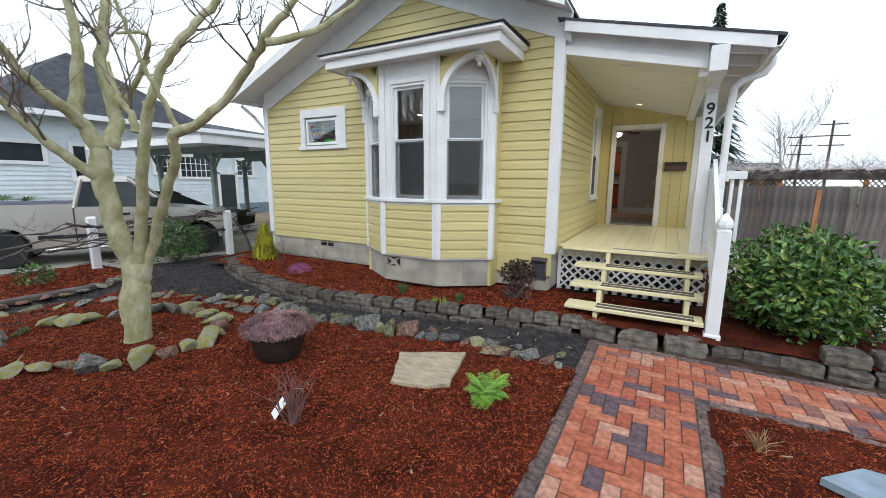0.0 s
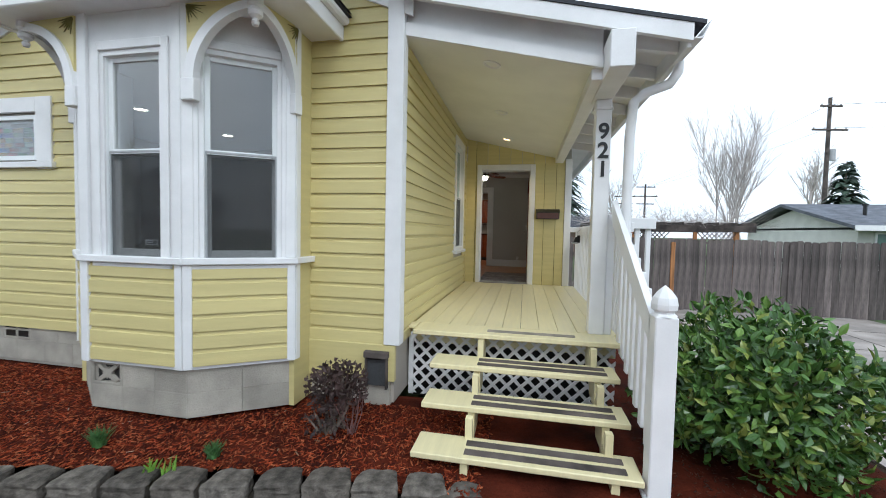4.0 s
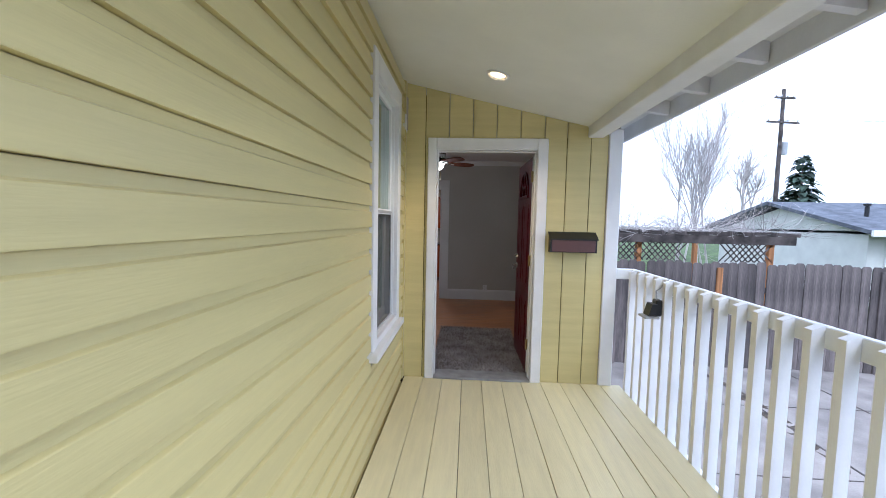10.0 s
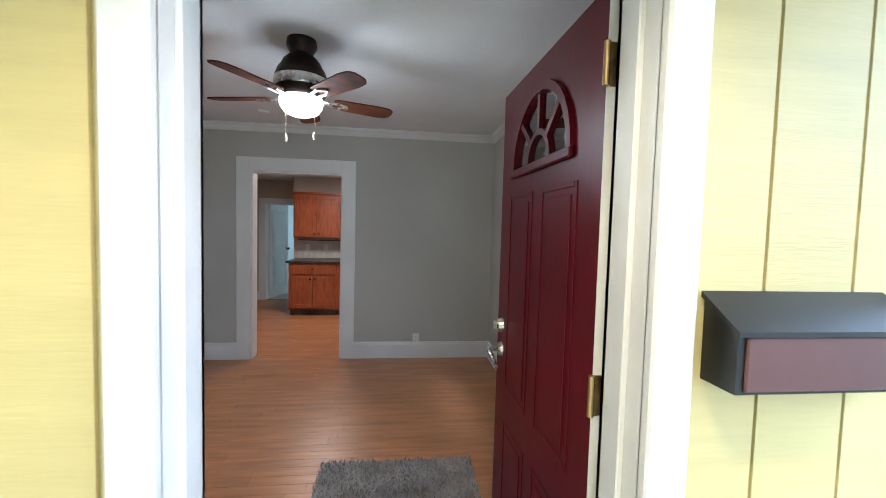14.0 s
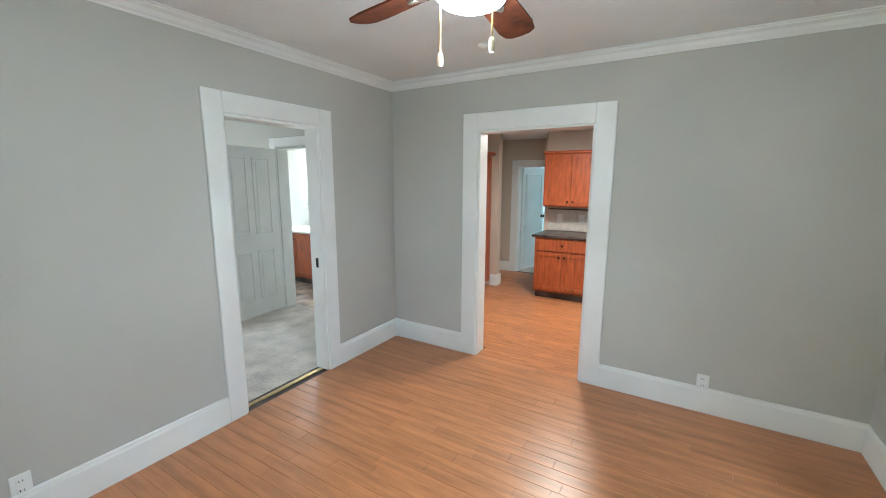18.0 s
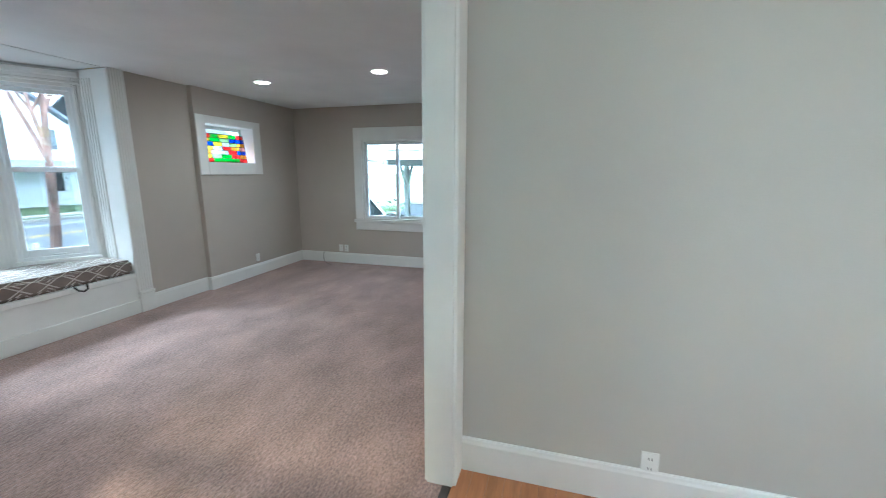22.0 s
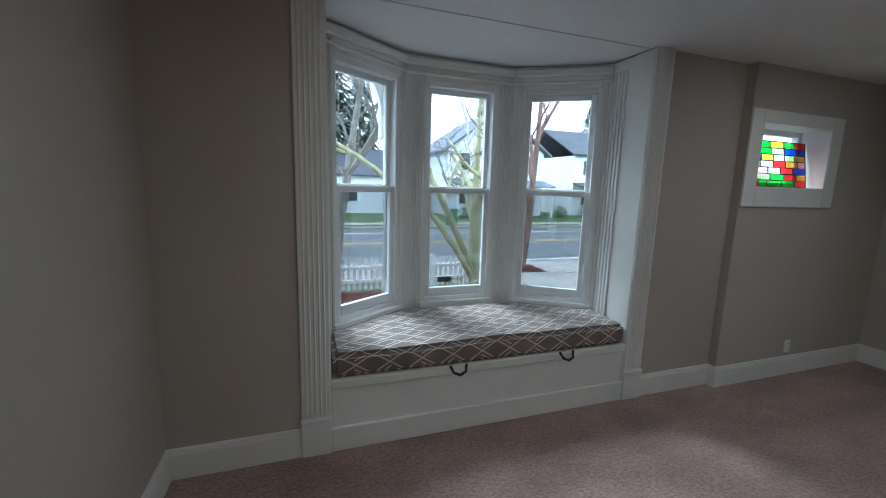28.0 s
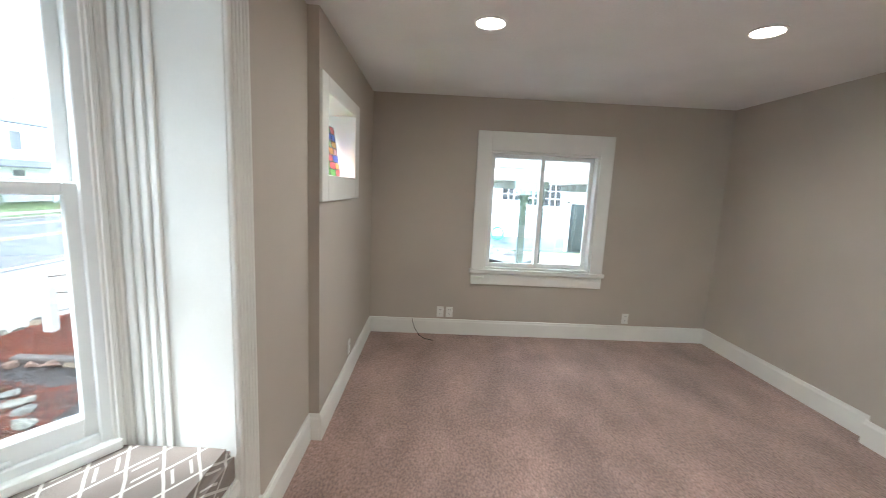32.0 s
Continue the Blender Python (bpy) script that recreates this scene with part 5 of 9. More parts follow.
for i in range(8):
    yy = 0.05 + i * 0.56
    part("rafter_tail", Shape().prism([(1.76, porch_roof(1.76) - 0.06), (2.26, porch_roof(2.26) - 0.06), (2.26, porch_roof(2.26) - 0.17), (1.76, porch_roof(1.76) - 0.21)], "y", yy, yy + 0.05), WHITE, proof, "white rafter tail")
part("fascia", Shape().cbox(2.27, y0p + 0.02, porch_roof(2.27) - 0.20, 2.30, 8.0, porch_roof(2.27) - 0.05, 0.004), WHITE, proof)
gz = porch_roof(2.30)
part("gutter", Shape().prism([(2.302, gz - 0.15), (2.36, gz - 0.15), (2.41, gz - 0.03), (2.405, gz - 0.025), (2.355, gz - 0.14), (2.302, gz - 0.14)], "y", y0p - 0.03, 8.0), WHITE, proof, "white rain gutter")
part("downspout", Shape().tube([(2.35, 0.30, gz - 0.14), (2.345, 0.30, 3.12), (2.29, 0.31, 3.03), (2.10, 0.34, 2.97), (2.02, 0.35, 2.90), (2.0, 0.36, 2.6), (2.0, 0.37, 0.75), (2.02, 0.30, 0.68), (2.06, 0.15, 0.62)], 0.042, 10), WHITE, proof, "white downspout", smooth=True)
for yy, lit in ((3.34, 1), (1.82, 0), (0.32, 0)):
    zc = porch_ceiling(0.78)
    mm = Matrix.Translation((0.78, yy, zc)) @ Matrix.Rotation(math.atan(0.232), 4, "Y")
    dl = thing("downlight", "small recessed porch downlight, " + ("lit" if lit else "off"), "downlight", group="porch downlights")
    part("trim_ring", Shape().lathe([(0.085, 0.0), (0.085, -0.008), (0.07, -0.012), (0.055, 0.0), (0.05, 0.006)], 0, 0, 0, 24, mm), WHITE, dl, smooth=True)
    part("lens", Shape().lathe([(0.0, -0.002), (0.052, -0.002), (0.052, 0.004)], 0, 0, 0, 20, mm), glow_material("porch_lamp_glow", (1.0, 0.62, 0.25), 6.0) if lit else CEILP, dl, "glowing lens" if lit else "")
    if lit:
        lamp = new("downlight_lamp", bpy.data.lights.new("downlight_lamp", "SPOT"))
        lamp.data.energy, lamp.data.color, lamp.data.spot_size, lamp.data.spot_blend, lamp.data.shadow_soft_size = 18, (1.0, 0.70, 0.38), radians(125), 0.6, 0.05
        lamp.location = (0.78, yy, zc - 0.03)

# porch window
pwn = thing("window_porch", "tall white double-hung window onto the porch", "window", kind="structure")
ya, yb, za, zb = PORCHWIN
s = Shape()
s.cbox(0.0, ya - 0.105, za - 0.05, 0.035, ya, zb + 0.13, 0.005).cbox(0.0, yb, za - 0.05, 0.035, yb + 0.105, zb + 0.13, 0.005).cbox(0.0, ya, zb, 0.035, yb, zb + 0.13, 0.005)
part("exterior_casing", s, WHITE, pwn)
part("window_sill", Shape().cbox(-0.02, ya - 0.15, za - 0.095, 0.075, yb + 0.13, za - 0.045, 0.006), WHITE, pwn, "white sill")
part("exterior_casing", Shape().cbox(-0.0, ya, za - 0.047, 0.03, yb, za, 0.004), WHITE, pwn)
mw = Matrix.Translation((0.0, ya, 0)) @ Matrix.Rotation(radians(90), 4, "Z")
dh = double_hung("window_porch_sashes", "white vinyl double-hung sashes of the porch window", yb - ya, za, zb, 2.32, mw @ Matrix.Translation((0, 0.01, 0)), glass=TEALGLASS)
s = Shape()
s.cbox(-0.137, ya - 0.01, za, -0.10, ya + 0.008, zb, 0.002).cbox(-0.137, yb - 0.008, za, -0.10, yb + 0.01, zb, 0.002).cbox(-0.137, ya + 0.008, zb - 0.008, -0.10, yb - 0.008, zb + 0.01, 0.002).cbox(-0.137, ya + 0.008, za - 0.01, -0.10, yb - 0.008, za + 0.008, 0.002)
part("jamb", s, TRIM, pwn)
for u, v in ((ya - 0.11, ya), (yb, yb + 0.11)):
    s = Shape().cbox(-0.155, u, za - 0.02, -0.135, v, zb + 0.14, 0.003)
    for k in range(4):
        s.cbox(-0.163, u + 0.012 + k * 0.023, za, -0.153, u + 0.023 + k * 0.023, zb + 0.13, 0.004)
    part("interior_casing", s, TRIM, pwn, "white fluted interior casing")
part("interior_casing", Shape().cbox(-0.158, ya, zb, -0.135, yb, zb + 0.14, 0.004), TRIM, pwn)
part("stool", Shape().cbox(-0.19, ya - 0.15, za - 0.045, -0.09, yb + 0.15, za - 0.015, 0.006).cbox(-0.155, ya - 0.12, za - 0.13, -0.135, yb + 0.12, za - 0.045, 0.004), TRIM, pwn, "white stool and apron")

# ---- living room ----
def baseboard(name, axis, face, out, a0, a1, h=0.17, z=FLOOR, mat=None, label="white baseboard"):
    """A moulded board on a wall: axis is the wall's normal, out the side it stands on."""
    t = 0.019
    prof = [(0, 0), (t, 0), (t, h - 0.03), (t * 0.75, h - 0.018), (t * 0.7, h - 0.006), (t * 0.45, h), (0, h)]
    s = Shape()
    pts = [(face + out * p, z + q) for p, q in prof]
    vs = []
    for a in (a0, a1):
        vs += [(p[0], a, p[1]) if axis == "x" else (a, p[0], p[1]) for p in pts]
    n = len(pts)
    s.add(vs, [tuple(range(n)), tuple(range(n, 2 * n))[::-1]] + [(i, i + n, (i + 1) % n + n, (i + 1) % n) for i in range(n)])
    return solid(name, s, mat or TRIM, label, "baseboard", kind="structure")


def outlet(axis, face, out, a, z, kind="outlet", label="white duplex wall outlet"):
    ob = thing(kind, label, kind.replace("_", " "))
    def bx(s, a0, a1, z0, z1, d0, d1, b=0.002):
        if axis == "x":
            s.cbox(face + out * d0, a0, z0, face + out * d1, a1, z1, b)
        else:
            s.cbox(a0, face + out * d0, z0, a1, face + out * d1, z1, b)
        return s
    part("plate", bx(Shape(), a - 0.037, a + 0.037, z - 0.058, z + 0.058, 0.0, 0.007), PLASTIC, ob)
    if kind == "light_switch":
        part("toggle", bx(Shape(), a - 0.006, a + 0.006, z - 0.014, z + 0.014, 0.007, 0.02), PLASTIC, ob)
    else:
        for dz in (-0.024, 0.024):
            so = part("socket", bx(Shape(), a - 0.017, a + 0.017, z + dz - 0.015, z + dz + 0.015, 0.007, 0.0095), PLASTIC, ob)
            part("slots", bx(bx(Shape(), a - 0.008, a - 0.005, z + dz - 0.004, z + dz + 0.008, 0.0085, 0.0105, 0.0005), a + 0.005, a + 0.008, z + dz - 0.004, z + dz + 0.008, 0.0085, 0.0105, 0.0005), BLACK, so, "dark slots")
    return ob


def can_light(x, y, z=CEILING, power=30, color=(1.0, 0.87, 0.72)):
    ob = thing("recessed_light", "round recessed ceiling light, switched on", "ceiling light", group="living room ceiling lights")
    part("trim_ring", Shape().lathe([(0.095, 0.0), (0.095, -0.006), (0.082, -0.009), (0.072, 0.0)], x, y, z, 28), TRIM, ob, smooth=True)
    part("diffuser", Shape().lathe([(0.0, -0.004), (0.073, -0.004), (0.073, 0.004)], x, y, z, 28), CANGLOW, ob, "glowing round diffuser")
    lamp = new("recessed_lamp", bpy.data.lights.new("recessed_lamp", "AREA"))
    lamp.data.shape, lamp.data.size, lamp.data.energy, lamp.data.color, lamp.data.spread = "DISK", 0.15, power, color, radians(150)
    lamp.location = (x, y, z - 0.02)
    return ob


CANGLOW = glow_material("ceiling_lamp_glow", (1.0, 0.86, 0.70), 8.0)
for x, y in ((-1.58, 1.42), (-4.1, 1.18), (-4.0, 2.70), (-1.6, 2.87)):
    can_light(x, y, power=0.4)

baseboard("baseboard_front", "y", 0.18, 1, -0.93, -0.135)
baseboard("baseboard_front", "y", 0.18, 1, -3.98, -3.20)
baseboard("baseboard_step", "x", -4.0, 1, 0.18, 0.2445)
baseboard("baseboard_front", "y", 0.245, 1, -5.93, -3.981)
baseboard("baseboard_west", "x", -5.93, 1, 0.245, 4.06)
baseboard("baseboard_north", "y", 3.99, -1, -5.93, -4.14)
baseboard("baseboard_north", "y", 3.91, -1, -4.139, -2.1)
baseboard("baseboard_step", "x", -4.12, -1, 3.9105, 3.99)
baseboard("baseboard_porch", "x", -0.135, -1, 0.18, 4.05)
outlet("y", 0.245, 1, -4.85, 1.06, label="white outlet plate on the front wall")
outlet("x", -5.93, 1, 1.12, 1.05)
outlet("x", -5.93, 1, 3.08, 1.05)
outlet("x", -5.93, 1, 1.02, 1.05, label="white cable plate on the side wall")
cable = solid("coax_cable", Shape().tube([(-5.90, 0.72, 0.97), (-5.86, 0.72, 0.96), (-5.80, 0.75, 0.90), (-5.77, 0.80, 0.83), (-5.74, 0.86, 0.807), (-5.70, 0.95, 0.805)], 0.004, 6), BLACK, "thin black cable coming out of the baseboard", "cable")

# wide opening to the dining room
op = thing("cased_opening", "white cased opening between living and dining room", "doorway", kind="structure")
xa, xb, _, zt = LIVOPEN
part("jamb", Shape().cbox(xa - 0.01, 3.98, FLOOR, xa + 0.015, 4.11, zt, 0.003).cbox(xb - 0.006, 4.08, FLOOR, xb + 0.004, 4.18, zt, 0.003).cbox(-0.021, 4.062, FLOOR, xb + 0.004, 4.079, zt, 0.003).cbox(xa + 0.015, 3.98, zt - 0.02, xb - 0.006, 4.11, zt + 0.01, 0.003), TRIM, op)
s = Shape()
for yy in (3.965, 4.10):
    s.cbox(xa - 0.138, yy, FLOOR, xa + 0.005, yy + 0.025, zt + 0.13, 0.004).cbox(xa + 0.005, yy, zt - 0.005, xb - 0.005, yy + 0.025, zt + 0.13, 0.004)
part("casing", s, TRIM, op)
part("threshold_strip", Shape().cbox(xa, 4.06, FLOOR - 0.002, xb, 4.10, FLOOR + 0.004, 0.002), OLDWOOD, op, "thin metal floor strip")

# west sliding window
ww = thing("window_west", "white sliding window with a wide white casing", "window", kind="structure")
ya, yb, za, zb = WESTWIN
s = Shape()
s.cbox(-5.93, ya - 0.14, za - 0.10, -5.908, ya, zb + 0.20, 0.004).cbox(-5.93, yb, za - 0.10, -5.908, yb + 0.14, zb + 0.20, 0.004).cbox(-5.93, ya, zb + 0.0, -5.908, yb, zb + 0.20, 0.004)
part("casing", s, TRIM, ww)
part("stool", Shape().cbox(-5.96, ya - 0.16, za - 0.045, -5.885, yb + 0.16, za - 0.0, 0.006), TRIM, ww)
part("apron", Shape().cbox(-5.93, ya - 0.14, za - 0.17, -5.91, yb + 0.14, za - 0.045, 0.004), TRIM, ww)
part("jamb", Shape().cbox(-6.12, ya - 0.0, za, -5.93, ya + 0.02, zb, 0.003).cbox(-6.12, yb - 0.02, za, -5.93, yb, zb, 0.003).cbox(-6.12, ya + 0.02, zb - 0.02, -5.93, yb - 0.02, zb, 0.003).cbox(-6.12, ya + 0.02, za, -5.93, yb - 0.02, za + 0.02, 0.003), TRIM, ww)
mw = Matrix.Translation((-6.06, yb - 0.02, 0)) @ Matrix.Rotation(radians(-90), 4, "Z")
wtot = yb - ya - 0.04
sash(ww, wtot / 2 + 0.02, zb - za - 0.04, mw @ Matrix.Translation((0, 0, za + 0.02)), name="sliding_sash")
sash(ww, wtot / 2 + 0.02, zb - za - 0.04, mw @ Matrix.Translation((wtot / 2 - 0.02, 0.04, za + 0.02)), name="sliding_sash")

# ---- bay interior ----
bi = thing("bay_trim", "white fluted casings and panelled inside of the bay window", "bay window", kind="structure")
# lining of the opening
part("lining", Shape().cbox(BX - 1.085, -0.30, 0.8, BX - 1.06, 0.19, 3.32, 0.003).cbox(BX + 1.06, -0.30, 0.8, BX + 1.085, 0.19, 3.32, 0.003), TRIM, bi)
for sx in (1, -1):
    s = Shape()
    for k in range(7):
        s.cbox(BX + sx * 1.062, -0.28 + k * 0.036, 1.24, BX + sx * 1.048, -0.256 + k * 0.036, 3.24, 0.004)
    part("fluted_casing", s, TRIM, bi, "white fluted casing")
part("bay_ceiling", Shape().prism([(P[1][0] - 0.13, 0.15), (P[1][0] - 0.13, -0.27), (P[2][0] - 0.04, -0.62), (P[3][0] + 0.04, -0.62), (P[4][0] + 0.13, -0.27), (P[4][0] + 0.13, 0.15)], "z", 3.325, 3.365), CEIL, bi, "white bay ceiling")
for sx in (1, -1):
    x0 = BX + sx * 1.065
    x1 = BX + sx * 1.225
    s = Shape().cbox(x0, 0.18, FLOOR + 0.23, x1, 0.203, CEILING, 0.003)
    for k in range(5):
        u = x0 + sx * (0.022 + k * 0.026)
        s.cbox(u, 0.2, FLOOR + 0.25, u + sx * 0.013, 0.212, CEILING, 0.004)
    part("pilaster", s, TRIM, bi, "white fluted pilaster casing")
    part("plinth_block", Shape().cbox(x0 - sx * 0.004, 0.18, FLOOR, x1 + sx * 0.004, 0.216, FLOOR + 0.20, 0.005).cbox(x0 - sx * 0.006, 0.18, FLOOR + 0.20, x1 + sx * 0.006, 0.224, FLOOR + 0.235, 0.008), TRIM, bi, "white plinth block")
for k, (a, b) in enumerate(faces):
    d = Vector((a[0] - b[0], a[1] - b[1], 0))
    L = d.length
    m = pose(b[0], b[1], 0, 0, 0, math.degrees(math.atan2(d.y, d.x)))
    u = (L - WG) / 2
    s = Shape()
    for e0, e1 in ((0.075, u - 0.03), (u + WG + 0.03, L - 0.075)):
        s.cbox(e0, 0.13, 1.26, e1, 0.145, 3.30, 0.003, m)
        for j in range(4):
            w_ = (e1 - e0 - 0.02) / 4
            s.cbox(e0 + 0.012 + j * w_, 0.142, 1.27, e0 + 0.004 + (j + 0.65) * w_, 0.156, 3.22, 0.004, m)
    part("fluted_casing", s, TRIM, bi, "white fluted window casing")
    part("head_casing", Shape().cbox(u - 0.03, 0.13, ZG1 + 0.03, u + WG + 0.03, 0.15, 3.30, 0.004, m).cbox(0.05, 0.13, 3.18, L - 0.05, 0.165, 3.205, 0.006, m).cbox(0.05, 0.13, 3.24, L - 0.05, 0.175, 3.30, 0.01, m), TRIM, bi, "white moulded head")
    part("sill", Shape().cbox(u - 0.05, 0.13, ZG0 - 0.09, u + WG + 0.05, 0.17, ZG0 - 0.03, 0.006, m).cbox(0.06, 0.13, 1.2, L - 0.06, 0.142, ZG0 - 0.05, 0.003, m), TRIM, bi, "white inside sill")
    mg = Shape().cbox(-0.06, 0.128, 1.2, 0.075, 0.148, 3.3, 0.004, m).cbox(L - 0.075, 0.128, 1.2, L + 0.06, 0.148, 3.3, 0.004, m)
    part("corner_casing", mg, TRIM, bi)

seat = thing("bench_box", "white built-in bench box below the bay windows", "bench")
part("front_panel", Shape().cbox(BX - 1.06, 0.15, FLOOR, BX + 1.06, 0.185, 1.24, 0.004), TRIM, seat)
part("base_trim", Shape().cbox(BX - 1.06, 0.185, FLOOR, BX + 1.06, 0.206, FLOOR + 0.15, 0.005), TRIM, seat)
part("top_trim", Shape().cbox(BX - 1.06, 0.185, 1.19, BX + 1.06, 0.20, 1.24, 0.005), TRIM, seat)
part("seat_board", Shape().prism([(BX - 1.06, 0.185), (BX - 1.06, -0.27), (P[3][0] - 0.02, -0.60), (P[2][0] + 0.02, -0.60), (BX + 1.06, -0.27), (BX + 1.06, 0.185)], "z", 1.22, 1.245), TRIM, seat)


def pattern_material():
    m = material("trellis_fabric", (0.20, 0.16, 0.135), 0.95, 0.1, 6, 0.4, 160, fine=0.12, fine_scale=140, sheen=0.2)
    n, l = m.node_tree.nodes, m.node_tree.links
    b = n["Principled BSDF"]
    old = b.inputs["Base Color"].links[0].from_socket
    tco = n.new("ShaderNodeTexCoord")
    sep = n.new("ShaderNodeSeparateXYZ")
    l.new(tco.outputs["Object"], sep.inputs["Vector"])

    def math_(op, a, b_):
        q = n.new("ShaderNodeMath")
        q.operation = op
        for i, v in enumerate((a, b_)):
            if v is None:
                continue
            if isinstance(v, (int, float)):
                q.inputs[i].default_value = v
            else:
                l.new(v, q.inputs[i])
        return q.outputs["Value"]
    yz = math_("SUBTRACT", sep.outputs["Y"], sep.outputs["Z"])
    xs = math_("MULTIPLY", sep.outputs["X"], 0.62)
    lines = None
    for sgn in ("ADD", "SUBTRACT"):
        s_ = math_(sgn, xs, yz)
        for per, off, w in ((0.125, 0.0, 0.045), (0.25, 0.37, 0.022), (0.25, 0.63, 0.022)):
            fr = math_("FRACT", math_("ADD", math_("DIVIDE", s_, per), off + 20.0), None)
            ln = math_("LESS_THAN", math_("ABSOLUTE", math_("SUBTRACT", fr, 0.5), None), w)
            if per > 0.2:
                # the interlaced squares: only near the crossings of a wider net
                o_ = math_("SUBTRACT" if sgn == "ADD" else "ADD", xs, yz)
                f2 = math_("FRACT", math_("ADD", math_("DIVIDE", o_, 0.25), 20.0), None)
                near = math_("LESS_THAN", math_("ABSOLUTE", math_("SUBTRACT", f2, 0.5), None), 0.17)
                ln = math_("MULTIPLY", ln, near)
            lines = ln if lines is None else math_("MAXIMUM", lines, ln)
    mx = n.new("ShaderNodeMix")
    mx.data_type = "RGBA"
    l.new(lines, mx.inputs["Factor"])
    l.new(old, mx.inputs["A"])
    mx.inputs["B"].default_value = (0.56, 0.52, 0.47, 1)
    l.new(mx.outputs["Result"], b.inputs["Base Color"])
    return m


FABRIC = pattern_material()
cush = thing("seat_cushion", "taupe cushion with a white trellis pattern and black straps", "cushion")
bm = bmesh.new()
poly = [(BX - 1.05, 0.20), (BX - 1.05, -0.24), (P[3][0] - 0.0, -0.575), (P[2][0] + 0.0, -0.575), (BX + 1.05, -0.24), (BX + 1.05, 0.20)]
vsb = [bm.verts.new((x, y, 1.247)) for x, y in poly]
f = bm.faces.new(vsb)
ret = bmesh.ops.extrude_face_region(bm, geom=[f])
for v in [e for e in ret["geom"] if isinstance(e, bmesh.types.BMVert)]:
    v.co.z = 1.40
bmesh.ops.recalc_face_normals(bm, faces=bm.faces)
bmesh.ops.bevel(bm, geom=list(bm.edges), offset=0.03, segments=3, affect="EDGES")
bmesh.ops.triangulate(bm, faces=[f for f in bm.faces if len(f.verts) > 4])
bmesh.ops.subdivide_edges(bm, edges=[e for e in bm.edges if e.calc_length() > 0.2], cuts=5, use_grid_fill=True)
for v in bm.verts:
    if v.co.z > 1.35:
        v.co.z += 0.012 * noise.noise(Vector((v.co.x * 3, v.co.y * 3, 0))) + 0.004 * noise.noise(Vector((v.co.x * 11, v.co.y * 11, 4)))
me = bpy.data.meshes.new("cushion_body")
bm.to_mesh(me)
bm.free()
part("cushion_body", me, FABRIC, cush, smooth=True)
for xx in (BX + 0.28, BX - 0.53):
    part("strap", Shape().tube([(xx - 0.055, 0.205, 1.25), (xx - 0.04, 0.235, 1.215), (xx, 0.245, 1.20), (xx + 0.04, 0.235, 1.215), (xx + 0.055, 0.205, 1.25)], 0.009, 6), BLACK, cush, "black strap loop")

# ---- dining room ----
def cased(name, label, axis, face_pair, a0, a1, top, wide, head):
    """White casing round an opening through a wall, on both faces, with its jamb."""
    ob = thing(name, label, "doorway", kind="structure")
    f0, f1 = face_pair
    def bx(s, t0, t1, u0, u1, z0, z1, b=0.004):
        if axis == "x":
            s.cbox(t0, u0, z0, t1, u1, z1, b)
        else:
            s.cbox(u0, t0, z0, u1, t1, z1, b)
        return s
    s = Shape()
    for (q0, q1) in ((f0 - 0.022, f0), (f1, f1 + 0.022)):
        bx(s, q0, q1, a0 - wide, a0, FLOOR, top + head)
        bx(s, q0, q1, a1, a1 + wide, FLOOR, top + head)
        bx(s, q0, q1, a0, a1, top, top + head)
    part("casing", s, TRIM, ob)
    s = Shape()
    bx(s, f0 - 0.004, f1 + 0.004, a0 - 0.004, a0 + 0.016, FLOOR, top, 0.003)
    bx(s, f0 - 0.004, f1 + 0.004, a1 - 0.016, a1 + 0.004, FLOOR, top, 0.003)
    bx(s, f0 - 0.004, f1 + 0.004, a0 + 0.016, a1 - 0.016, top - 0.018, top + 0.003, 0.003)
    part("jamb", s, TRIM, ob)
    return ob


cased("cased_opening_kitchen", "white cased opening to the kitchen", "y", (7.81, 7.95), KOP[0], KOP[1], KOP[3], 0.145, 0.145)
wdc = cased("cased_opening_bedroom", "white cased doorway to the bedroom", "x", (-1.935, -1.80), WD[0], WD[1], WD[3], 0.125, 0.13)
part("strike_plate", Shape().cbox(-1.88, WD[1] - 0.019, 1.70, -1.85, WD[1] - 0.015, 1.78, 0.001), IRON, wdc, "dark strike plate")
part("threshold_strip", Shape().cbox(-1.89, WD[0] + 0.016, FLOOR - 0.002, -1.85, WD[1] - 0.016, FLOOR + 0.007, 0.003), BRASS, wdc, "brass floor strip")
cased("cased_opening_bath", "white cased bathroom doorway", "y", (7.81, 7.95), BATHDOOR[0], BATHDOOR[1], BATHDOOR[3], 0.10, 0.11)
cased("cased_opening_back", "white cased doorway to the back room", "y", (11.34, 11.46), BACKDOOR[0], BACKDOOR[1], BACKDOOR[3], 0.12, 0.10)

baseboard("baseboard_dining_n", "y", 7.81, -1, -1.80, KOP[0] - 0.145, 0.185)
baseboard("baseboard_dining_n", "y", 7.81, -1, KOP[1] + 0.145, 1.78, 0.185)
baseboard("baseboard_dining_w", "x", -1.80, 1, 4.126, WD[0] - 0.125, 0.185)
baseboard("baseboard_dining_w", "x", -1.80, 1, WD[1] + 0.125, 7.81, 0.185)
baseboard("baseboard_dining_e", "x", 1.78, -1, 4.11, 7.81, 0.185)
baseboard("baseboard_dining_s", "y", 4.17, 1, 1.28, 1.78, 0.185)
baseboard("baseboard_dining_s", "y", 4.17, 1, -0.135, 0.21, 0.185)


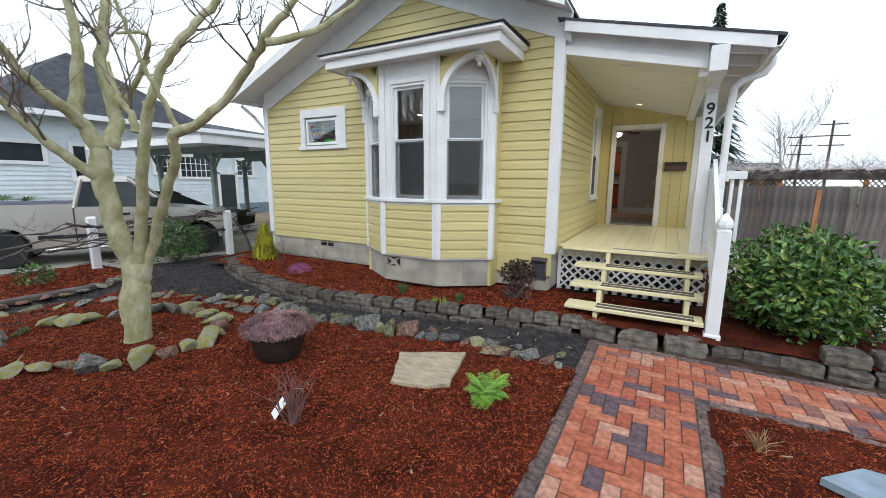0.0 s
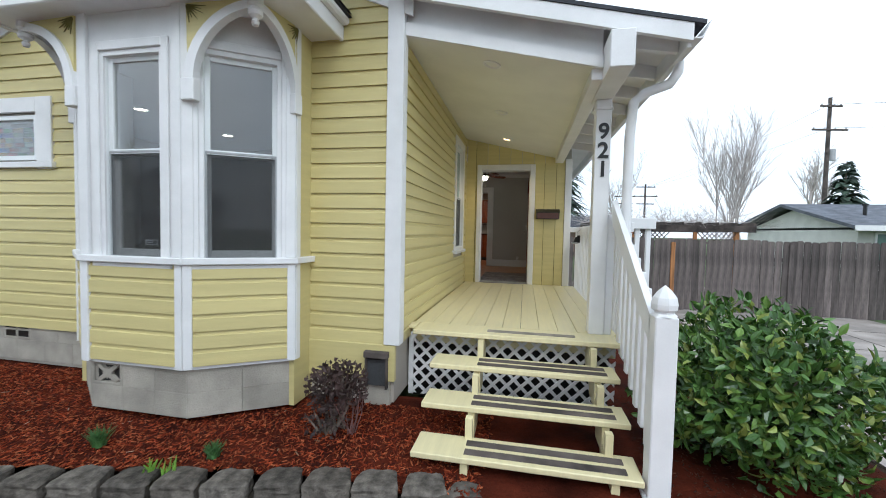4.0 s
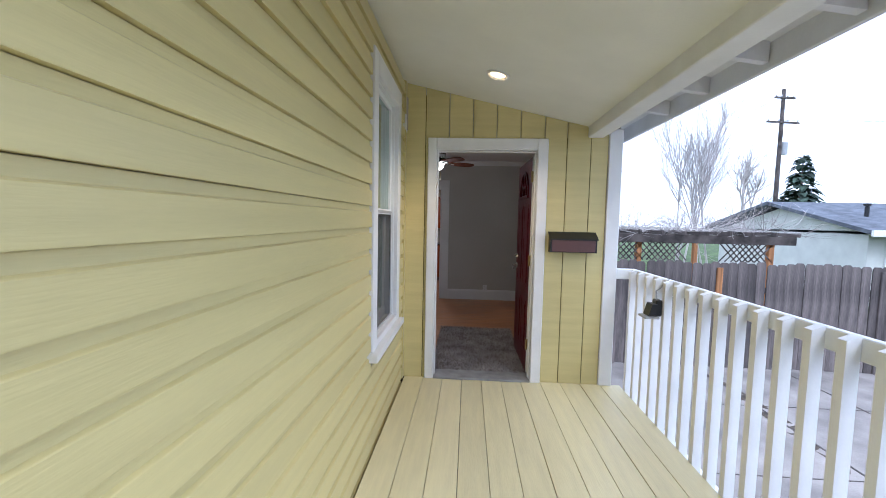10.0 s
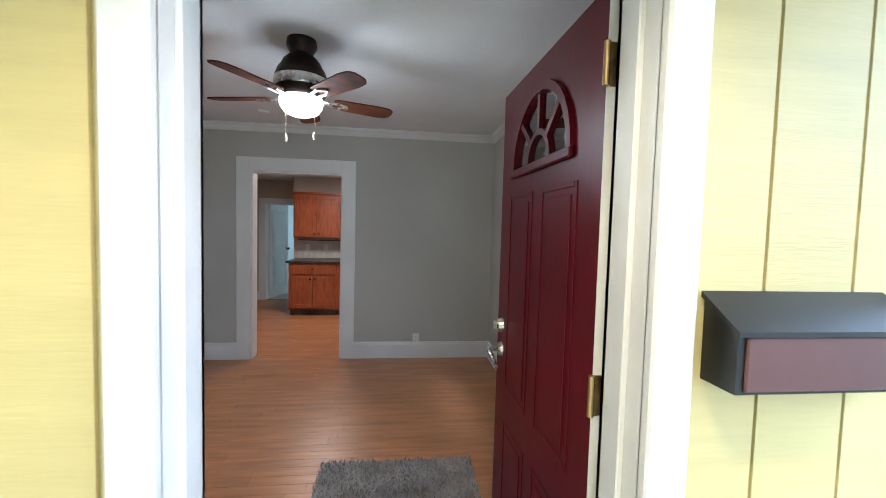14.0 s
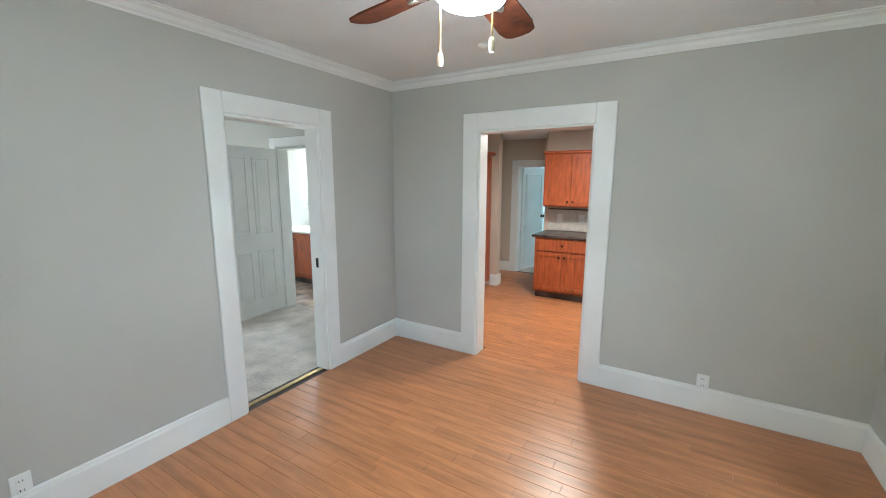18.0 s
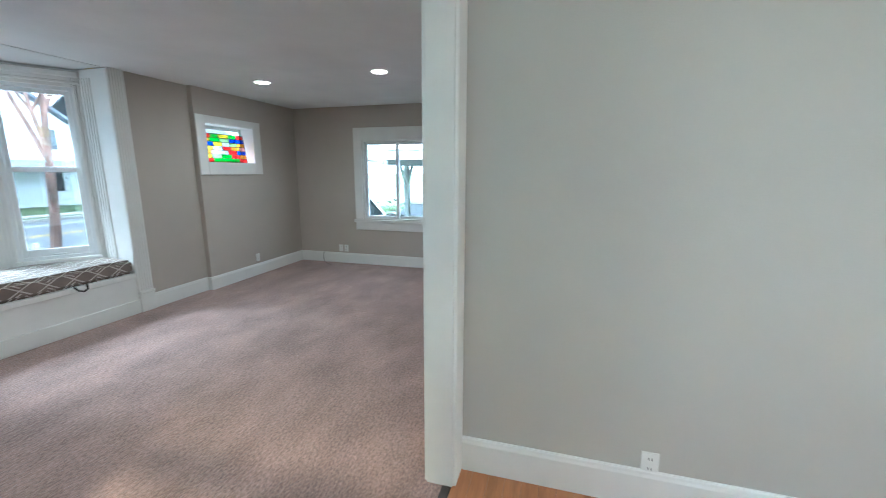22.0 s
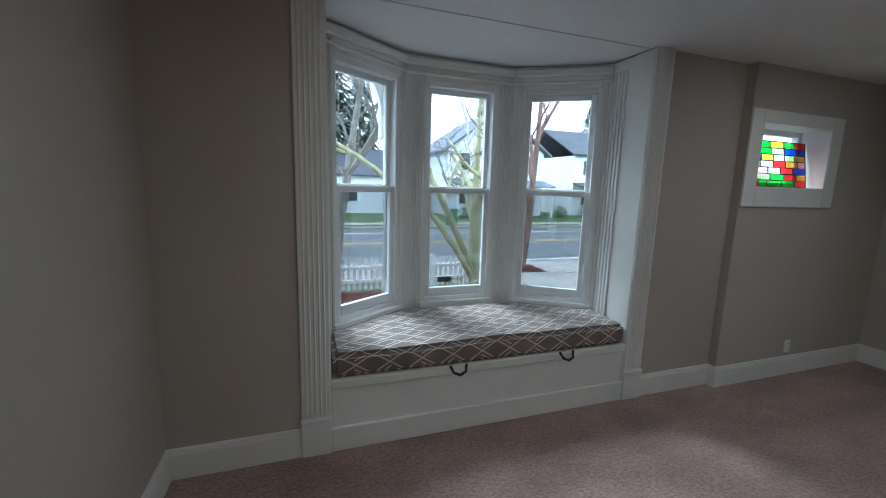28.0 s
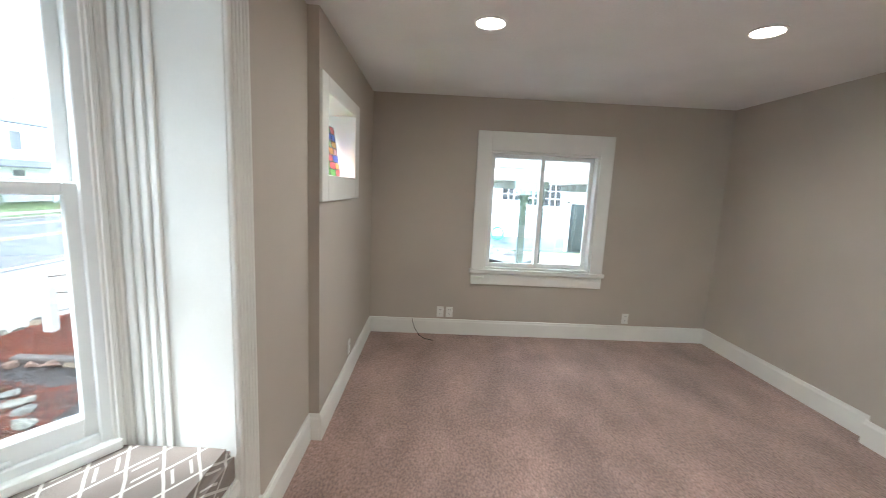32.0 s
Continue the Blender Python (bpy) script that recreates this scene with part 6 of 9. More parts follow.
def crown(name, axis, face, out, a0, a1, z=CEILING):
    prof = [(0.72 * p, 0.72 * q) for p, q in ((0, 0), (0, -0.105), (0.012, -0.105), (0.016, -0.09), (0.03, -0.075), (0.045, -0.045), (0.075, -0.028), (0.08, -0.014), (0.092, -0.012), (0.092, 0))]
    s = Shape()
    vs = []
    for a in (a0, a1):
        vs += [(face + out * p, a, z + q) if axis == "x" else (a, face + out * p, z + q) for p, q in prof]
    n = len(prof)
    s.add(vs, [tuple(range(n)), tuple(range(n, 2 * n))[::-1]] + [(i, i + n, (i + 1) % n + n, (i + 1) % n) for i in range(n)])
    return solid(name, s, TRIM, "white crown moulding", "crown moulding", kind="structure")


crown("trim_crown_n", "y", 7.81, -1, -1.80, 1.78)
crown("trim_crown_w", "x", -1.80, 1, 4.11, 7.81)
crown("trim_crown_e", "x", 1.78, -1, 4.11, 7.81)
crown("trim_crown_s", "y", 4.10, 1, -1.80, 0.04)
outlet("y", 7.81, -1, 0.93, 1.02)
outlet("x", -1.80, 1, 5.0, 1.02)
outlet("x", 1.78, -1, 6.62, 1.98, "light_switch", "white toggle light switch")
vent = solid("ceiling_sensor", Shape().lathe([(0.05, 0), (0.048, -0.015), (0.03, -0.025), (0.0, -0.027)], -0.55, 7.25, CEILING, 20), PLASTIC, "small round white ceiling sensor", "smoke detector", smooth=True)

# east window
ew = thing("window_east", "white double-hung dining room window", "window", kind="structure")
ya, yb, za, zb = EASTWIN
s = Shape()
s.cbox(1.758, ya - 0.13, za - 0.05, 1.78, ya, zb + 0.13, 0.004).cbox(1.758, yb, za - 0.05, 1.78, yb + 0.13, zb + 0.13, 0.004).cbox(1.758, ya, zb, 1.78, yb, zb + 0.13, 0.004)
part("casing", s, TRIM, ew)
part("stool", Shape().cbox(1.70, ya - 0.15, za - 0.05, 1.80, yb + 0.15, za - 0.012, 0.005).cbox(1.762, ya - 0.12, za - 0.14, 1.78, yb + 0.12, za - 0.05, 0.004), TRIM, ew)
double_hung("window_east_sashes", "white vinyl double-hung sashes", yb - ya, za, zb, 2.2, Matrix.Translation((1.9, ya, 0)) @ Matrix.Rotation(radians(90), 4, "Z") @ Matrix.Translation((0, 0.02, 0)), screen=False)

# floor planks of dining room and kitchen, along x
fr = random.Random(7)
PLANK_W = 0.083
count = 0
rest = Shape()
for yk in range(int((11.34 - 4.10) / PLANK_W)):
    y0 = 4.104 + yk * PLANK_W
    in_dining = y0 < 7.80
    xa_, xb_ = (-1.80, 1.78) if in_dining else (-2.3, 1.78)
    if 7.80 <= y0 < 7.96:
        xa_, xb_ = KOP[0] + 0.016, KOP[1] - 0.016
    x = xa_
    first = True
    while x < xb_ - 0.01:
        L = fr.uniform(0.5, 1.25) if not first else fr.uniform(0.2, 1.1)
        first = False
        xe = min(x + L, xb_)
        if in_dining and count < 300:
            part("floor_board", Shape().cbox(x + 0.0006, y0 + 0.0006, FLOOR - 0.012, xe - 0.0006, y0 + PLANK_W - 0.0006, FLOOR, 0.0012), WOODFLOOR, floor_dining)
            count += 1
        else:
            rest.cbox(x + 0.0006, y0 + 0.0006, FLOOR - 0.012, xe - 0.0006, y0 + PLANK_W - 0.0006, FLOOR, 0.0012)
        x = xe
WOODFLOOR2 = material("orange_oak_floor_far", (0.47, 0.195, 0.072), 0.42, 0.16, 5.0, 0.06, 60, random_island=0.12, stretch=(1, 9, 9), fine=0.12, fine_scale=20)
part("floor_boards", rest, WOODFLOOR2, floor_kitchen, kind="stuff")

# shag rug inside the front door
rug = thing("door_mat", "grey shaggy doormat rug on the hardwood floor", "rug")
RUG = material("grey_shag", (0.34, 0.31, 0.30), 1.0, 0.2, 5, 1.0, 120, random_island=0.35, sheen=0.3)
part("rug_base", Shape().cbox(0.27, 4.20, FLOOR, 1.19, 5.78, FLOOR + 0.012, 0.004), RUG, rug)
s = Shape()
rr = random.Random(3)
for i in range(9000):
    x, y = rr.uniform(0.265, 1.195), rr.uniform(4.2, 5.785)
    a, h = rr.uniform(0, 6.28), rr.uniform(0.014, 0.03)
    dx, dy = math.cos(a) * 0.006, math.sin(a) * 0.006
    tx, ty = x + rr.uniform(-0.016, 0.016), y + rr.uniform(-0.016, 0.016)
    s.add([(x - dx, y - dy, FLOOR + 0.008), (x + dx, y + dy, FLOOR + 0.008), (tx, ty, FLOOR + 0.008 + h)], [(0, 1, 2)])
me = bpy.data.meshes.new("pile")
me.from_pydata(s.v, [], s.f)
part("rug_fibre", me, RUG, rug, kind="stuff")

# ceiling fan
CREAMKNOB = material('cream_plastic', (0.7, 0.6, 0.42), 0.4)
FX, FY = 0.14, 5.72
fan = thing("ceiling_fan", "brown five-bladed ceiling fan with a lit frosted bowl", "ceiling fan")
FANWOOD = material("walnut_fan_blade", (0.105, 0.032, 0.014), 0.7, 0.25, 4, 0.05, 40, stretch=(3, 3, 1), spec=0.15)
part("canopy", Shape().lathe([(0.0, 0.10), (0.08, 0.10), (0.085, 0.06), (0.06, 0.02), (0.10, -0.02), (0.115, -0.05), (0.13, -0.07), (0.145, -0.11), (0.145, -0.19), (0.12, -0.225), (0.07, -0.24), (0.0, -0.245)], FX, FY, CEILING - 0.10, 28), IRON, fan, "dark bronze motor housing", smooth=True)
part("motor_band", Shape().lathe([(0.147, -0.12), (0.151, -0.13), (0.151, -0.165), (0.147, -0.175)], FX, FY, CEILING - 0.10, 28), NICKEL, fan, "pewter band", smooth=True)
part("light_fitter", Shape().lathe([(0.06, -0.235), (0.07, -0.24), (0.07, -0.255), (0.08, -0.262), (0.08, -0.27)], FX, FY, CEILING - 0.055, 24), NICKEL, fan, "pewter light fitter", smooth=True)
bowl = part("bowl", Shape().lathe([(0.0, -0.375), (0.045, -0.37), (0.09, -0.352), (0.113, -0.322), (0.12, -0.29), (0.117, -0.27), (0.08, -0.262)], FX, FY, CEILING - 0.055, 28), glow_material("fan_bowl_glow", (1.0, 0.87, 0.66), 7.0), fan, "glowing frosted glass bowl", smooth=True)
for k in range(5):
    a = radians(24 + 72 * k)
    m = Matrix.Translation((FX, FY, CEILING - 0.325)) @ Matrix.Rotation(a, 4, "Z") @ Matrix.Rotation(radians(-11), 4, "X")
    poly = [(0.18, -0.05), (0.22, -0.058), (0.46, -0.068), (0.525, -0.06), (0.55, -0.036), (0.555, 0.0), (0.55, 0.036), (0.525, 0.06), (0.46, 0.068), (0.22, 0.058), (0.18, 0.05)]
    bl = part("blade", Shape().prism(poly, "z", -0.004, 0.004, m), FANWOOD, fan, "walnut fan blade")
    ir = Shape().tube([m @ Vector((0.10, 0.0, 0.0)), m @ Vector((0.15, 0.02, -0.012)), m @ Vector((0.21, 0.028, -0.008)), m @ Vector((0.27, 0.0, -0.008))], 0.008, 6)
    ir.tube([m @ Vector((0.10, 0.0, 0.0)), m @ Vector((0.15, -0.02, -0.012)), m @ Vector((0.21, -0.028, -0.008)), m @ Vector((0.27, 0.0, -0.008))], 0.008, 6)
    part("blade_iron", ir, NICKEL, bl, "pewter scrolled blade iron")
for dx, dy, L in ((-0.07, -0.06, 0.085), (0.08, -0.03, 0.06)):
    part("pull_chain", Shape().cyl((FX + dx, FY + dy, CEILING - 0.36), (FX + dx, FY + dy, CEILING - 0.46 - L), 0.0026, n=6), BRASS, fan)
    part("pull_knob", Shape().lathe([(0.0, -0.04), (0.007, -0.038), (0.009, -0.025), (0.008, -0.008), (0.004, 0.0)], FX + dx, FY + dy, CEILING - 0.46 - L, 10), CREAMKNOB, fan, "cream pull knob")
lamp = new("fan_lamp", bpy.data.lights.new("fan_lamp", "POINT"))
lamp.data.energy, lamp.data.color, lamp.data.shadow_soft_size = 2.1, (1.0, 0.93, 0.82), 0.14
lamp.location = (FX, FY, CEILING - 0.56)

# ---- kitchen ----
def shaker_front(parent, name, x0, x1, z0, z1, yf, knob=None, mat=None, axis="y"):
    """A framed cabinet front facing -y at y = yf."""
    b = 0.055
    s = Shape()
    for q in ((x0, z0, x0 + b, z1), (x1 - b, z0, x1, z1), (x0 + b, z0, x1 - b, z0 + b), (x0 + b, z1 - b, x1 - b, z1)):
        s.cbox(q[0], yf - 0.02, q[1], q[2], yf, q[3], 0.003)
    s.box(x0 + b - 0.004, yf - 0.011, z0 + b - 0.004, x1 - b + 0.004, yf, z1 - b + 0.004)
    d = part(name, s, mat or CHERRY, parent)
    if knob:
        part("knob", Shape().lathe([(0.006, 0.0), (0.006, 0.012), (0.014, 0.018), (0.015, 0.024), (0.008, 0.03), (0.0, 0.031)], 0, 0, 0, 12, Matrix.Translation((knob[0], yf - 0.02, knob[1])) @ Matrix.Rotation(radians(90), 4, "X")), IRON, d, "dark bronze knob", smooth=True)
    return d


for i in range(3):
    x0 = -1.03 + i * 0.77
    x1 = x0 + 0.765
    c = thing("base_cabinet", "cherry wood base cabinet with a drawer above two doors", "cabinet", group="kitchen base cabinets")
    part("carcass", Shape().box(x0, 9.955, FLOOR + 0.10, x1, 10.555, 1.655), CHERRY, c)
    part("toe_kick", Shape().box(x0 + 0.01, 10.02, FLOOR, x1, 10.5, FLOOR + 0.10), OLDWOOD, c, "dark toe kick")
    dr = part("drawer", Shape().cbox(x0 + 0.03, 9.935, 1.48, x1 - 0.03, 9.955, 1.635, 0.003), CHERRY, c)
    part("knob", Shape().lathe([(0.006, 0.0), (0.006, 0.012), (0.014, 0.018), (0.015, 0.024), (0.0, 0.03)], 0, 0, 0, 12, Matrix.Translation(((x0 + x1) / 2, 9.935, 1.56)) @ Matrix.Rotation(radians(90), 4, "X")), IRON, dr, "dark bronze knob", smooth=True)
    mid = (x0 + x1) / 2
    shaker_front(c, "door", x0 + 0.03, mid - 0.003, FLOOR + 0.13, 1.455, 9.955, (mid - 0.035, 1.40))
    shaker_front(c, "door", mid + 0.003, x1 - 0.03, FLOOR + 0.13, 1.455, 9.955, (mid + 0.035, 1.40))
    u = thing("wall_cabinet", "cherry wood wall cabinet with two doors", "cabinet", group="kitchen wall cabinets")
    part("carcass", Shape().box(x0, 10.24, 2.06, x1, 10.555, 2.78), CHERRY, u)
    shaker_front(u, "door", x0 + 0.02, mid - 0.003, 2.075, 2.765, 10.24, (mid - 0.035, 2.13))
    shaker_front(u, "door", mid + 0.003, x1 - 0.02, 2.075, 2.765, 10.24, (mid + 0.035, 2.13))
    part("crown", Shape().cbox(x0 - 0.02, 10.20, 2.78, x1, 10.555, 2.82, 0.012), CHERRY, u)
COUNTER = material("dark_brown_countertop", (0.055, 0.038, 0.03), 0.3, 0.3, 20, 0.05, 80, fine=0.3)
worktop = solid("worktop", Shape().cbox(-1.07, 9.915, 1.655, 1.32, 10.555, 1.69, 0.008), COUNTER, "dark brown kitchen worktop", "worktop")
TILEW = material("cream_backsplash_tile", (0.60, 0.56, 0.50), 0.35, 0.06, 8)
splash = thing("backsplash", "pale square tile backsplash", "backsplash", kind="structure")
for i in range(23):
    for j in range(3):
        part("tile", Shape().cbox(-1.03 + i * 0.102, 10.547, 1.695 + j * 0.102, -1.03 + i * 0.102 + 0.098, 10.556, 1.695 + j * 0.102 + 0.098, 0.002), TILEW, splash)
part("tile_trim", Shape().cbox(-1.03, 10.542, 2.0, 1.32, 10.556, 2.014, 0.002), OLDWOOD, splash, "dark pencil tile line")
outlet("y", 10.545, -1, -0.86, 1.88, "light_switch", "white double switch plate above the worktop")
outlet("y", 10.545, -1, -0.55, 1.88)
pantry = thing("tall_cabinet", "tall cherry wood pantry cabinet", "cabinet")
part("carcass", Shape().box(-2.28, 9.05, FLOOR + 0.08, -1.82, 10.18, 2.78), CHERRY, pantry)
part("toe_kick", Shape().box(-2.28, 9.1, FLOOR, -1.87, 10.15, FLOOR + 0.08), OLDWOOD, pantry)
for z0, z1 in ((FLOOR + 0.10, 2.02), (2.04, 2.76)):
    part("door", Shape().cbox(-1.82, 9.64, z0, -1.80, 10.16, z1, 0.003).cbox(-1.80, 9.70, z0 + 0.06, -1.797, 10.10, z1 - 0.06, 0.002), CHERRY, pantry)
    part("door", Shape().cbox(-1.82, 9.08, z0, -1.80, 9.62, z1, 0.003).cbox(-1.80, 9.14, z0 + 0.06, -1.797, 9.56, z1 - 0.06, 0.002), CHERRY, pantry)
part("crown", Shape().cbox(-2.28, 9.0, 2.78, -1.76, 10.22, 2.83, 0.015), CHERRY, pantry)
stub = solid("wall_kitchen_stub", wall_shape("y", 10.24, 10.36, -2.3, -1.72, FLOOR, CEILING), KITCHEN, "short beige wall beside the pantry", "wall", kind="structure")
baseboard("baseboard_kitchen", "y", 10.24, -1, -1.82, -1.72)
baseboard("baseboard_kitchen", "x", -1.72, 1, 10.22, 10.38)
baseboard("baseboard_passage", "y", 11.34, -1, -2.3, BACKDOOR[0] - 0.12)
kl = new("kitchen_lamp", bpy.data.lights.new("kitchen_lamp", "AREA"))
kl.data.shape, kl.data.size, kl.data.energy, kl.data.color = "DISK", 0.3, 4.6, (1.0, 0.76, 0.54)
kl.location = (-0.3, 9.0, CEILING - 0.30)
kf = thing("kitchen_ceiling_light", "round frosted kitchen ceiling light, switched on", "ceiling light")
part("base", Shape().lathe([(0.16, 0.0), (0.16, -0.02), (0.14, -0.03)], -0.3, 9.0, CEILING - 0.22, 24), NICKEL, kf, smooth=True)
part("diffuser", Shape().lathe([(0.14, -0.02), (0.13, -0.045), (0.08, -0.055), (0.0, -0.058)], -0.3, 9.0, CEILING - 0.22, 24), CANGLOW, kf, smooth=True)


def panel_door(name, label, w, h, m, mat, knob_mat, panels):
    ob = thing(name, label, "door", kind="structure")
    t = 0.036
    leaf_ = part("leaf", Shape().cbox(0, -t / 2, 0, w, t / 2, h, 0.003, m), mat, ob)
    s = Shape()
    for sgn in (1, -1):
        yb_ = sgn * t / 2
        for (a, b, c, e) in panels:
            for q in ((a, b, a + 0.022, e), (c - 0.022, b, c, e), (a + 0.022, b, c - 0.022, b + 0.022), (a + 0.022, e - 0.022, c - 0.022, e)):
                s.cbox(q[0], min(yb_, yb_ + sgn * 0.009), q[1], q[2], max(yb_, yb_ + sgn * 0.009), q[3], 0.003, m)
            s.cbox(a + 0.05, min(yb_, yb_ + sgn * 0.006), b + 0.05, c - 0.05, max(yb_, yb_ + sgn * 0.006), e - 0.05, 0.004, m)
    part("panel_moulding", s, mat, leaf_)
    for sgn in (1, -1):
        c0 = m @ Vector((w - 0.06, sgn * t / 2, 0.95))
        d = (m.to_3x3() @ Vector((0, sgn, 0))).normalized()
        kn = Shape().cyl(c0, c0 + d * 0.008, 0.03, 0.028, 16).cyl(c0 + d * 0.008, c0 + d * 0.035, 0.011, 0.011, 10).cyl(c0 + d * 0.035, c0 + d * 0.05, 0.016, 0.028, 16).cyl(c0 + d * 0.05, c0 + d * 0.065, 0.028, 0.018, 16)
        part("knob", kn, knob_mat, leaf_, "dark bronze door knob", smooth=True)
    return ob


four = [(0.10, 0.98, 0.34, 1.86), (0.41, 0.98, 0.65, 1.86), (0.10, 0.20, 0.34, 0.78), (0.41, 0.20, 0.65, 0.78)]
panel_door("door_2", "white four-panel bathroom door standing open with a dark knob", 0.75, 1.97, Matrix.Translation((-3.60, 7.79, FLOOR + 0.012)) @ Matrix.Rotation(radians(-86), 4, "Z"), TRIM, IRON, four)
panel_door("door_3", "white back room door standing open with a dark knob", 0.66, 1.84, Matrix.Translation((-1.80, 11.47, FLOOR + 0.012)) @ Matrix.Rotation(radians(74), 4, "Z"), TRIM, IRON, [(0.08, 0.2, 0.58, 0.8), (0.08, 0.95, 0.58, 1.72)])
baseboard("baseboard_back_room", "y", 14.0, -1, -3.2, -0.5)

# ---- bathroom ----
van = thing("bathroom_vanity", "cherry wood vanity with drawers and a white top", "vanity")
VX, VY = -4.92, 8.74
part("carcass", Shape().box(VX, VY, FLOOR + 0.09, VX + 0.95, VY + 0.55, 1.60), CHERRY, van)
part("toe_kick", Shape().box(VX + 0.01, VY + 0.05, FLOOR, VX + 0.95, VY + 0.5, FLOOR + 0.09), OLDWOOD, van)
for j, (z0, z1) in enumerate(((1.42, 1.58), (1.20, 1.40), (0.92, 1.18))):
    d = part("drawer", Shape().cbox(VX + 0.02, VY - 0.02, z0, VX + 0.36, VY, z1, 0.003), CHERRY, van)
    part("pull", Shape().tube([(VX + 0.13, VY - 0.02, (z0 + z1) / 2), (VX + 0.14, VY - 0.045, (z0 + z1) / 2), (VX + 0.24, VY - 0.045, (z0 + z1) / 2), (VX + 0.25, VY - 0.02, (z0 + z1) / 2)], 0.005, 6), IRON, d, "dark bar pull")
shaker_front(van, "door", VX + 0.38, VX + 0.93, 0.92, 1.58, VY, (VX + 0.43, 1.5))
part("top", Shape().cbox(VX - 0.02, VY - 0.03, 1.60, VX + 0.97, VY + 0.56, 1.635, 0.008), TRIM, van, "white vanity top")
PORCELAIN = material("white_porcelain", (0.78, 0.78, 0.76), 0.15, 0.02, 4)
toi = thing("toilet", "white porcelain toilet beside the vanity", "toilet")
part("tank", Shape().cbox(-5.52, 9.22, FLOOR + 0.38, -5.06, 9.42, FLOOR + 0.76, 0.03), PORCELAIN, toi)
part("tank_lid", Shape().cbox(-5.54, 9.20, FLOOR + 0.76, -5.04, 9.43, FLOOR + 0.795, 0.012), PORCELAIN, toi)
part("bowl", Shape().lathe([(0.11, 0.0), (0.12, 0.03), (0.10, 0.12), (0.13, 0.25), (0.18, 0.34), (0.19, 0.38), (0.16, 0.385)], 0, 0, 0, 24, Matrix.Translation((-5.29, 8.95, FLOOR)) @ Matrix.Diagonal((1, 1.25, 1, 1))), PORCELAIN, toi, smooth=True)
part("seat", Shape().lathe([(0.10, 0.385), (0.195, 0.385), (0.195, 0.405), (0.10, 0.405)], 0, 0, 0, 24, Matrix.Translation((-5.29, 8.95, FLOOR)) @ Matrix.Diagonal((1, 1.25, 1, 1))), PORCELAIN, toi, smooth=True)
MIRROR = material("mirror", (0.9, 0.9, 0.9), 0.02, 0.0, 4, metal=1.0, rough_vary=0)
mir = thing("bathroom_mirror", "frameless bathroom mirror above the vanity", "mirror")
part("mirror_glass", Shape().box(VX + 0.2, 9.437, 1.85, VX + 0.85, 9.447, 2.6), MIRROR, mir)
bl = thing("vanity_light", "bathroom wall light with glowing glass shades", "wall light")
part("bar", Shape().cbox(VX + 0.15, 9.40, 2.70, VX + 0.85, 9.447, 2.76, 0.01), NICKEL, bl)
for i in range(3):
    part("shade", Shape().lathe([(0.035, 0.0), (0.055, -0.06), (0.06, -0.12), (0.0, -0.12)], VX + 0.25 + i * 0.25, 9.33, 2.74, 16), CANGLOW, bl, "glowing glass shade", smooth=True)
    lp = new("vanity_lamp", bpy.data.lights.new("vanity_lamp", "POINT"))
    lp.data.energy, lp.data.color, lp.data.shadow_soft_size = 1.0, (1.0, 0.86, 0.68), 0.06
    lp.location = (VX + 0.25 + i * 0.25, 9.26, 2.56)
outlet("y", 9.45, -1, VX - 0.12, 2.0, "light_switch", "white switch plate in the bathroom")
baseboard("baseboard_bath", "y", 9.45, -1, -5.9, VX)
baseboard("baseboard_bedroom", "y", 7.81, -1, -5.9, -3.72)
# added warm fill lamp in the unseen west wall opening, to brighten the bedroom
bwl = new("bedroom_window_light", bpy.data.lights.new("bedroom_window_light", "AREA"))
bwl.data.shape, bwl.data.size, bwl.data.size_y, bwl.data.energy, bwl.data.color = "RECTANGLE", 1.2, 1.1, 5.5, (1.0, 0.86, 0.70)
bwl.matrix_basis = look((-6.0, 5.9, 2.18), (-4.0, 5.9, 2.0))

# Added fill lamp in an unseen wall hole, to brighten the back room
brl = new("back_room_window_light", bpy.data.lights.new("back_room_window_light", "AREA"))
brl.data.shape, brl.data.size, brl.data.size_y, brl.data.energy, brl.data.color = "RECTANGLE", 1.2, 1.2, 5.0, (0.95, 1.0, 0.95)
brl.matrix_basis = look((-3.25, 12.75, 2.17), (-1.0, 12.75, 1.9))

# ---- front garden ----
rng = random.Random(11)


def uv(a, b):
    return rng.uniform(a, b)


def rough_mesh(name, seed, sx, sy, sz, mat, points=15):
    """A broken stone of about the given half sizes: the hull of a few random corners, flat below."""
    r = random.Random(seed)
    bm = bmesh.new()
    for _ in range(points):
        d = Vector((r.gauss(0, 1), r.gauss(0, 1), r.gauss(0, 1))).normalized()
        k = 1 / max(abs(d.x), abs(d.y), abs(d.z))
        d = d * (0.45 + 0.5 * k) * r.uniform(0.78, 1.02)
        bm.verts.new((d.x * sx, d.y * sy, max(-0.35, d.z) * sz))
    hull = bmesh.ops.convex_hull(bm, input=bm.verts[:])
    bmesh.ops.delete(bm, geom=list({v for v in hull["geom_interior"] if isinstance(v, bmesh.types.BMVert)}), context="VERTS")
    bmesh.ops.bevel(bm, geom=bm.edges[:], offset=0.05, segments=1, affect="EDGES")
    bmesh.ops.triangulate(bm, faces=bm.faces[:])
    bmesh.ops.subdivide_edges(bm, edges=[e for e in bm.edges if e.calc_length() > 0.3], cuts=1)
    for v in bm.verts:
        v.co += 0.045 * noise.noise_vector(v.co * 3.5 + Vector((seed * 3.7, 0, 0)))
    me = bpy.data.meshes.new(name)
    bm.to_mesh(me)
    bm.free()
    me.materials.append(mat)
    return me


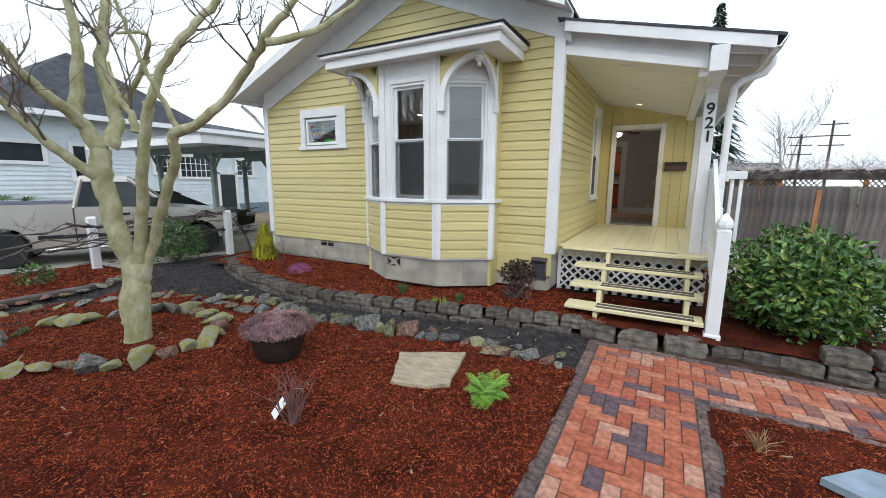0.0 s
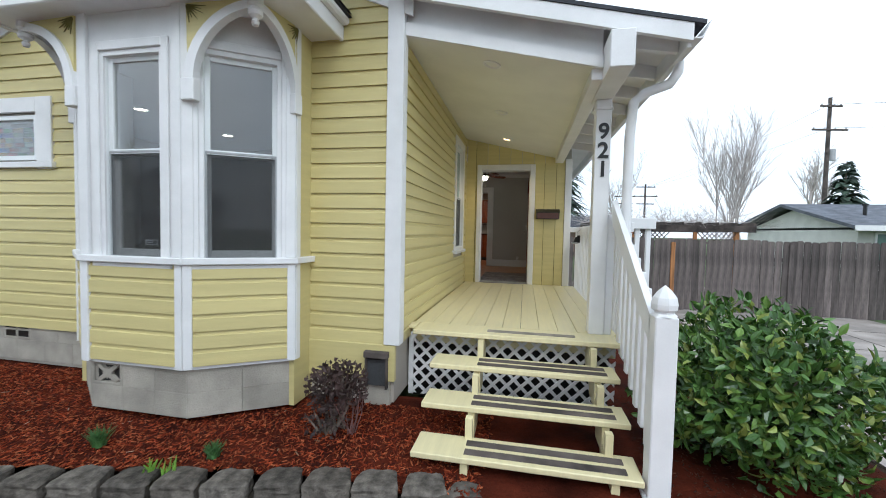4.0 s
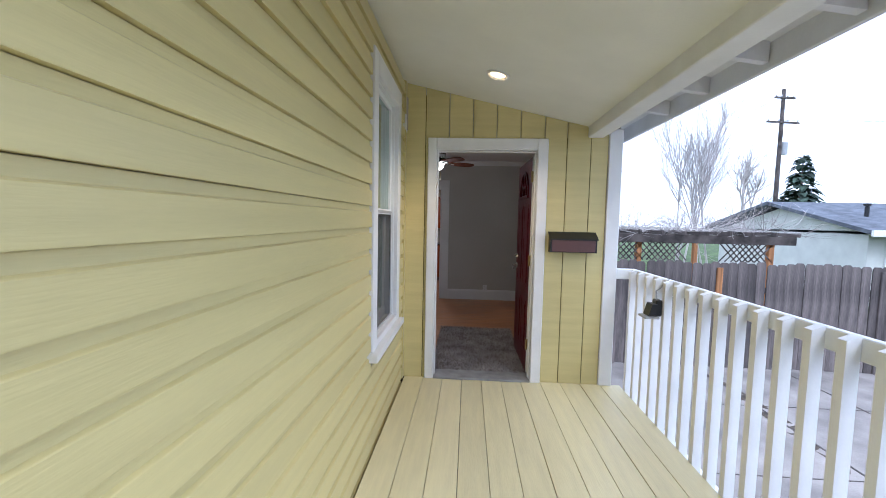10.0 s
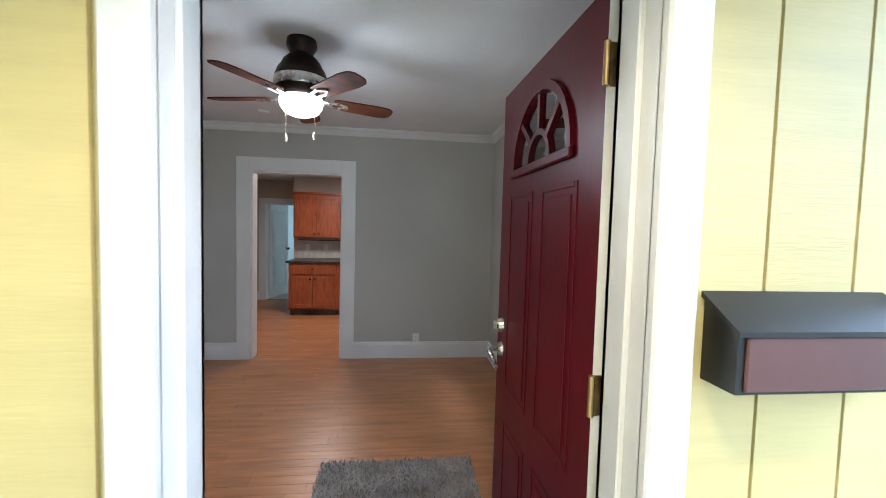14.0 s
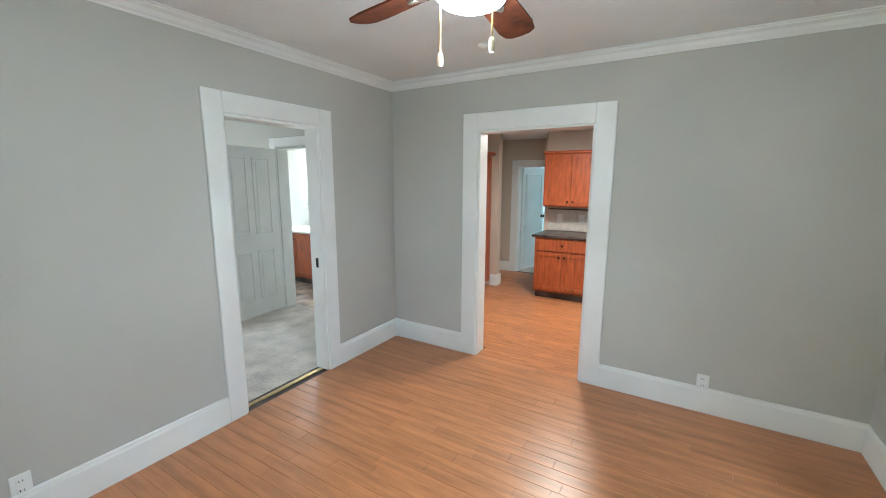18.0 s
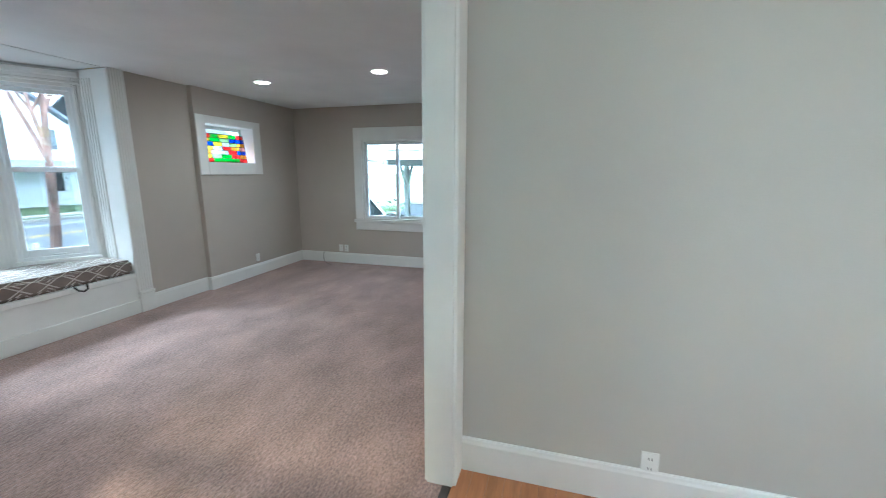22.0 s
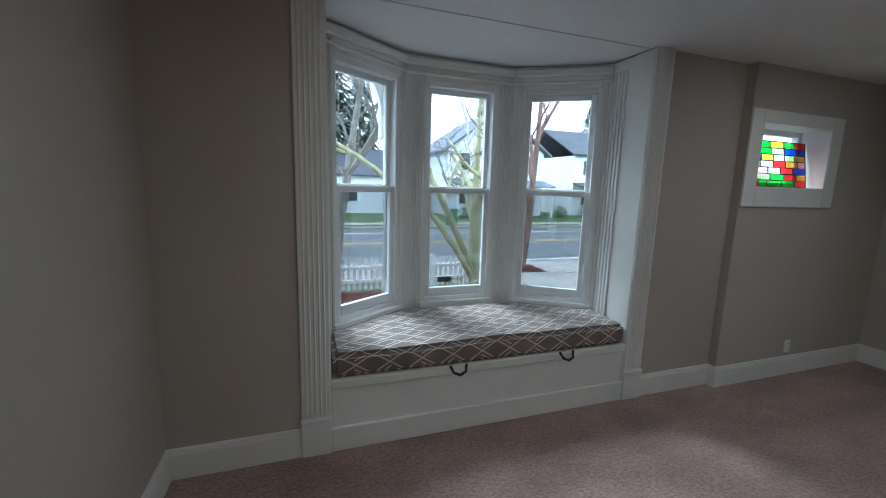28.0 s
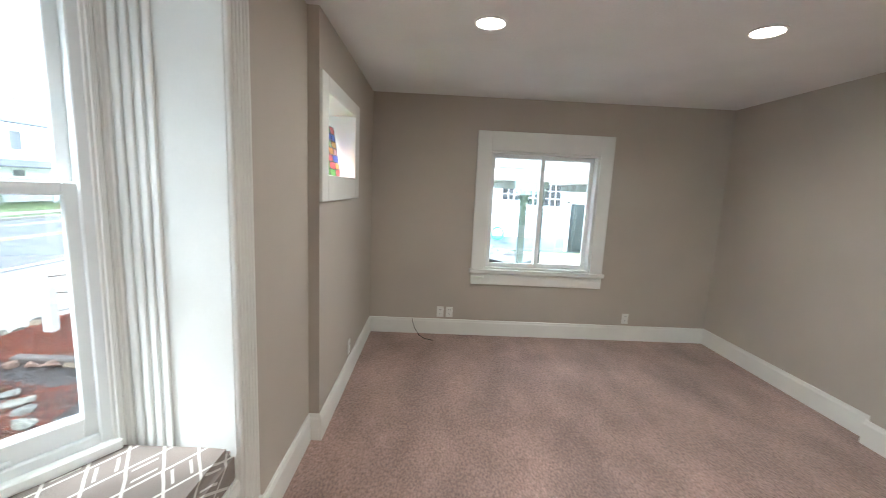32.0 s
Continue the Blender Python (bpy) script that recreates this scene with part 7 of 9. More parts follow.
def block_mesh(name, seed, lx, ly, lz, mat, amp=0.012):
    """A split-faced block: chamfered, with an uneven front."""
    bm = bmesh.new()
    bmesh.ops.create_cube(bm, size=1)
    bmesh.ops.subdivide_edges(bm, edges=bm.edges[:], cuts=5, use_grid_fill=True)
    for v in bm.verts:
        p = v.co.copy()
        n2 = sum(1 for c in p if abs(c) > 0.49)
        sh = {1: 1.0, 2: 0.95, 3: 0.90}.get(n2, 1)
        taper = 1 - 0.20 * (p.y + 0.5)
        q = Vector((p.x * lx * taper * sh, p.y * ly * sh, p.z * lz * sh))
        w = noise.noise_vector(Vector((p.x * 3, p.y * 3, p.z * 3 + seed * 5.1)))
        f2 = noise.noise_vector(Vector((p.x * 9, p.y * 7, p.z * 4 + seed * 2.3)))
        v.co = q + w * amp + f2 * 0.005
        v.co.z += lz / 2
    me = bpy.data.meshes.new(name)
    bm.to_mesh(me)
    bm.free()
    me.materials.append(mat)
    return me


# --- retaining stones ---
WALL_LINE = [(-6.55, -0.45), (-6.45, -0.85), (-6.0, -1.12), (-4.9, -1.50), (-3.6, -1.74), (-2.8, -1.72), (-1.95, -1.60), (-1.27, -1.45), (-0.44, -1.25), (0.15, -1.14), (0.62, -1.06)]
WALL_LINE2 = [(0.86, -1.07), (1.28, -1.16), (1.70, -1.06), (2.08, -0.92), (2.40, -0.92), (2.70, -0.98), (3.02, -1.02), (3.34, -0.98)]


def along(line, step):
    """Places and headings at even steps along a line."""
    out, left = [], 0.0
    for (xa, ya), (xb, yb) in zip(line, line[1:]):
        L = math.hypot(xb - xa, yb - ya)
        while left < L:
            f = left / L
            out.append((xa + f * (xb - xa), ya + f * (yb - ya), math.degrees(math.atan2(yb - ya, xb - xa))))
            left += step
        left -= L
    return out


BLOCKS = [block_mesh("block", i, 0.288 + 0.012 * (i % 3), 0.21, 0.125, BLOCKSTONE) for i in range(7)]
retaining = thing("retaining_wall", "low dry-laid retaining wall of grey-brown split blocks", "retaining wall", kind="structure")


def lay(me, x, y, z, turn, parent, name, s=1.0, tilt=2.0):
    ob = new(name, me)
    ob.parent = parent
    ob.matrix_basis = pose(x, y, z, uv(-tilt, tilt), uv(-tilt, tilt), turn) @ Matrix.Diagonal((s, s, s, 1))
    return ob


for course, zc in ((0, -0.105), (1, 0.018)):
    for k, (x, y, a) in enumerate(along(WALL_LINE, 0.312)):
        off = 0.14 * course
        lay(BLOCKS[rng.randrange(7)], x + off * math.cos(radians(a)), y + off * math.sin(radians(a)) + 0.045 * course + uv(-0.015, 0.015), zc, a + uv(-6, 6), retaining, "block", uv(0.95, 1.04))
for k, (x, y) in enumerate(WALL_LINE2):
    big = 1.34 if k < 3 else 1.08
    ob = lay(BLOCKS[k % 7], x, y, -0.07, (-8, -4, 12, 16, -4, -12, -4, 6)[k], retaining, "block")
    ob.scale = (big, 1.25 if k < 3 else 1.05, 1.5 if k < 3 else 1.15)
for k, (x, y, a) in enumerate(((3.0, -0.93, 4), (3.36, -0.86, 14), (3.72, -0.80, 8))):
    lay(BLOCKS[k + 2], x, y, 0.072, a, retaining, "block", 1.12)

# --- loose rocks ---
ROCKS = [rough_mesh("garden_rock", i, 1, uv(0.5, 0.8), uv(0.45, 0.8), ROCK) for i in range(12)]
MROCKS = [rough_mesh("garden_rock", i + 20, 1, uv(0.55, 0.85), uv(0.4, 0.65), MOSSROCK) for i in range(6)]


def rock(x, y, r, group, mossy=False, z=0.0, stretch=1.0):
    ms = MROCKS if mossy else ROCKS
    r *= 1.3
    ob = new("garden_rock", ms[rng.randrange(len(ms))])
    ob.matrix_basis = pose(x, y, z + 0.2 * r, uv(-14, 14), uv(-14, 14), uv(0, 360)) @ Matrix.Diagonal((r, r, r * stretch, 1))
    return tagged(ob, "mossy green and grey rough garden rock" if mossy else "rough grey and tan garden rock", "rock", group)


x = -4.3
while x < 0.72:
    r = uv(0.055, 0.12)
    big = -1.65 < x < -0.95
    rock(x, path_edge(x) + 0.06 + uv(-0.05, 0.05), r * (1.25 if big else 1), "rocks edging the gravel path", rng.random() < 0.18, 0.0, 1.5 if big else 1.0)
    if rng.random() < 0.3:
        rock(x + uv(-0.1, 0.1), path_edge(x) + uv(0.16, 0.26), uv(0.04, 0.08), "rocks edging the gravel path")
    x += r * 1.75
rock(0.02, -2.19, 0.17, "rocks edging the gravel path", False, -0.02, 0.55)
RING = [(-3.63, -4.83), (-3.38, -4.55), (-2.94, -4.23), (-2.78, -3.85), (-2.85, -3.45), (-3.1, -3.14), (-3.55, -3.0), (-4.06, -3.0), (-4.45, -3.3), (-4.72, -3.67), (-4.91, -4.15), (-4.85, -4.6), (-4.5, -4.9), (-4.05, -4.98), (-3.63, -4.83)]
for x, y, a in along(RING, 0.21):
    rock(x + uv(-0.04, 0.04), y + uv(-0.04, 0.04), uv(0.09, 0.17), "rocks ringing the tree", rng.random() < 0.55)
OUTER = [(-3.0, -2.35), (-3.58, -2.6), (-4.3, -2.55), (-5.18, -2.74), (-5.6, -3.3), (-5.85, -3.89), (-6.0, -4.39), (-6.1, -5.2)]
for x, y, a in along(OUTER, 0.27):
    rock(x + uv(-0.04, 0.04), y + uv(-0.04, 0.04), uv(0.10, 0.16), "flat rocks edging the bed", rng.random() < 0.2, -0.03, 0.6)
for x, y, a in along([(-7.05, -2.2), (-6.6, -3.0), (-6.42, -3.5), (-6.42, -4.3), (-6.5, -5.0), (-6.8, -5.25), (-7.4, -5.25), (-7.9, -5.2)], 0.24):
    rock(x + uv(-0.03, 0.03), y, uv(0.08, 0.13), "stones edging the west bed", False, -0.02, 0.7)
solid("edging_timber", Shape().cbox(-6.62, -4.3, -0.02, -6.48, -3.1, 0.07, 0.02), OLDWOOD, "weathered landscape timber edging a mulch bed", "timber")

# --- slabs ---
FLAG = material("tan_flagstone", (0.43, 0.355, 0.24), 0.85, 0.3, 8, 0.8, 30, stretch=(1, 2.5, 1), fine=0.3, fine_scale=35, color2=(0.25, 0.205, 0.135))
BLUESTONE = material("blue_grey_flagstone", (0.24, 0.30, 0.36), 0.85, 0.15, 5, 0.4, 35, fine=0.1)
flat_ = [(-0.55, -3.245), (-0.825, -2.707), (-0.242, -2.401), (-0.089, -3.036), (-0.218, -3.17)]
rim = []
for k in range(len(flat_)):
    pa, pb = Vector(flat_[k]), Vector(flat_[(k + 1) % len(flat_)])
    for f in (0.0, 0.25, 0.5, 0.75):
        q = pa.lerp(pb, f)
        rim.append(tuple(q + Vector((uv(-0.012, 0.012), uv(-0.012, 0.012)))))
mid_ = Vector((-0.43, -2.86))
s = Shape().prism([tuple(mid_ + (Vector(q) - mid_) * 1.015) for q in rim], "z", 0.0, 0.022)
s.prism(rim, "z", 0.022, 0.034)
solid("flagstone", s, FLAG, "irregular tan flagstone lying on red mulch", "paving stone")
solid("stepping_stone", Shape().prism([(2.35, -2.95), (2.6, -2.72), (3.1, -2.76), (3.25, -3.05), (2.8, -3.2)], "z", 0.0, 0.045), BLUESTONE, "blue-grey flagstone lying on mulch", "paving stone")
solid("stepping_stone", Shape().prism([(3.4, -0.98), (3.6, -0.76), (3.95, -0.74), (4.05, -0.95), (3.75, -1.06)], "z", -0.03, 0.04), BLUESTONE, "pale grey flat stone by the driveway", "paving stone")


# --- loose bark and gravel ---
def scatter(name, n, where, height, length, width, mat, label, category, seed, flat=0.35):
    """Short splinters lying at random on a surface, all one mesh."""
    r = np.random.default_rng(seed)
    pts = where(r, n)
    n = len(pts)
    z = np.array([height(float(a), float(b)) for a, b in pts])
    a, t = r.uniform(0, 2 * math.pi, n), r.normal(0, flat, n)
    L, W = r.uniform(*length, n), r.uniform(*width, n)
    d = np.stack([np.cos(a) * np.cos(t), np.sin(a) * np.cos(t), np.sin(t)], 1)
    s = np.stack([-np.sin(a), np.cos(a), np.zeros(n)], 1)
    up = np.cross(d, s)
    c = np.stack([pts[:, 0], pts[:, 1], z + 0.3 * W], 1)
    vs = np.empty((n, 6, 3))
    for e, sg in ((0, -1), (1, 1)):
        m_ = c + d * (sg * L / 2)[:, None]
        wob = r.uniform(0.6, 1.0, n)
        vs[:, 3 * e] = m_ + s * (W * wob / 2)[:, None]
        vs[:, 3 * e + 1] = m_ - s * (W * wob / 2)[:, None]
        vs[:, 3 * e + 2] = m_ - up * (W * wob * 0.55)[:, None] * -1
    base = (np.arange(n) * 6)[:, None]
    tris = np.concatenate([base + k for k in ([0, 1, 2], [3, 5, 4], [0, 3, 4], [0, 4, 1], [1, 4, 5], [1, 5, 2], [2, 5, 3], [2, 3, 0])], 0)
    me = bpy.data.meshes.new(name)
    me.vertices.add(n * 6)
    me.vertices.foreach_set("co", vs.reshape(-1))
    me.loops.add(len(tris) * 3)
    me.loops.foreach_set("vertex_index", tris.reshape(-1).astype(np.int32))
    me.polygons.add(len(tris))
    me.polygons.foreach_set("loop_start", np.arange(len(tris), dtype=np.int32) * 3)
    me.update(calc_edges=True)
    me.materials.append(mat)
    return tagged(new(name, me), label, category, kind="stuff")


def within(x0, y0, x1, y1, keep):
    def f(r, n):
        p = np.stack([r.uniform(x0, x1, n), r.uniform(y0, y1, n)], 1)
        return np.array([q for q in p if keep(*q)])
    return f


def relief(z, amp, scale=2.2):
    def f(x, y):
        return (z(x, y) if callable(z) else z) + amp * noise.fractal(Vector((x * scale, y * scale, 3.1)), 1.0, 2.0, 4)
    return f


scatter("bark_mulch", 150000, within(-6.0, -6.2, 0.80, -2.1, lambda x, y: y < path_edge(x) + 0.05), relief(0.0, 0.035), (0.008, 0.034), (0.003, 0.009), MULCHBIT, "loose dark red bark chips", "mulch", 1)
scatter("bark_mulch", 34000, within(-6.4, -1.75, 0.9, 0.0, lambda x, y: y > wall_edge(x) + 0.05), relief(lambda x, y: 0.10 + 0.03 * min(1, max(0, y + 1.2)), 0.03), (0.014, 0.055), (0.004, 0.014), MULCHBIT, "loose dark red bark chips", "mulch", 2)
scatter("bark_mulch", 42000, within(1.87, -5.8, 4.6, -2.24, lambda x, y: True), relief(-0.005, 0.03), (0.008, 0.034), (0.003, 0.009), MULCHBIT, "loose dark red bark chips", "mulch", 3)
# Chips of a darker brown than in the other beds
scatter("bark_mulch", 2600, within(0.6, -1.0, 3.7, 1.0, lambda x, y: x < 3.6 - 0.35 * y), relief(0.095, 0.02), (0.010, 0.035), (0.004, 0.010), palette("dark_brown_bark_chip", [(0.07, 0.035, 0.022), (0.045, 0.025, 0.018), (0.11, 0.05, 0.03)], per="island"), "dark bark chips under the steps and bush", "mulch", 8)
scatter("bark_mulch", 7000, within(-8.9, -5.2, -6.5, -2.3, lambda x, y: x < -6.55 - 0.15 * max(0, -y - 4.2) - 0.3 * max(0, y + 3.4)), relief(0.0, 0.03), (0.016, 0.06), (0.005, 0.016), MULCHBIT, "loose dark red bark chips", "mulch", 4)
scatter("gravel", 34000, within(-7.0, -4.6, 0.80, -0.9, lambda x, y: path_edge(x) - 0.15 < y < wall_edge(x) + 0.15 or x < -5.6), relief(-0.035, 0.02, 5), (0.008, 0.02), (0.008, 0.02),
        palette("gravel_stone", [(0.052, 0.047, 0.046), (0.078, 0.071, 0.068), (0.036, 0.033, 0.033), (0.12, 0.108, 0.098), (0.062, 0.056, 0.055)], per="island"), "small dark grey crushed stones", "gravel", 5, 0.8)
PALE = palette("pale_wood_chip", [(0.40, 0.27, 0.16), (0.34, 0.22, 0.13), (0.50, 0.39, 0.27), (0.28, 0.165, 0.09)], per="island")
scatter("wood_splinters", 190, within(-5.5, -6.0, 4.4, -2.3, lambda x, y: not 0.75 < x < 1.92), relief(0.01, 0.035), (0.02, 0.07), (0.005, 0.016), PALE, "pale loose wood splinters on the mulch", "wood chips", 6, 0.15)
scatter("wood_splinters", 60, within(-6.0, -1.6, 0.4, -0.3, lambda x, y: y > wall_edge(x) + 0.1), relief(0.135, 0.03), (0.02, 0.06), (0.004, 0.012), PALE, "pale loose wood splinters on the mulch", "wood chips", 7, 0.15)
scatter("wood_splinters", 26, within(-4.5, -2.1, 0.7, -1.3, lambda x, y: path_edge(x) + 0.2 < y < wall_edge(x) - 0.1), relief(-0.02, 0.02, 5), (0.04, 0.10), (0.01, 0.02), PALE, "pale bark pieces on the gravel", "wood chips", 9, 0.1)


# --- plants ---
def leaf(s, p, d, up, L, W, fold=0.25, droop=0.15):
    """One folded pointed leaf from p along d."""
    p, d, up = Vector(p), Vector(d).normalized(), Vector(up)
    side = d.cross(up)
    if side.length < 1e-4:
        side = d.orthogonal()
    side.normalize()
    n = side.cross(d).normalized()
    m1, m2, tip = p + d * L * 0.35, p + d * L * 0.72 - n * L * droop * 0.4, p + d * L - n * L * droop
    s.add([p, m1 + side * W / 2 + n * W * fold, m1, m1 - side * W / 2 + n * W * fold, m2 + side * W * 0.36 + n * W * fold * 0.7, m2, m2 - side * W * 0.36 + n * W * fold * 0.7, tip],
          [(0, 2, 1), (0, 3, 2), (1, 2, 5, 4), (2, 3, 6, 5), (4, 5, 7), (5, 6, 7)])


def plain(s, name):
    me = bpy.data.meshes.new(name)
    me.from_pydata(s.v, [], s.f)
    me.update()
    return me


def ball_dir():
    z, a = uv(-1, 1), uv(0, 2 * math.pi)
    q = math.sqrt(1 - z * z)
    return Vector((q * math.cos(a), q * math.sin(a), z))


def leafy_bush(name, label, c, rad, n, L, mat, seed, category="bush", lumps=0.2, low=-0.75, inner=0.35, stems=14):
    global rng
    rng = random.Random(seed)
    b = thing(name, label, category, m=pose(c[0], c[1], 0))
    s = Shape()
    for i in range(n):
        d = ball_dir()
        if d.z < low:
            d.z = uv(low, 0.4)
        k = 1 + lumps * noise.noise(d * 2.3 + Vector((seed, 0, 0))) + lumps * 0.5 * noise.noise(d * 5.5 + Vector((0, seed, 0)))
        k *= 1 - inner * rng.random() ** 2.2
        p = Vector((d.x * rad[0] * k, d.y * rad[1] * k, c[2] + d.z * rad[2] * k))
        if p.z < 0.06:
            continue
        dd = (d * 0.75 + ball_dir() * 0.75 + Vector((0, 0, 0.15))).normalized()
        leaf(s, p, dd, d + ball_dir() * 0.5, L * uv(0.7, 1.2), L * uv(0.42, 0.55))
    part("foliage", plain(s, "foliage"), mat, b, kind="stuff")
    st = Shape()
    for i in range(stems):
        d = ball_dir()
        d.z = abs(d.z) * 0.8 + 0.2
        e = Vector((d.x * rad[0] * 0.85, d.y * rad[1] * 0.85, c[2] + d.z * rad[2] * 0.8))
        st.tube([(uv(-0.1, 0.1), uv(-0.1, 0.1), 0.0), e * 0.45 + Vector((0, 0, 0.05)), e], [0.016, 0.012, 0.004], 5)
    part("stem", st, TWIG, b, "thin woody stems")
    return b


leafy_bush("laurel_bush", "dense rounded glossy green laurel bush beside the porch", (2.84, -0.12, 0.57), (0.70, 0.62, 0.60), 5600, 0.092, LEAF, 3, inner=0.55, lumps=0.42, stems=30)
SHRUBLEAF = material("small_green_leaf", (0.07, 0.15, 0.03), 0.5, 0.2, 3, random_island=0.4)
leafy_bush("green_shrub", "low rounded green shrub with a reddish tinge", (-7.75, -1.25, 0.42), (0.62, 0.55, 0.45), 1800, 0.06, SHRUBLEAF, 5)
leafy_bush("small_shrub", "small sparse green garden plant on mulch", (-7.6, -3.5, 0.16), (0.25, 0.22, 0.18), 220, 0.07, SHRUBLEAF, 6, stems=5)
leafy_bush("purple_shrub", "small dark purple-leaved shrub with bare twigs", (-0.33, -0.5, 0.47), (0.23, 0.21, 0.19), 760, 0.055, DARKLEAF, 7, inner=0.7, stems=10)
leafy_bush("purple_shrub", "small dark purple-leaved shrub at the foundation", (-0.38, -0.6, 0.22), (0.16, 0.15, 0.13), 160, 0.045, DARKLEAF, 17, inner=0.8, stems=8)
rng = random.Random(21)


def spray_plant(name, label, x, y, z, h, r, n, mat, category, seed, cone=True, w=0.012):
    """Many upright feathery sprays."""
    rr = random.Random(seed)
    b = thing(name, label, category, m=pose(x, y, z))
    s = Shape()
    for i in range(n):
        a, f = rr.uniform(0, 2 * math.pi), rr.random()
        zz = f * h * 0.9
        rad = (r * (1 - f) ** 0.7 if cone else r * math.sqrt(max(0, 1 - f * f))) * rr.uniform(0.55, 1.05)
        p = Vector((math.cos(a) * rad, math.sin(a) * rad, zz))
        d = Vector((math.cos(a) * 0.45, math.sin(a) * 0.45, 1.0)) + 0.35 * Vector((rr.uniform(-1, 1), rr.uniform(-1, 1), rr.uniform(-1, 1)))
        leaf(s, p, d, Vector((math.cos(a), math.sin(a), 0.2)), rr.uniform(0.06, 0.14) * (1 if cone else 0.27), w * rr.uniform(0.7, 1.5), 0.1)
    part("foliage", plain(s, "foliage"), mat, b, kind="stuff")
    core = Shape().cyl((0, 0, -0.02), (0, 0, h * 0.6), 0.02, 0.006, 6)
    part("stem", core, TWIG, b)
    return b


spray_plant("cedar_shrub", "small golden-yellow upright cedar shrub by the wall", -5.78, -0.5, 0.12, 0.72, 0.24, 1500, CEDARLEAF, "shrub", 1, w=0.022)
spray_plant("cedar_shrub", "small golden-yellow upright cedar shrub by the wall", -6.0, -0.42, 0.12, 0.5, 0.17, 700, CEDARLEAF, "shrub", 2, w=0.02)
spray_plant("heather", "low mound of pink flowering heather", -4.28, -0.95, 0.12, 0.15, 0.23, 800, HEATHER, "heather", 3, False, 0.012)
POTM = material("dark_brown_resin_pot", (0.035, 0.026, 0.024), 0.45, 0.2, 9, 0.2, 30)
pot = thing("plant_pot", "dark brown round plant pot on red mulch", "plant pot", m=pose(-1.85, -3.35, 0))
part("body", Shape().lathe([(0.17, 0.0), (0.20, 0.02), (0.25, 0.17), (0.275, 0.26), (0.30, 0.265), (0.305, 0.32), (0.29, 0.325), (0.27, 0.30), (0.02, 0.28)], n=28), POTM, pot, smooth=True)
part("soil", Shape().lathe([(0.268, 0.27), (0.15, 0.295), (0.001, 0.30)], n=20), MULCHBASE, pot)
DUSTY = palette("faded_heather", [(0.42, 0.22, 0.26), (0.48, 0.27, 0.30), (0.33, 0.22, 0.23), (0.34, 0.30, 0.22), (0.54, 0.32, 0.36)], per="island")
spray_plant("heather", "wide mound of faded pink-grey heather in the pot", -1.85, -3.35, 0.29, 0.15, 0.35, 7500, DUSTY, "heather", 4, False, 0.010)


def tuft(name, label, x, y, z, h, n, mat, category, seed, spread=0.6, w=0.006):
    rr = random.Random(seed)
    s = Shape()
    for i in range(n):
        a = rr.uniform(0, 2 * math.pi)
        lean = rr.uniform(0.05, spread)
        d = Vector((math.cos(a) * lean, math.sin(a) * lean, 1)).normalized()
        p0 = Vector((rr.uniform(-0.03, 0.03), rr.uniform(-0.03, 0.03), 0))
        L = h * rr.uniform(0.6, 1.1)
        s.tube([p0, p0 + d * L * 0.5, p0 + d * L + Vector((math.cos(a), math.sin(a), -0.4)) * L * 0.25 * lean], [w, w * 0.8, w * 0.2], 3)
    return solid(name, s, mat, label, category, m=pose(x, y, z))


GRASSBLADE = material("green_grass_blade", (0.07, 0.17, 0.045), 0.6, 0.25, 5, random_island=0.3)
DRYGRASS = material("dry_straw_blade", (0.46, 0.33, 0.17), 0.8, 0.25, 5, random_island=0.3)
tuft("grass_tuft", "small dark green grass tuft in the mulch bed", -1.88, -1.15, 0.12, 0.14, 90, GRASSBLADE, "grass", 1)
tuft("grass_tuft", "small dark green grass tuft in the mulch bed", -0.98, -1.08, 0.12, 0.11, 80, GRASSBLADE, "grass", 2)
tuft("sprout", "pale yellow-green bulb shoots", -1.25, -1.33, 0.10, 0.11, 12, FERN, "sprout", 3, 0.4, 0.01)
tuft("sprout", "pale yellow-green bulb shoots", -1.1, -1.32, 0.10, 0.12, 12, FERN, "sprout", 4, 0.4, 0.01)
for k, (x, y, h) in enumerate([(2.1, -2.75, 0.16), (2.42, -3.55, 0.26), (2.95, -2.55, 0.14), (2.2, -4.1, 0.3), (3.3, -3.6, 0.22), (2.75, -4.7, 0.24)]):
    tuft("dry_grass", "tuft of dry straw-coloured grass", x, y, 0.0, h, 40, DRYGRASS, "grass", 10 + k, 0.9, 0.003)


def fern(x, y, scale, seed, n=15):
    rr = random.Random(seed)
    b = thing("fern", "bright green feathery fern on red mulch", "fern", m=pose(x, y, 0.0))
    for i in range(n):
        a = 2 * math.pi * i / n + rr.uniform(-0.3, 0.3)
        s = Shape()
        L = scale * rr.uniform(0.75, 1.15)
        lift = rr.uniform(0.6, 2.1)
        pts = [Vector((math.cos(a) * L * f, math.sin(a) * L * f, L * (lift * f - 0.75 * f * f) + 0.02)) for f in [j / 14 for j in range(15)]]
        s.tube(pts, [0.003 * (1 - 0.06 * j) for j in range(15)], 4)
        for j in range(2, 15):
            d = (pts[j] - pts[j - 1]).normalized()
            side = d.cross(Vector((0, 0, 1))).normalized()
            for sg in (1, -1):
                leaf(s, pts[j], side * sg + d * 0.45, Vector((0, 0, 1)), L * 0.34 * math.sin(math.pi * (0.12 + 0.88 * j / 15)) ** 0.8 + 0.006, 0.009, 0.05)
        part("frond", plain(s, "frond"), FERN, b)


fern(0.27, -3.06, 0.16, 5, 46)


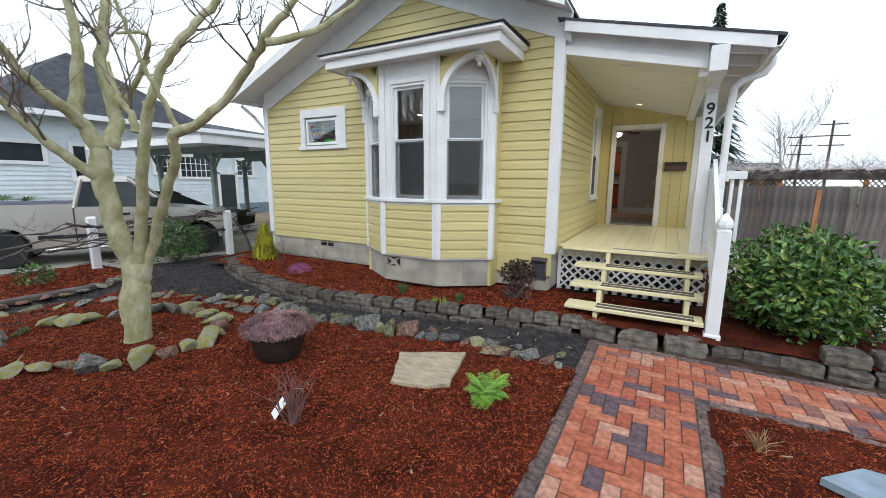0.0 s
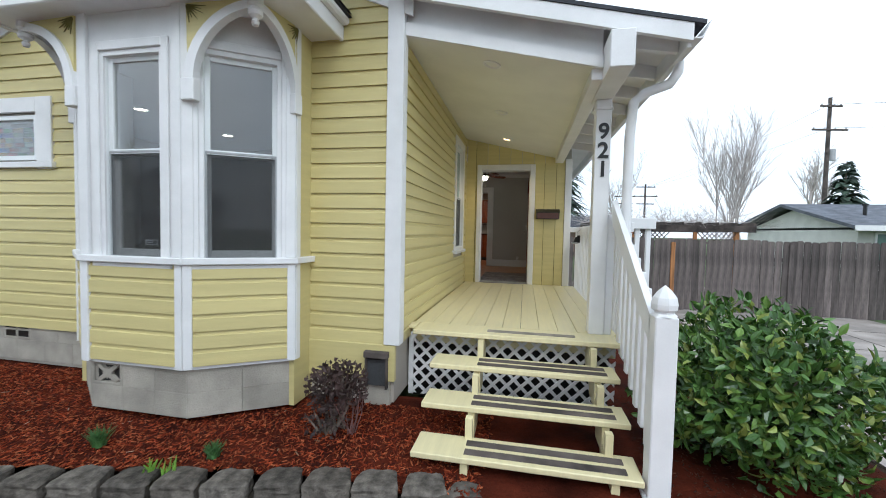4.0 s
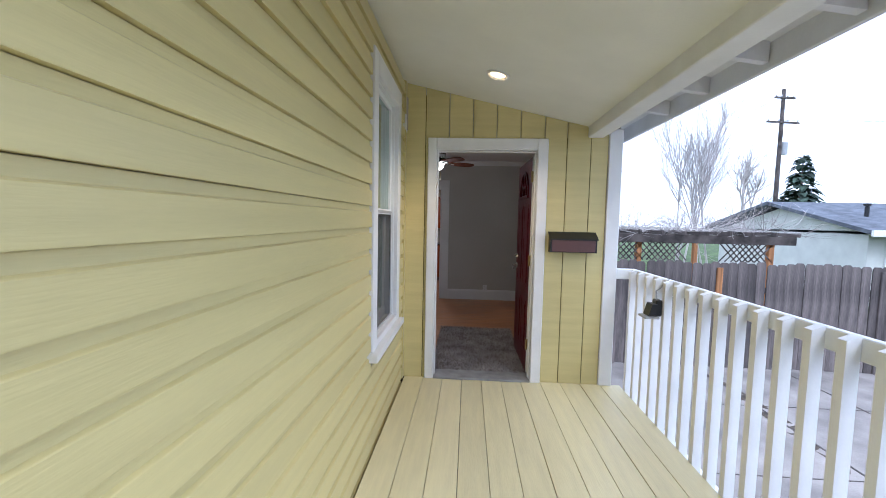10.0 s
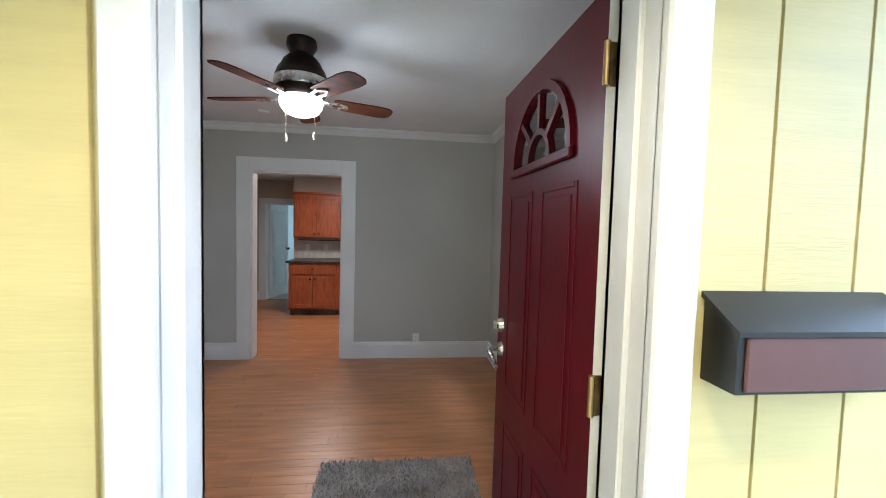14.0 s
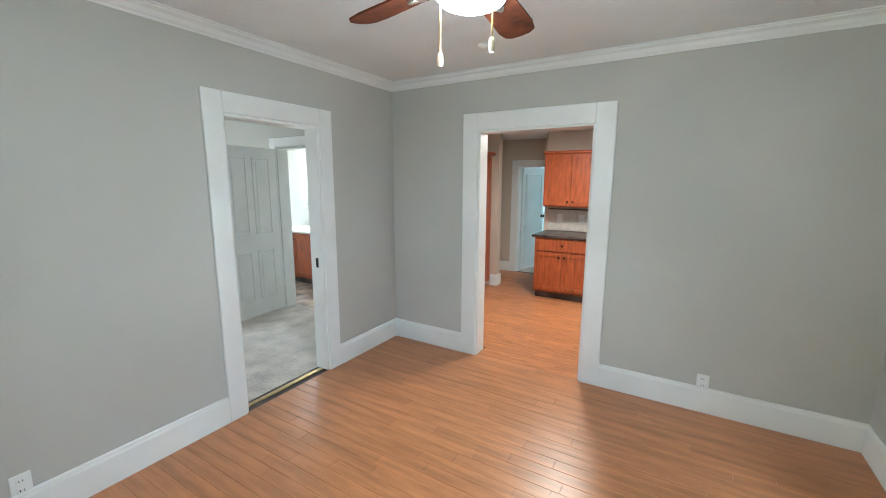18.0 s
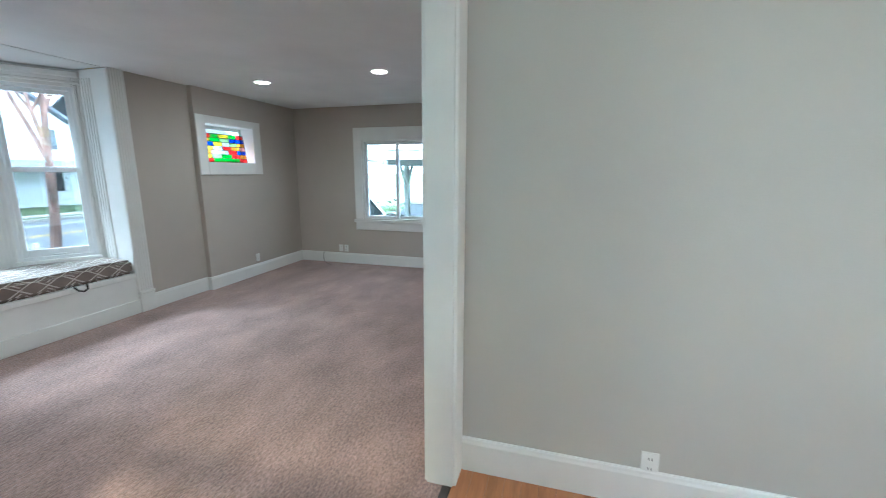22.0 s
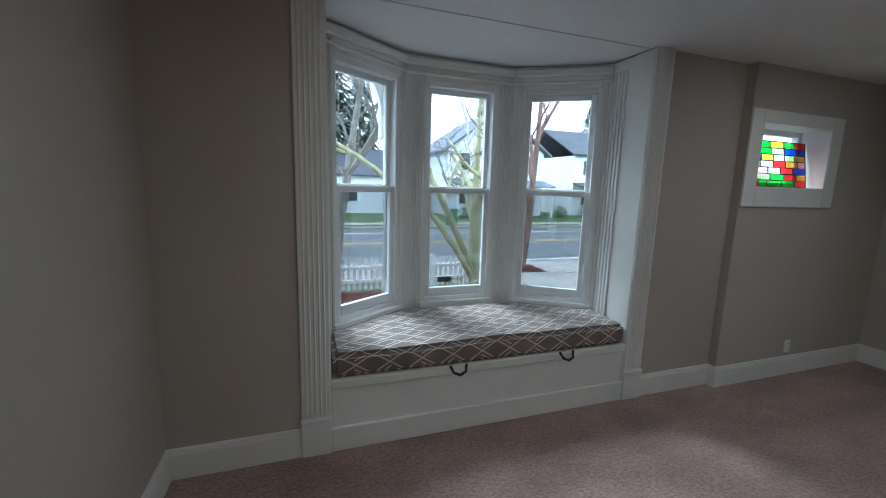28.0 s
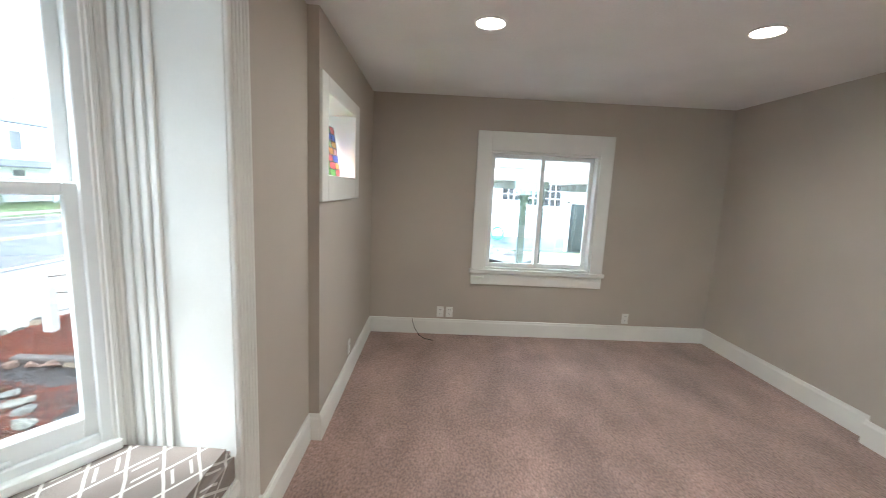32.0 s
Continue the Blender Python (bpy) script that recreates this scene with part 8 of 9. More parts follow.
def twiggy(name, label, x, y, z, h, n, mat, seed, category="plant", fork=3):
    rr = random.Random(seed)
    s = Shape()
    for i in range(n):
        a, lean = rr.uniform(0, 2 * math.pi), rr.uniform(0.1, 0.55)
        p = Vector((rr.uniform(-0.04, 0.04), rr.uniform(-0.04, 0.04), 0))
        d = Vector((math.cos(a) * lean, math.sin(a) * lean, 1)).normalized()
        e = p + d * h * rr.uniform(0.6, 1)
        s.tube([p, (p + e) / 2 + Vector((rr.uniform(-0.03, 0.03), rr.uniform(-0.03, 0.03), 0)), e], [0.006, 0.004, 0.002], 4)
        for k in range(fork):
            q = p.lerp(e, rr.uniform(0.35, 0.9))
            s.tube([q, q + (d + 0.8 * Vector((rr.uniform(-1, 1), rr.uniform(-1, 1), 0.3))) * h * rr.uniform(0.15, 0.35)], [0.003, 0.0012], 3)
    return solid(name, s, mat, label, category, m=pose(x, y, z))


REDTWIG = material("reddish_twig", (0.20, 0.10, 0.09), 0.8, 0.2, 8)
bare = twiggy("bare_shrub", "small bare reddish twiggy shrub on mulch", -0.84, -4.06, 0.0, 0.36, 18, REDTWIG, 3)
twiggy("bare_shrub", "small bare shrub in front of the house wall", -5.05, -0.75, 0.12, 0.42, 6, REDTWIG, 4)
twiggy("bare_shrub", "tall single bare twig near the heather", -4.05, -0.6, 0.12, 0.55, 2, REDTWIG, 5)
twiggy("bare_shrub", "bare brown twigs at the porch corner", -0.2, -0.55, 0.12, 0.4, 7, REDTWIG, 6)
solid("plant_tag", Shape().cbox(-0.055, -0.002, 0.0, 0.055, 0.002, 0.14, 0.002), PLASTIC, "white plastic plant tag leaning in the mulch", "tag", m=pose(-1.0, -4.1, 0.02, -40, 0, -25))


bumpy("soil_strip", 0.7, -1.42, 4.35, 3.2, 0.09, -0.04, 0.012, material("dark_damp_soil", (0.06, 0.04, 0.028), 0.95, 0.3, 8, 0.9, 60, fine=0.3, spec=0.1), "dark soil and leaf litter below the stones", category="soil", scale=4)
# --- the tree in front ---
tree = thing("garden_tree", "bare multi-stemmed tree with yellow-green mossy bark", "tree")


def bend(pts, r0, r1, wob, rr, steps=4):
    """A smooth uneven limb through points."""
    P_ = [Vector(p) for p in pts]
    out, n = [], len(P_)
    for k in range(n - 1):
        a, b, c, d = P_[max(k - 1, 0)], P_[k], P_[k + 1], P_[min(k + 2, n - 1)]
        for j in range(steps):
            f = j / steps
            q = 0.5 * ((2 * b) + (c - a) * f + (2 * a - 5 * b + 4 * c - d) * f * f + (3 * b - a - 3 * c + d) * f ** 3)
            out.append(q + Vector((rr.uniform(-wob, wob), rr.uniform(-wob, wob), 0)))
    out.append(P_[-1])
    m_ = len(out)
    rad = [r0 + (r1 - r0) * (i / (m_ - 1)) ** 0.8 for i in range(m_)]
    return out, [r * rr.uniform(0.94, 1.06) for r in rad]


rt = random.Random(5)
TREELIMBS = [
    ([(-3.59, -3.83, -0.04), (-3.58, -3.80, 0.38), (-3.57, -3.77, 0.63), (-3.57, -3.75, 0.82)], 0.135, 0.120),
    ([(-3.60, -3.86, 0.19), (-3.58, -3.83, 0.48), (-3.57, -3.79, 0.77), (-3.60, -3.85, 1.08), (-3.62, -3.90, 1.44), (-3.64, -3.93, 1.73), (-3.63, -3.93, 1.93), (-3.63, -3.91, 2.06)], 0.105, 0.088),
    ([(-3.56, -3.80, 0.19), (-3.56, -3.77, 0.48), (-3.55, -3.75, 0.77), (-3.46, -3.75, 1.08), (-3.31, -3.76, 1.44), (-3.12, -3.80, 1.85), (-2.97, -3.82, 2.16), (-2.82, -3.83, 2.45)], 0.070, 0.047),
    ([(-3.55, -3.76, 0.19), (-3.53, -3.73, 0.48), (-3.51, -3.70, 0.76), (-3.37, -3.66, 1.07), (-3.12, -3.67, 1.45), (-2.86, -3.67, 1.79), (-2.72, -3.69, 1.95), (-2.63, -3.75, 2.10), (-2.58, -3.75, 2.17)], 0.060, 0.043),
    ([(-3.62, -4.01, 1.79), (-3.63, -4.18, 1.94), (-3.65, -4.35, 2.12), (-3.65, -4.49, 2.29), (-3.64, -4.57, 2.41), (-3.66, -4.74, 2.59)], 0.056, 0.021),
    ([(-3.63, -3.92, 2.02), (-3.67, -4.01, 2.26), (-3.62, -4.14, 2.39), (-3.59, -4.32, 2.53), (-3.55, -4.47, 2.69), (-3.48, -4.56, 2.83), (-3.45, -4.72, 3.02)], 0.081, 0.021),
    ([(-3.69, -4.06, 2.35), (-3.67, -4.02, 2.65), (-3.65, -3.98, 2.96), (-3.66, -3.99, 3.16), (-3.67, -4.01, 3.40), (-3.66, -3.99, 3.79)], 0.065, 0.029),
    ([(-3.60, -3.85, 2.07), (-3.66, -3.74, 2.34), (-3.71, -3.74, 2.66), (-3.78, -3.76, 2.92), (-3.80, -3.70, 3.22), (-3.82, -3.63, 3.57), (-3.89, -3.54, 4.05)], 0.081, 0.041),
    ([(-2.82, -3.84, 2.40), (-2.69, -3.76, 2.70), (-2.51, -3.70, 2.90), (-2.37, -3.60, 3.10), (-2.22, -3.48, 3.29), (-2.07, -3.36, 3.56)], 0.043, 0.029),
    ([(-3.08, -3.83, 2.19), (-3.09, -3.85, 2.34), (-3.15, -3.89, 2.47), (-3.22, -3.91, 2.62), (-3.32, -3.89, 2.84)], 0.043, 0.016),
    ([(-2.58, -3.75, 2.17), (-2.35, -3.69, 2.23), (-2.11, -3.62, 2.38), (-1.84, -3.57, 2.59), (-1.59, -3.58, 2.76), (-1.40, -3.62, 2.87), (-1.23, -3.59, 2.99), (-1.11, -3.55, 3.12), (-0.99, -3.49, 3.30)], 0.049, 0.021),
    ([(-1.41, -3.64, 2.80), (-1.24, -3.50, 2.85), (-1.08, -3.36, 2.94), (-0.94, -3.25, 3.07), (-0.80, -3.15, 3.20)], 0.032, 0.017),
    ([(-2.57, -3.73, 2.23), (-2.56, -3.83, 2.43), (-2.55, -3.93, 2.64), (-2.54, -4.03, 2.89), (-2.52, -4.12, 3.11), (-2.50, -4.17, 3.24)], 0.027, 0.011),
    ([(-3.64, -3.68, 2.49), (-3.33, -3.67, 2.71), (-3.11, -3.64, 2.95), (-3.02, -3.69, 3.10), (-3.11, -3.89, 3.06)], 0.037, 0.012),
]
ends = []
for k, (pts, r0, r1) in enumerate(TREELIMBS):
    pp, rad = bend(pts, r0, r1, 0.012, rt)
    part("trunk" if k == 0 else "stem" if k < 4 else "limb", Shape().tube(pp, rad, 14 if k < 4 else 9), BARK, tree, smooth=True)
    ends.append((pp, rad, k))
tw = Shape()


def grow(s, p, d, L, r, depth, rr):
    n = 4
    pts = [p]
    for i in range(n):
        d = (d + 0.22 * Vector((rr.uniform(-1, 1), rr.uniform(-1, 1), rr.uniform(-0.6, 0.9)))).normalized()
        pts.append(pts[-1] + d * L / n)
    s.tube(pts, [r * (1 - 0.75 * i / n) for i in range(n + 1)], 5 if r > 0.01 else 3)
    if depth > 0:
        for i in range(3):
            j = rr.randrange(1, n + 1)
            side = (d + 1.0 * Vector((rr.uniform(-1, 1), rr.uniform(-1, 1), rr.uniform(-0.5, 0.8)))).normalized()
            grow(s, pts[j], side, L * rr.uniform(0.5, 0.75), r * 0.55, depth - 1, rr)


for pp, rad, k in ends:
    if k < 4:
        continue
    for i in range(5):
        j = rt.randrange(len(pp) // 3, len(pp))
        d = Vector((rt.uniform(-1, 1), rt.uniform(-1, 0.8), rt.uniform(0.0, 1.1))).normalized()
        grow(tw, pp[j], d, rt.uniform(0.35, 0.75), max(0.005, rad[j] * 0.35), 2, rt)
part("twig_mass", plain(tw, "twig_mass"), TWIG, tree, "thin bare brown twigs", kind="stuff")
rng = random.Random(31)
# --- foundation ---
foundation = thing("foundation", "grey concrete block foundation with pierced vents", "foundation", kind="structure")
for row in range(2):
    zz = 0.18 + row * 0.232
    x = -6.12 + (0.2 if row else 0)
    while x < BX - 1.2:
        x1 = min(x + 0.40, BX - 1.18)
        if not (row == 1 and -5.0 < x < -4.7):
            part("block", Shape().cbox(x + 0.001, 0.0, zz, x1 - 0.001, 0.12, zz + 0.23, 0.003), CONCRETE, foundation)
        else:
            v = Shape()
            w = x1 - x
            for q in ((0.0, 0.0, 0.03, 0.226), (w - 0.03, 0.0, w, 0.226), (0.03, 0.0, w - 0.03, 0.03), (0.03, 0.196, w - 0.03, 0.226), (w / 2 - 0.015, 0.03, w / 2 + 0.015, 0.196), (0.03, 0.10, w - 0.03, 0.125)):
                v.cbox(x + q[0], 0.0, zz + q[1], x + q[2], 0.1, zz + q[3], 0.004)
            part("vent_block", v, CONCRETE, foundation, "pierced concrete vent block")
            # Black sheet stands in for the shade inside the vent openings
            part("vent_screen", Shape().box(x + 0.025, 0.008, zz + 0.025, x1 - 0.025, 0.012, zz + 0.2), BLACK, foundation, "dark sheet in the vent")
        x = x1
part("block", Shape().cbox(-0.30, -0.01, 0.12, -0.05, 0.12, 0.40, 0.006), CONCRETE, foundation)
part("block", Shape().cbox(-0.29, -0.03, 0.40, -0.06, 0.12, 0.60, 0.006), CONCRETE, foundation)
part("vent_box", Shape().cbox(-0.28, -0.09, 0.58, -0.05, 0.02, 0.64, 0.006).box(-0.27, -0.075, 0.30, -0.255, -0.03, 0.58).box(-0.075, -0.075, 0.30, -0.06, -0.03, 0.58), OLDWOOD, foundation, "weathered timber frame of a vent")
part("vent_screen", Shape().box(-0.26, -0.045, 0.32, -0.07, -0.035, 0.58), SCREEN, foundation, "dark sheet in the vent")

# ---- east side: fence, pergola, neighbour ----
fence = thing("board_fence", "weathered grey-brown wooden board fence with dog-eared tops", "fence")
rf = random.Random(3)
FB = []
for i in range(4):
    w = 0.138
    FB.append(Shape().prism([(0, 0), (w, 0), (w, 1.67), (w - 0.03, 1.70), (0.03, 1.70), (0, 1.67)], "y", 0, 0.018).mesh("board"))
    FB[-1].materials.append(FENCEWOOD)
x = 2.05
while x < 16:
    ob = new("board", FB[rf.randrange(4)])
    ob.parent = fence
    ob.matrix_basis = pose(x, 7.0 + rf.uniform(-0.006, 0.006), -0.02 + rf.uniform(-0.02, 0.02), 0, rf.uniform(-0.6, 0.6), 0)
    x += 0.142
part("rail", Shape().box(2.05, 7.03, 0.35, 16, 7.07, 0.44).box(2.05, 7.03, 1.2, 16, 7.07, 1.29), FENCEWOOD, fence)
for x in (4.55, 7.0, 9.4):
    part("post", Shape().cbox(x, 6.97, -0.02, x + 0.09, 7.0, 1.60, 0.006), NEWWOOD if x < 5 else FENCEWOOD, fence, "orange new cedar post" if x < 5 else "")
joints = Shape()
for y in (-6.3, -3.4, -0.4, 1.1, 2.6, 4.1, 5.6):
    joints.box(4.35 if y < 2 else 2.2, y, -0.0175, 8.6, y + 0.014, -0.0145)
joints.box(5.6, -8, -0.0175, 5.625, 12, -0.0145).box(4.3, 1, -0.0175, 4.325, 12, -0.0145).box(7.0, -8, -0.0175, 7.02, 12, -0.0145)
part("seam", joints, OLDWOOD, driveway, "dark dirty slab joint")
DEBRIS = material("dark_soil_debris", (0.10, 0.075, 0.055), 0.95, 0.3, 8, 0.8, 60)
bumpy("soil_strip", 4.2, -1.2, 4.42, 6.9, 0.08, -0.02, 0.018, DEBRIS, "dirt and leaf litter along the driveway edge", category="soil", scale=4)

pergola = thing("pergola", "weathered dark timber pergola with lattice braces overgrown by bare vines", "pergola")
for x in (3.35, 4.2, 6.9):
    for y in (9.2, 12.0):
        part("post", Shape().cbox(x, y, -0.06, x + 0.11, y + 0.11, 1.9, 0.006), NEWWOOD if x < 7 else OLDWOOD, pergola)
for y in (9.15, 12.05):
    part("beam", Shape().cbox(3.1, y, 1.88, 7.4, y + 0.06, 2.06, 0.006), OLDWOOD, pergola)
for i in range(10):
    part("rafter", Shape().cbox(3.2 + i * 0.44, 8.8, 2.06, 3.245 + i * 0.44, 12.5, 2.14, 0.005), OLDWOOD, pergola)
for xa, sg in ((3.4, 1), (4.3, 1), (6.85, -1)):
    s = Shape()
    for k in range(7):
        for tilt in (1, -1):
            u = xa + sg * (0.05 + k * 0.12)
            s.box(-0.012, 0, -0.26, 0.012, 0.012, 0.26, pose(u, 9.2, 1.70, 0, 42 * tilt, 0))
    part("lattice_brace", s, OLDWOOD, pergola, "diamond lattice corner brace")
s = Shape()
rv = random.Random(9)
for i in range(300):
    p = Vector((rv.uniform(3.1, 7.4), rv.uniform(8.8, 12.4), 2.14))
    grow(s, p, Vector((rv.uniform(-1, 1), rv.uniform(-1, 1), rv.uniform(-0.2, 0.5))), rv.uniform(0.4, 0.9), 0.008, 1, rv)
part("vines", plain(s, "vines"), PALETWIG, pergola, "tangle of bare brown vines", kind="stuff")
NWALL = material("cream_house_wall", (0.68, 0.68, 0.63), 0.7, 0.05, 2, 0.2, 40)
TEALPANE = material("green_reflecting_pane", (0.10, 0.20, 0.17), 0.12, 0.2, 2)
DARKPANE = material("dark_window_pane", (0.03, 0.035, 0.04), 0.08, 0.2, 2)


def wall_window(parent, m, w, h, pane, bars=0, frame_mat=None, fw=0.07, rows=3):
    """A framed window set on a wall: local x along the wall, z up, y out of the wall is negative."""
    fr = Shape().cbox(-w / 2 - fw, -0.05, -fw, w / 2 + fw, 0.02, 0, 0.006, m).cbox(-w / 2 - fw, -0.05, h, w / 2 + fw, 0.02, h + fw, 0.006, m)
    fr.cbox(-w / 2 - fw, -0.05, 0, -w / 2, 0.02, h, 0.006, m).cbox(w / 2, -0.05, 0, w / 2 + fw, 0.02, h, 0.006, m)
    wd = part("window", Shape().box(-w / 2, -0.01, 0, w / 2, 0.01, h, m), pane, parent)
    part("window_frame", fr, frame_mat or WHITE, wd)
    if bars:
        b = Shape()
        for i in range(1, bars):
            b.box(-w / 2 + i * w / bars - 0.012, -0.03, 0, -w / 2 + i * w / bars + 0.012, -0.011, h, m)
        for i in range(1, rows):
            b.box(-w / 2, -0.028, i * h / rows - 0.012, w / 2, -0.0115, i * h / rows + 0.012, m)
        part("muntins", b, frame_mat or WHITE, wd)
    return wd


east = thing("neighbour_house", "single-storey cream neighbour house with a grey shingle roof", "house")
part("wall", Shape().box(12.4, 13.0, -0.05, 28, 20, 2.18), NWALL, east)
part("roof", Shape().prism([(12.4, 2.10), (16.5, 3.1), (20.6, 2.10), (20.6, 2.22), (16.5, 3.22), (12.4, 2.22)], "x", 11.9, 28.6), SLATE, east)
part("gable_end", Shape().prism([(12.95, 2.1), (16.5, 2.96), (20.05, 2.1)], "x", 12.4, 12.5), NWALL, east)
part("fascia", Shape().box(11.9, 12.34, 2.05, 28.6, 12.4, 2.23), WHITE, east)
wall_window(east, pose(13.8, 13.0, 0.9), 1.7, 1.05, TEALPANE, 2, rows=1)
wall_window(east, pose(17.2, 13.0, 1.0), 1.2, 1.0, TEALPANE, 2, rows=1)
wall_window(east, pose(21.6, 13.0, 1.0), 1.8, 1.0, DARKPANE, 2, rows=1)
for x, y in ((13.4, 14.2), (14.6, 13.8), (17.0, 14.6), (18.1, 15.4)):
    zz = 2.22 + (y - 12.4) * 0.243
    part("roof_vent", Shape().cyl((x, y, zz - 0.05), (x, y, zz + 0.35), 0.06, n=8).cyl((x, y, zz + 0.35), (x, y, zz + 0.42), 0.10, n=8), BLACK, east, "black roof vent pipe")
BRN = material("brown_house_siding", (0.22, 0.15, 0.12), 0.8, 0.1, 3)
brown = thing("neighbour_house", "distant brown house with a low dark roof behind the fence", "house")
part("wall", Shape().box(-4, 30, -0.05, 8, 37, 2.1), BRN, brown)
part("roof", Shape().prism([(29.4, 2.0), (33.5, 3.3), (37.6, 2.0)], "x", -5, 8.6), SHINGLE, brown)


def pole(x, y, h, arms, label="weathered wooden utility pole with crossarms"):
    p = thing("utility_pole", label, "utility pole", m=pose(x, y, -0.05))
    part("shaft", Shape().cyl((0, 0, 0), (0, 0, h), 0.16, 0.11, 10), OLDWOOD, p)
    for z, w, a in arms:
        m = pose(0, 0, z, 0, 0, a)
        arm = part("crossarm", Shape().cbox(-w / 2, -0.16, -0.06, w / 2, -0.06, 0.06, 0.01, m), OLDWOOD, p)
        for k in range(4):
            u = -w / 2 + 0.12 + k * (w - 0.24) / 3
            part("insulator", Shape().lathe([(0.03, 0.06), (0.05, 0.10), (0.03, 0.17)], u, -0.11, 0, 8, m), GREYMETAL, arm)
    return p


p1 = pole(21.4, 29.2, 11.5, [(10.9, 1.5, 10), (9.3, 2.4, 10)])
part("transformer", Shape().cyl((0.30, 0, 7.2), (0.30, 0, 8.0), 0.2, n=12), GREYMETAL, p1, "grey transformer can")
pole(16.4, 53.5, 8.5, [(8.1, 2.4, 5), (6.9, 3.0, 5), (5.9, 2.2, 5)])
pole(14.0, 54, 7.2, [(6.9, 2.6, 5), (6.0, 2.0, 5), (5.0, 2.2, 5)])
wires = thing("overhead_wires", "thin dark overhead wires between the poles", "wires")
for dz in (11.0, 9.4):
    pts = []
    for i in range(13):
        f = i / 12
        pts.append((21.4 - 5.0 * f, 29.2 + 24.3 * f, dz + (8.0 - dz) * f - 1.2 * f * (1 - f)))
    part("wire", Shape().tube(pts, 0.012, 4), BLACK, wires)
    pts = [(21.4 + 60 * i / 10, 29.2 - 10 * i / 10, dz - 1.6 * (i / 10) * (1 - i / 10) * 2) for i in range(11)]
    part("wire", Shape().tube(pts, 0.012, 4), BLACK, wires)


def bare_tree(name, x, y, h, seed, mat, r=0.16, spread=0.55, depth=4, stems=1, label="tall bare deciduous tree in winter", kids=4):
    rr = random.Random(seed)
    t = thing(name, label, "tree", m=pose(x, y, -0.06))
    s, b = Shape(), Shape()

    def limb(p, d, L, r, dep):
        n = 4
        pts = [p]
        for i in range(n):
            d = (d + 0.14 * Vector((rr.uniform(-1, 1), rr.uniform(-1, 1), rr.uniform(-0.2, 0.7)))).normalized()
            pts.append(pts[-1] + d * L / n)
        (s if dep == depth else b).tube(pts, [r * (1 - 0.6 * i / n) for i in range(n + 1)], 8 if dep == depth else (4 if r > 0.02 else 3))
        if dep:
            for i in range(kids):
                j = rr.randrange(2 if dep == depth else 1, n + 1)
                side = (d + spread * Vector((rr.uniform(-1, 1), rr.uniform(-1, 1), rr.uniform(-0.2, 0.6))) * 1.6).normalized()
                limb(pts[j], side, L * rr.uniform(0.45, 0.72), r * 0.5, dep - 1)
    for i in range(stems):
        limb(Vector((rr.uniform(-0.1, 0.1) * stems, rr.uniform(-0.1, 0.1) * stems, 0)), Vector((rr.uniform(-0.25, 0.25) * (stems > 1), rr.uniform(-0.25, 0.25) * (stems > 1), 1)), h * 0.55, r, depth)
    part("trunk", s, mat, t, smooth=True)
    part("branch_mass", plain(b, "branch_mass"), mat, t, kind="stuff")
    return t


def conifer(x, y, h, r, seed, label="dark green conifer behind the houses"):
    rr = random.Random(seed)
    t = thing("conifer", label, "tree", m=pose(x, y, -0.06))
    part("trunk", Shape().cyl((0, 0, 0), (0, 0, h), 0.22, 0.02, 7), TWIG, t)
    s = Shape()
    for i in range(int(70 * h)):
        f = rr.random() ** 1.2
        z = h * (0.12 + 0.88 * f)
        a, R = rr.uniform(0, 6.283), r * (1 - f) * rr.uniform(0.3, 1.1) + 0.1
        d = Vector((math.cos(a), math.sin(a), rr.uniform(-0.35, 0.1)))
        leaf(s, Vector((d.x * R * 0.5, d.y * R * 0.5, z)), d, Vector((0, 0, 1)), R * 0.75 + 0.3, 0.35 + 0.25 * (1 - f), 0.1, 0.3)
    part("crown", plain(s, "crown"), CONIFER, t, kind="stuff")
    return t


bare_tree("bare_tree", 13.8, 25.0, 8.6, 1, PALETWIG, 0.06, 0.26, 4, 7, kids=5)
bare_tree("bare_tree", 13.0, 55, 12, 2, PALETWIG, 0.2, 0.5, 4, 2)
bare_tree("bare_tree", 36, 55, 12, 4, PALETWIG, 0.2, 0.5, 4, 3)
bare_tree("bare_tree", -2.0, 60, 13, 6, PALETWIG, 0.2, 0.5, 4, 2)
conifer(20.5, 26, 6.6, 1.7, 2)
conifer(4.8, 50, 21.0, 4.2, 5)

# ---- west side: neighbour's drive ----
for x, y, h in ((-8.3, -2.42, 1.06), (-7.75, 0.0, 1.06)):
    gp = thing("white_post", "white painted square wooden garden post", "post", group="posts beside the driveway", m=pose(x, y, -0.04))
    part("shaft", Shape().cbox(-0.065, -0.065, 0, 0.065, 0.065, h - 0.03, 0.006), WHITE, gp)
    part("cap", Shape().prism([(-0.065, 0), (0.065, 0), (0.02, 0.035), (-0.02, 0.035)], "y", -0.065, 0.065, Matrix.Translation((0, 0, h - 0.03))), WHITE, gp)
vine = thing("grape_vine", "tangled bare brown vine trained between white posts", "vine")
rw = random.Random(14)
s = Shape()
for i in range(16):
    y0, y1 = rw.uniform(-5.5, -1.5), rw.uniform(-1.2, 0.9)
    n = 14
    z0, z1 = rw.uniform(0.45, 0.95), rw.uniform(0.5, 1.05)
    pts = [(-7.85 + rw.uniform(-0.14, 0.14), y0 + (y1 - y0) * k / n, z0 + (z1 - z0) * k / n + rw.uniform(-0.07, 0.07)) for k in range(n + 1)]
    s.tube(pts, [rw.uniform(0.008, 0.02) for _ in pts], 5)
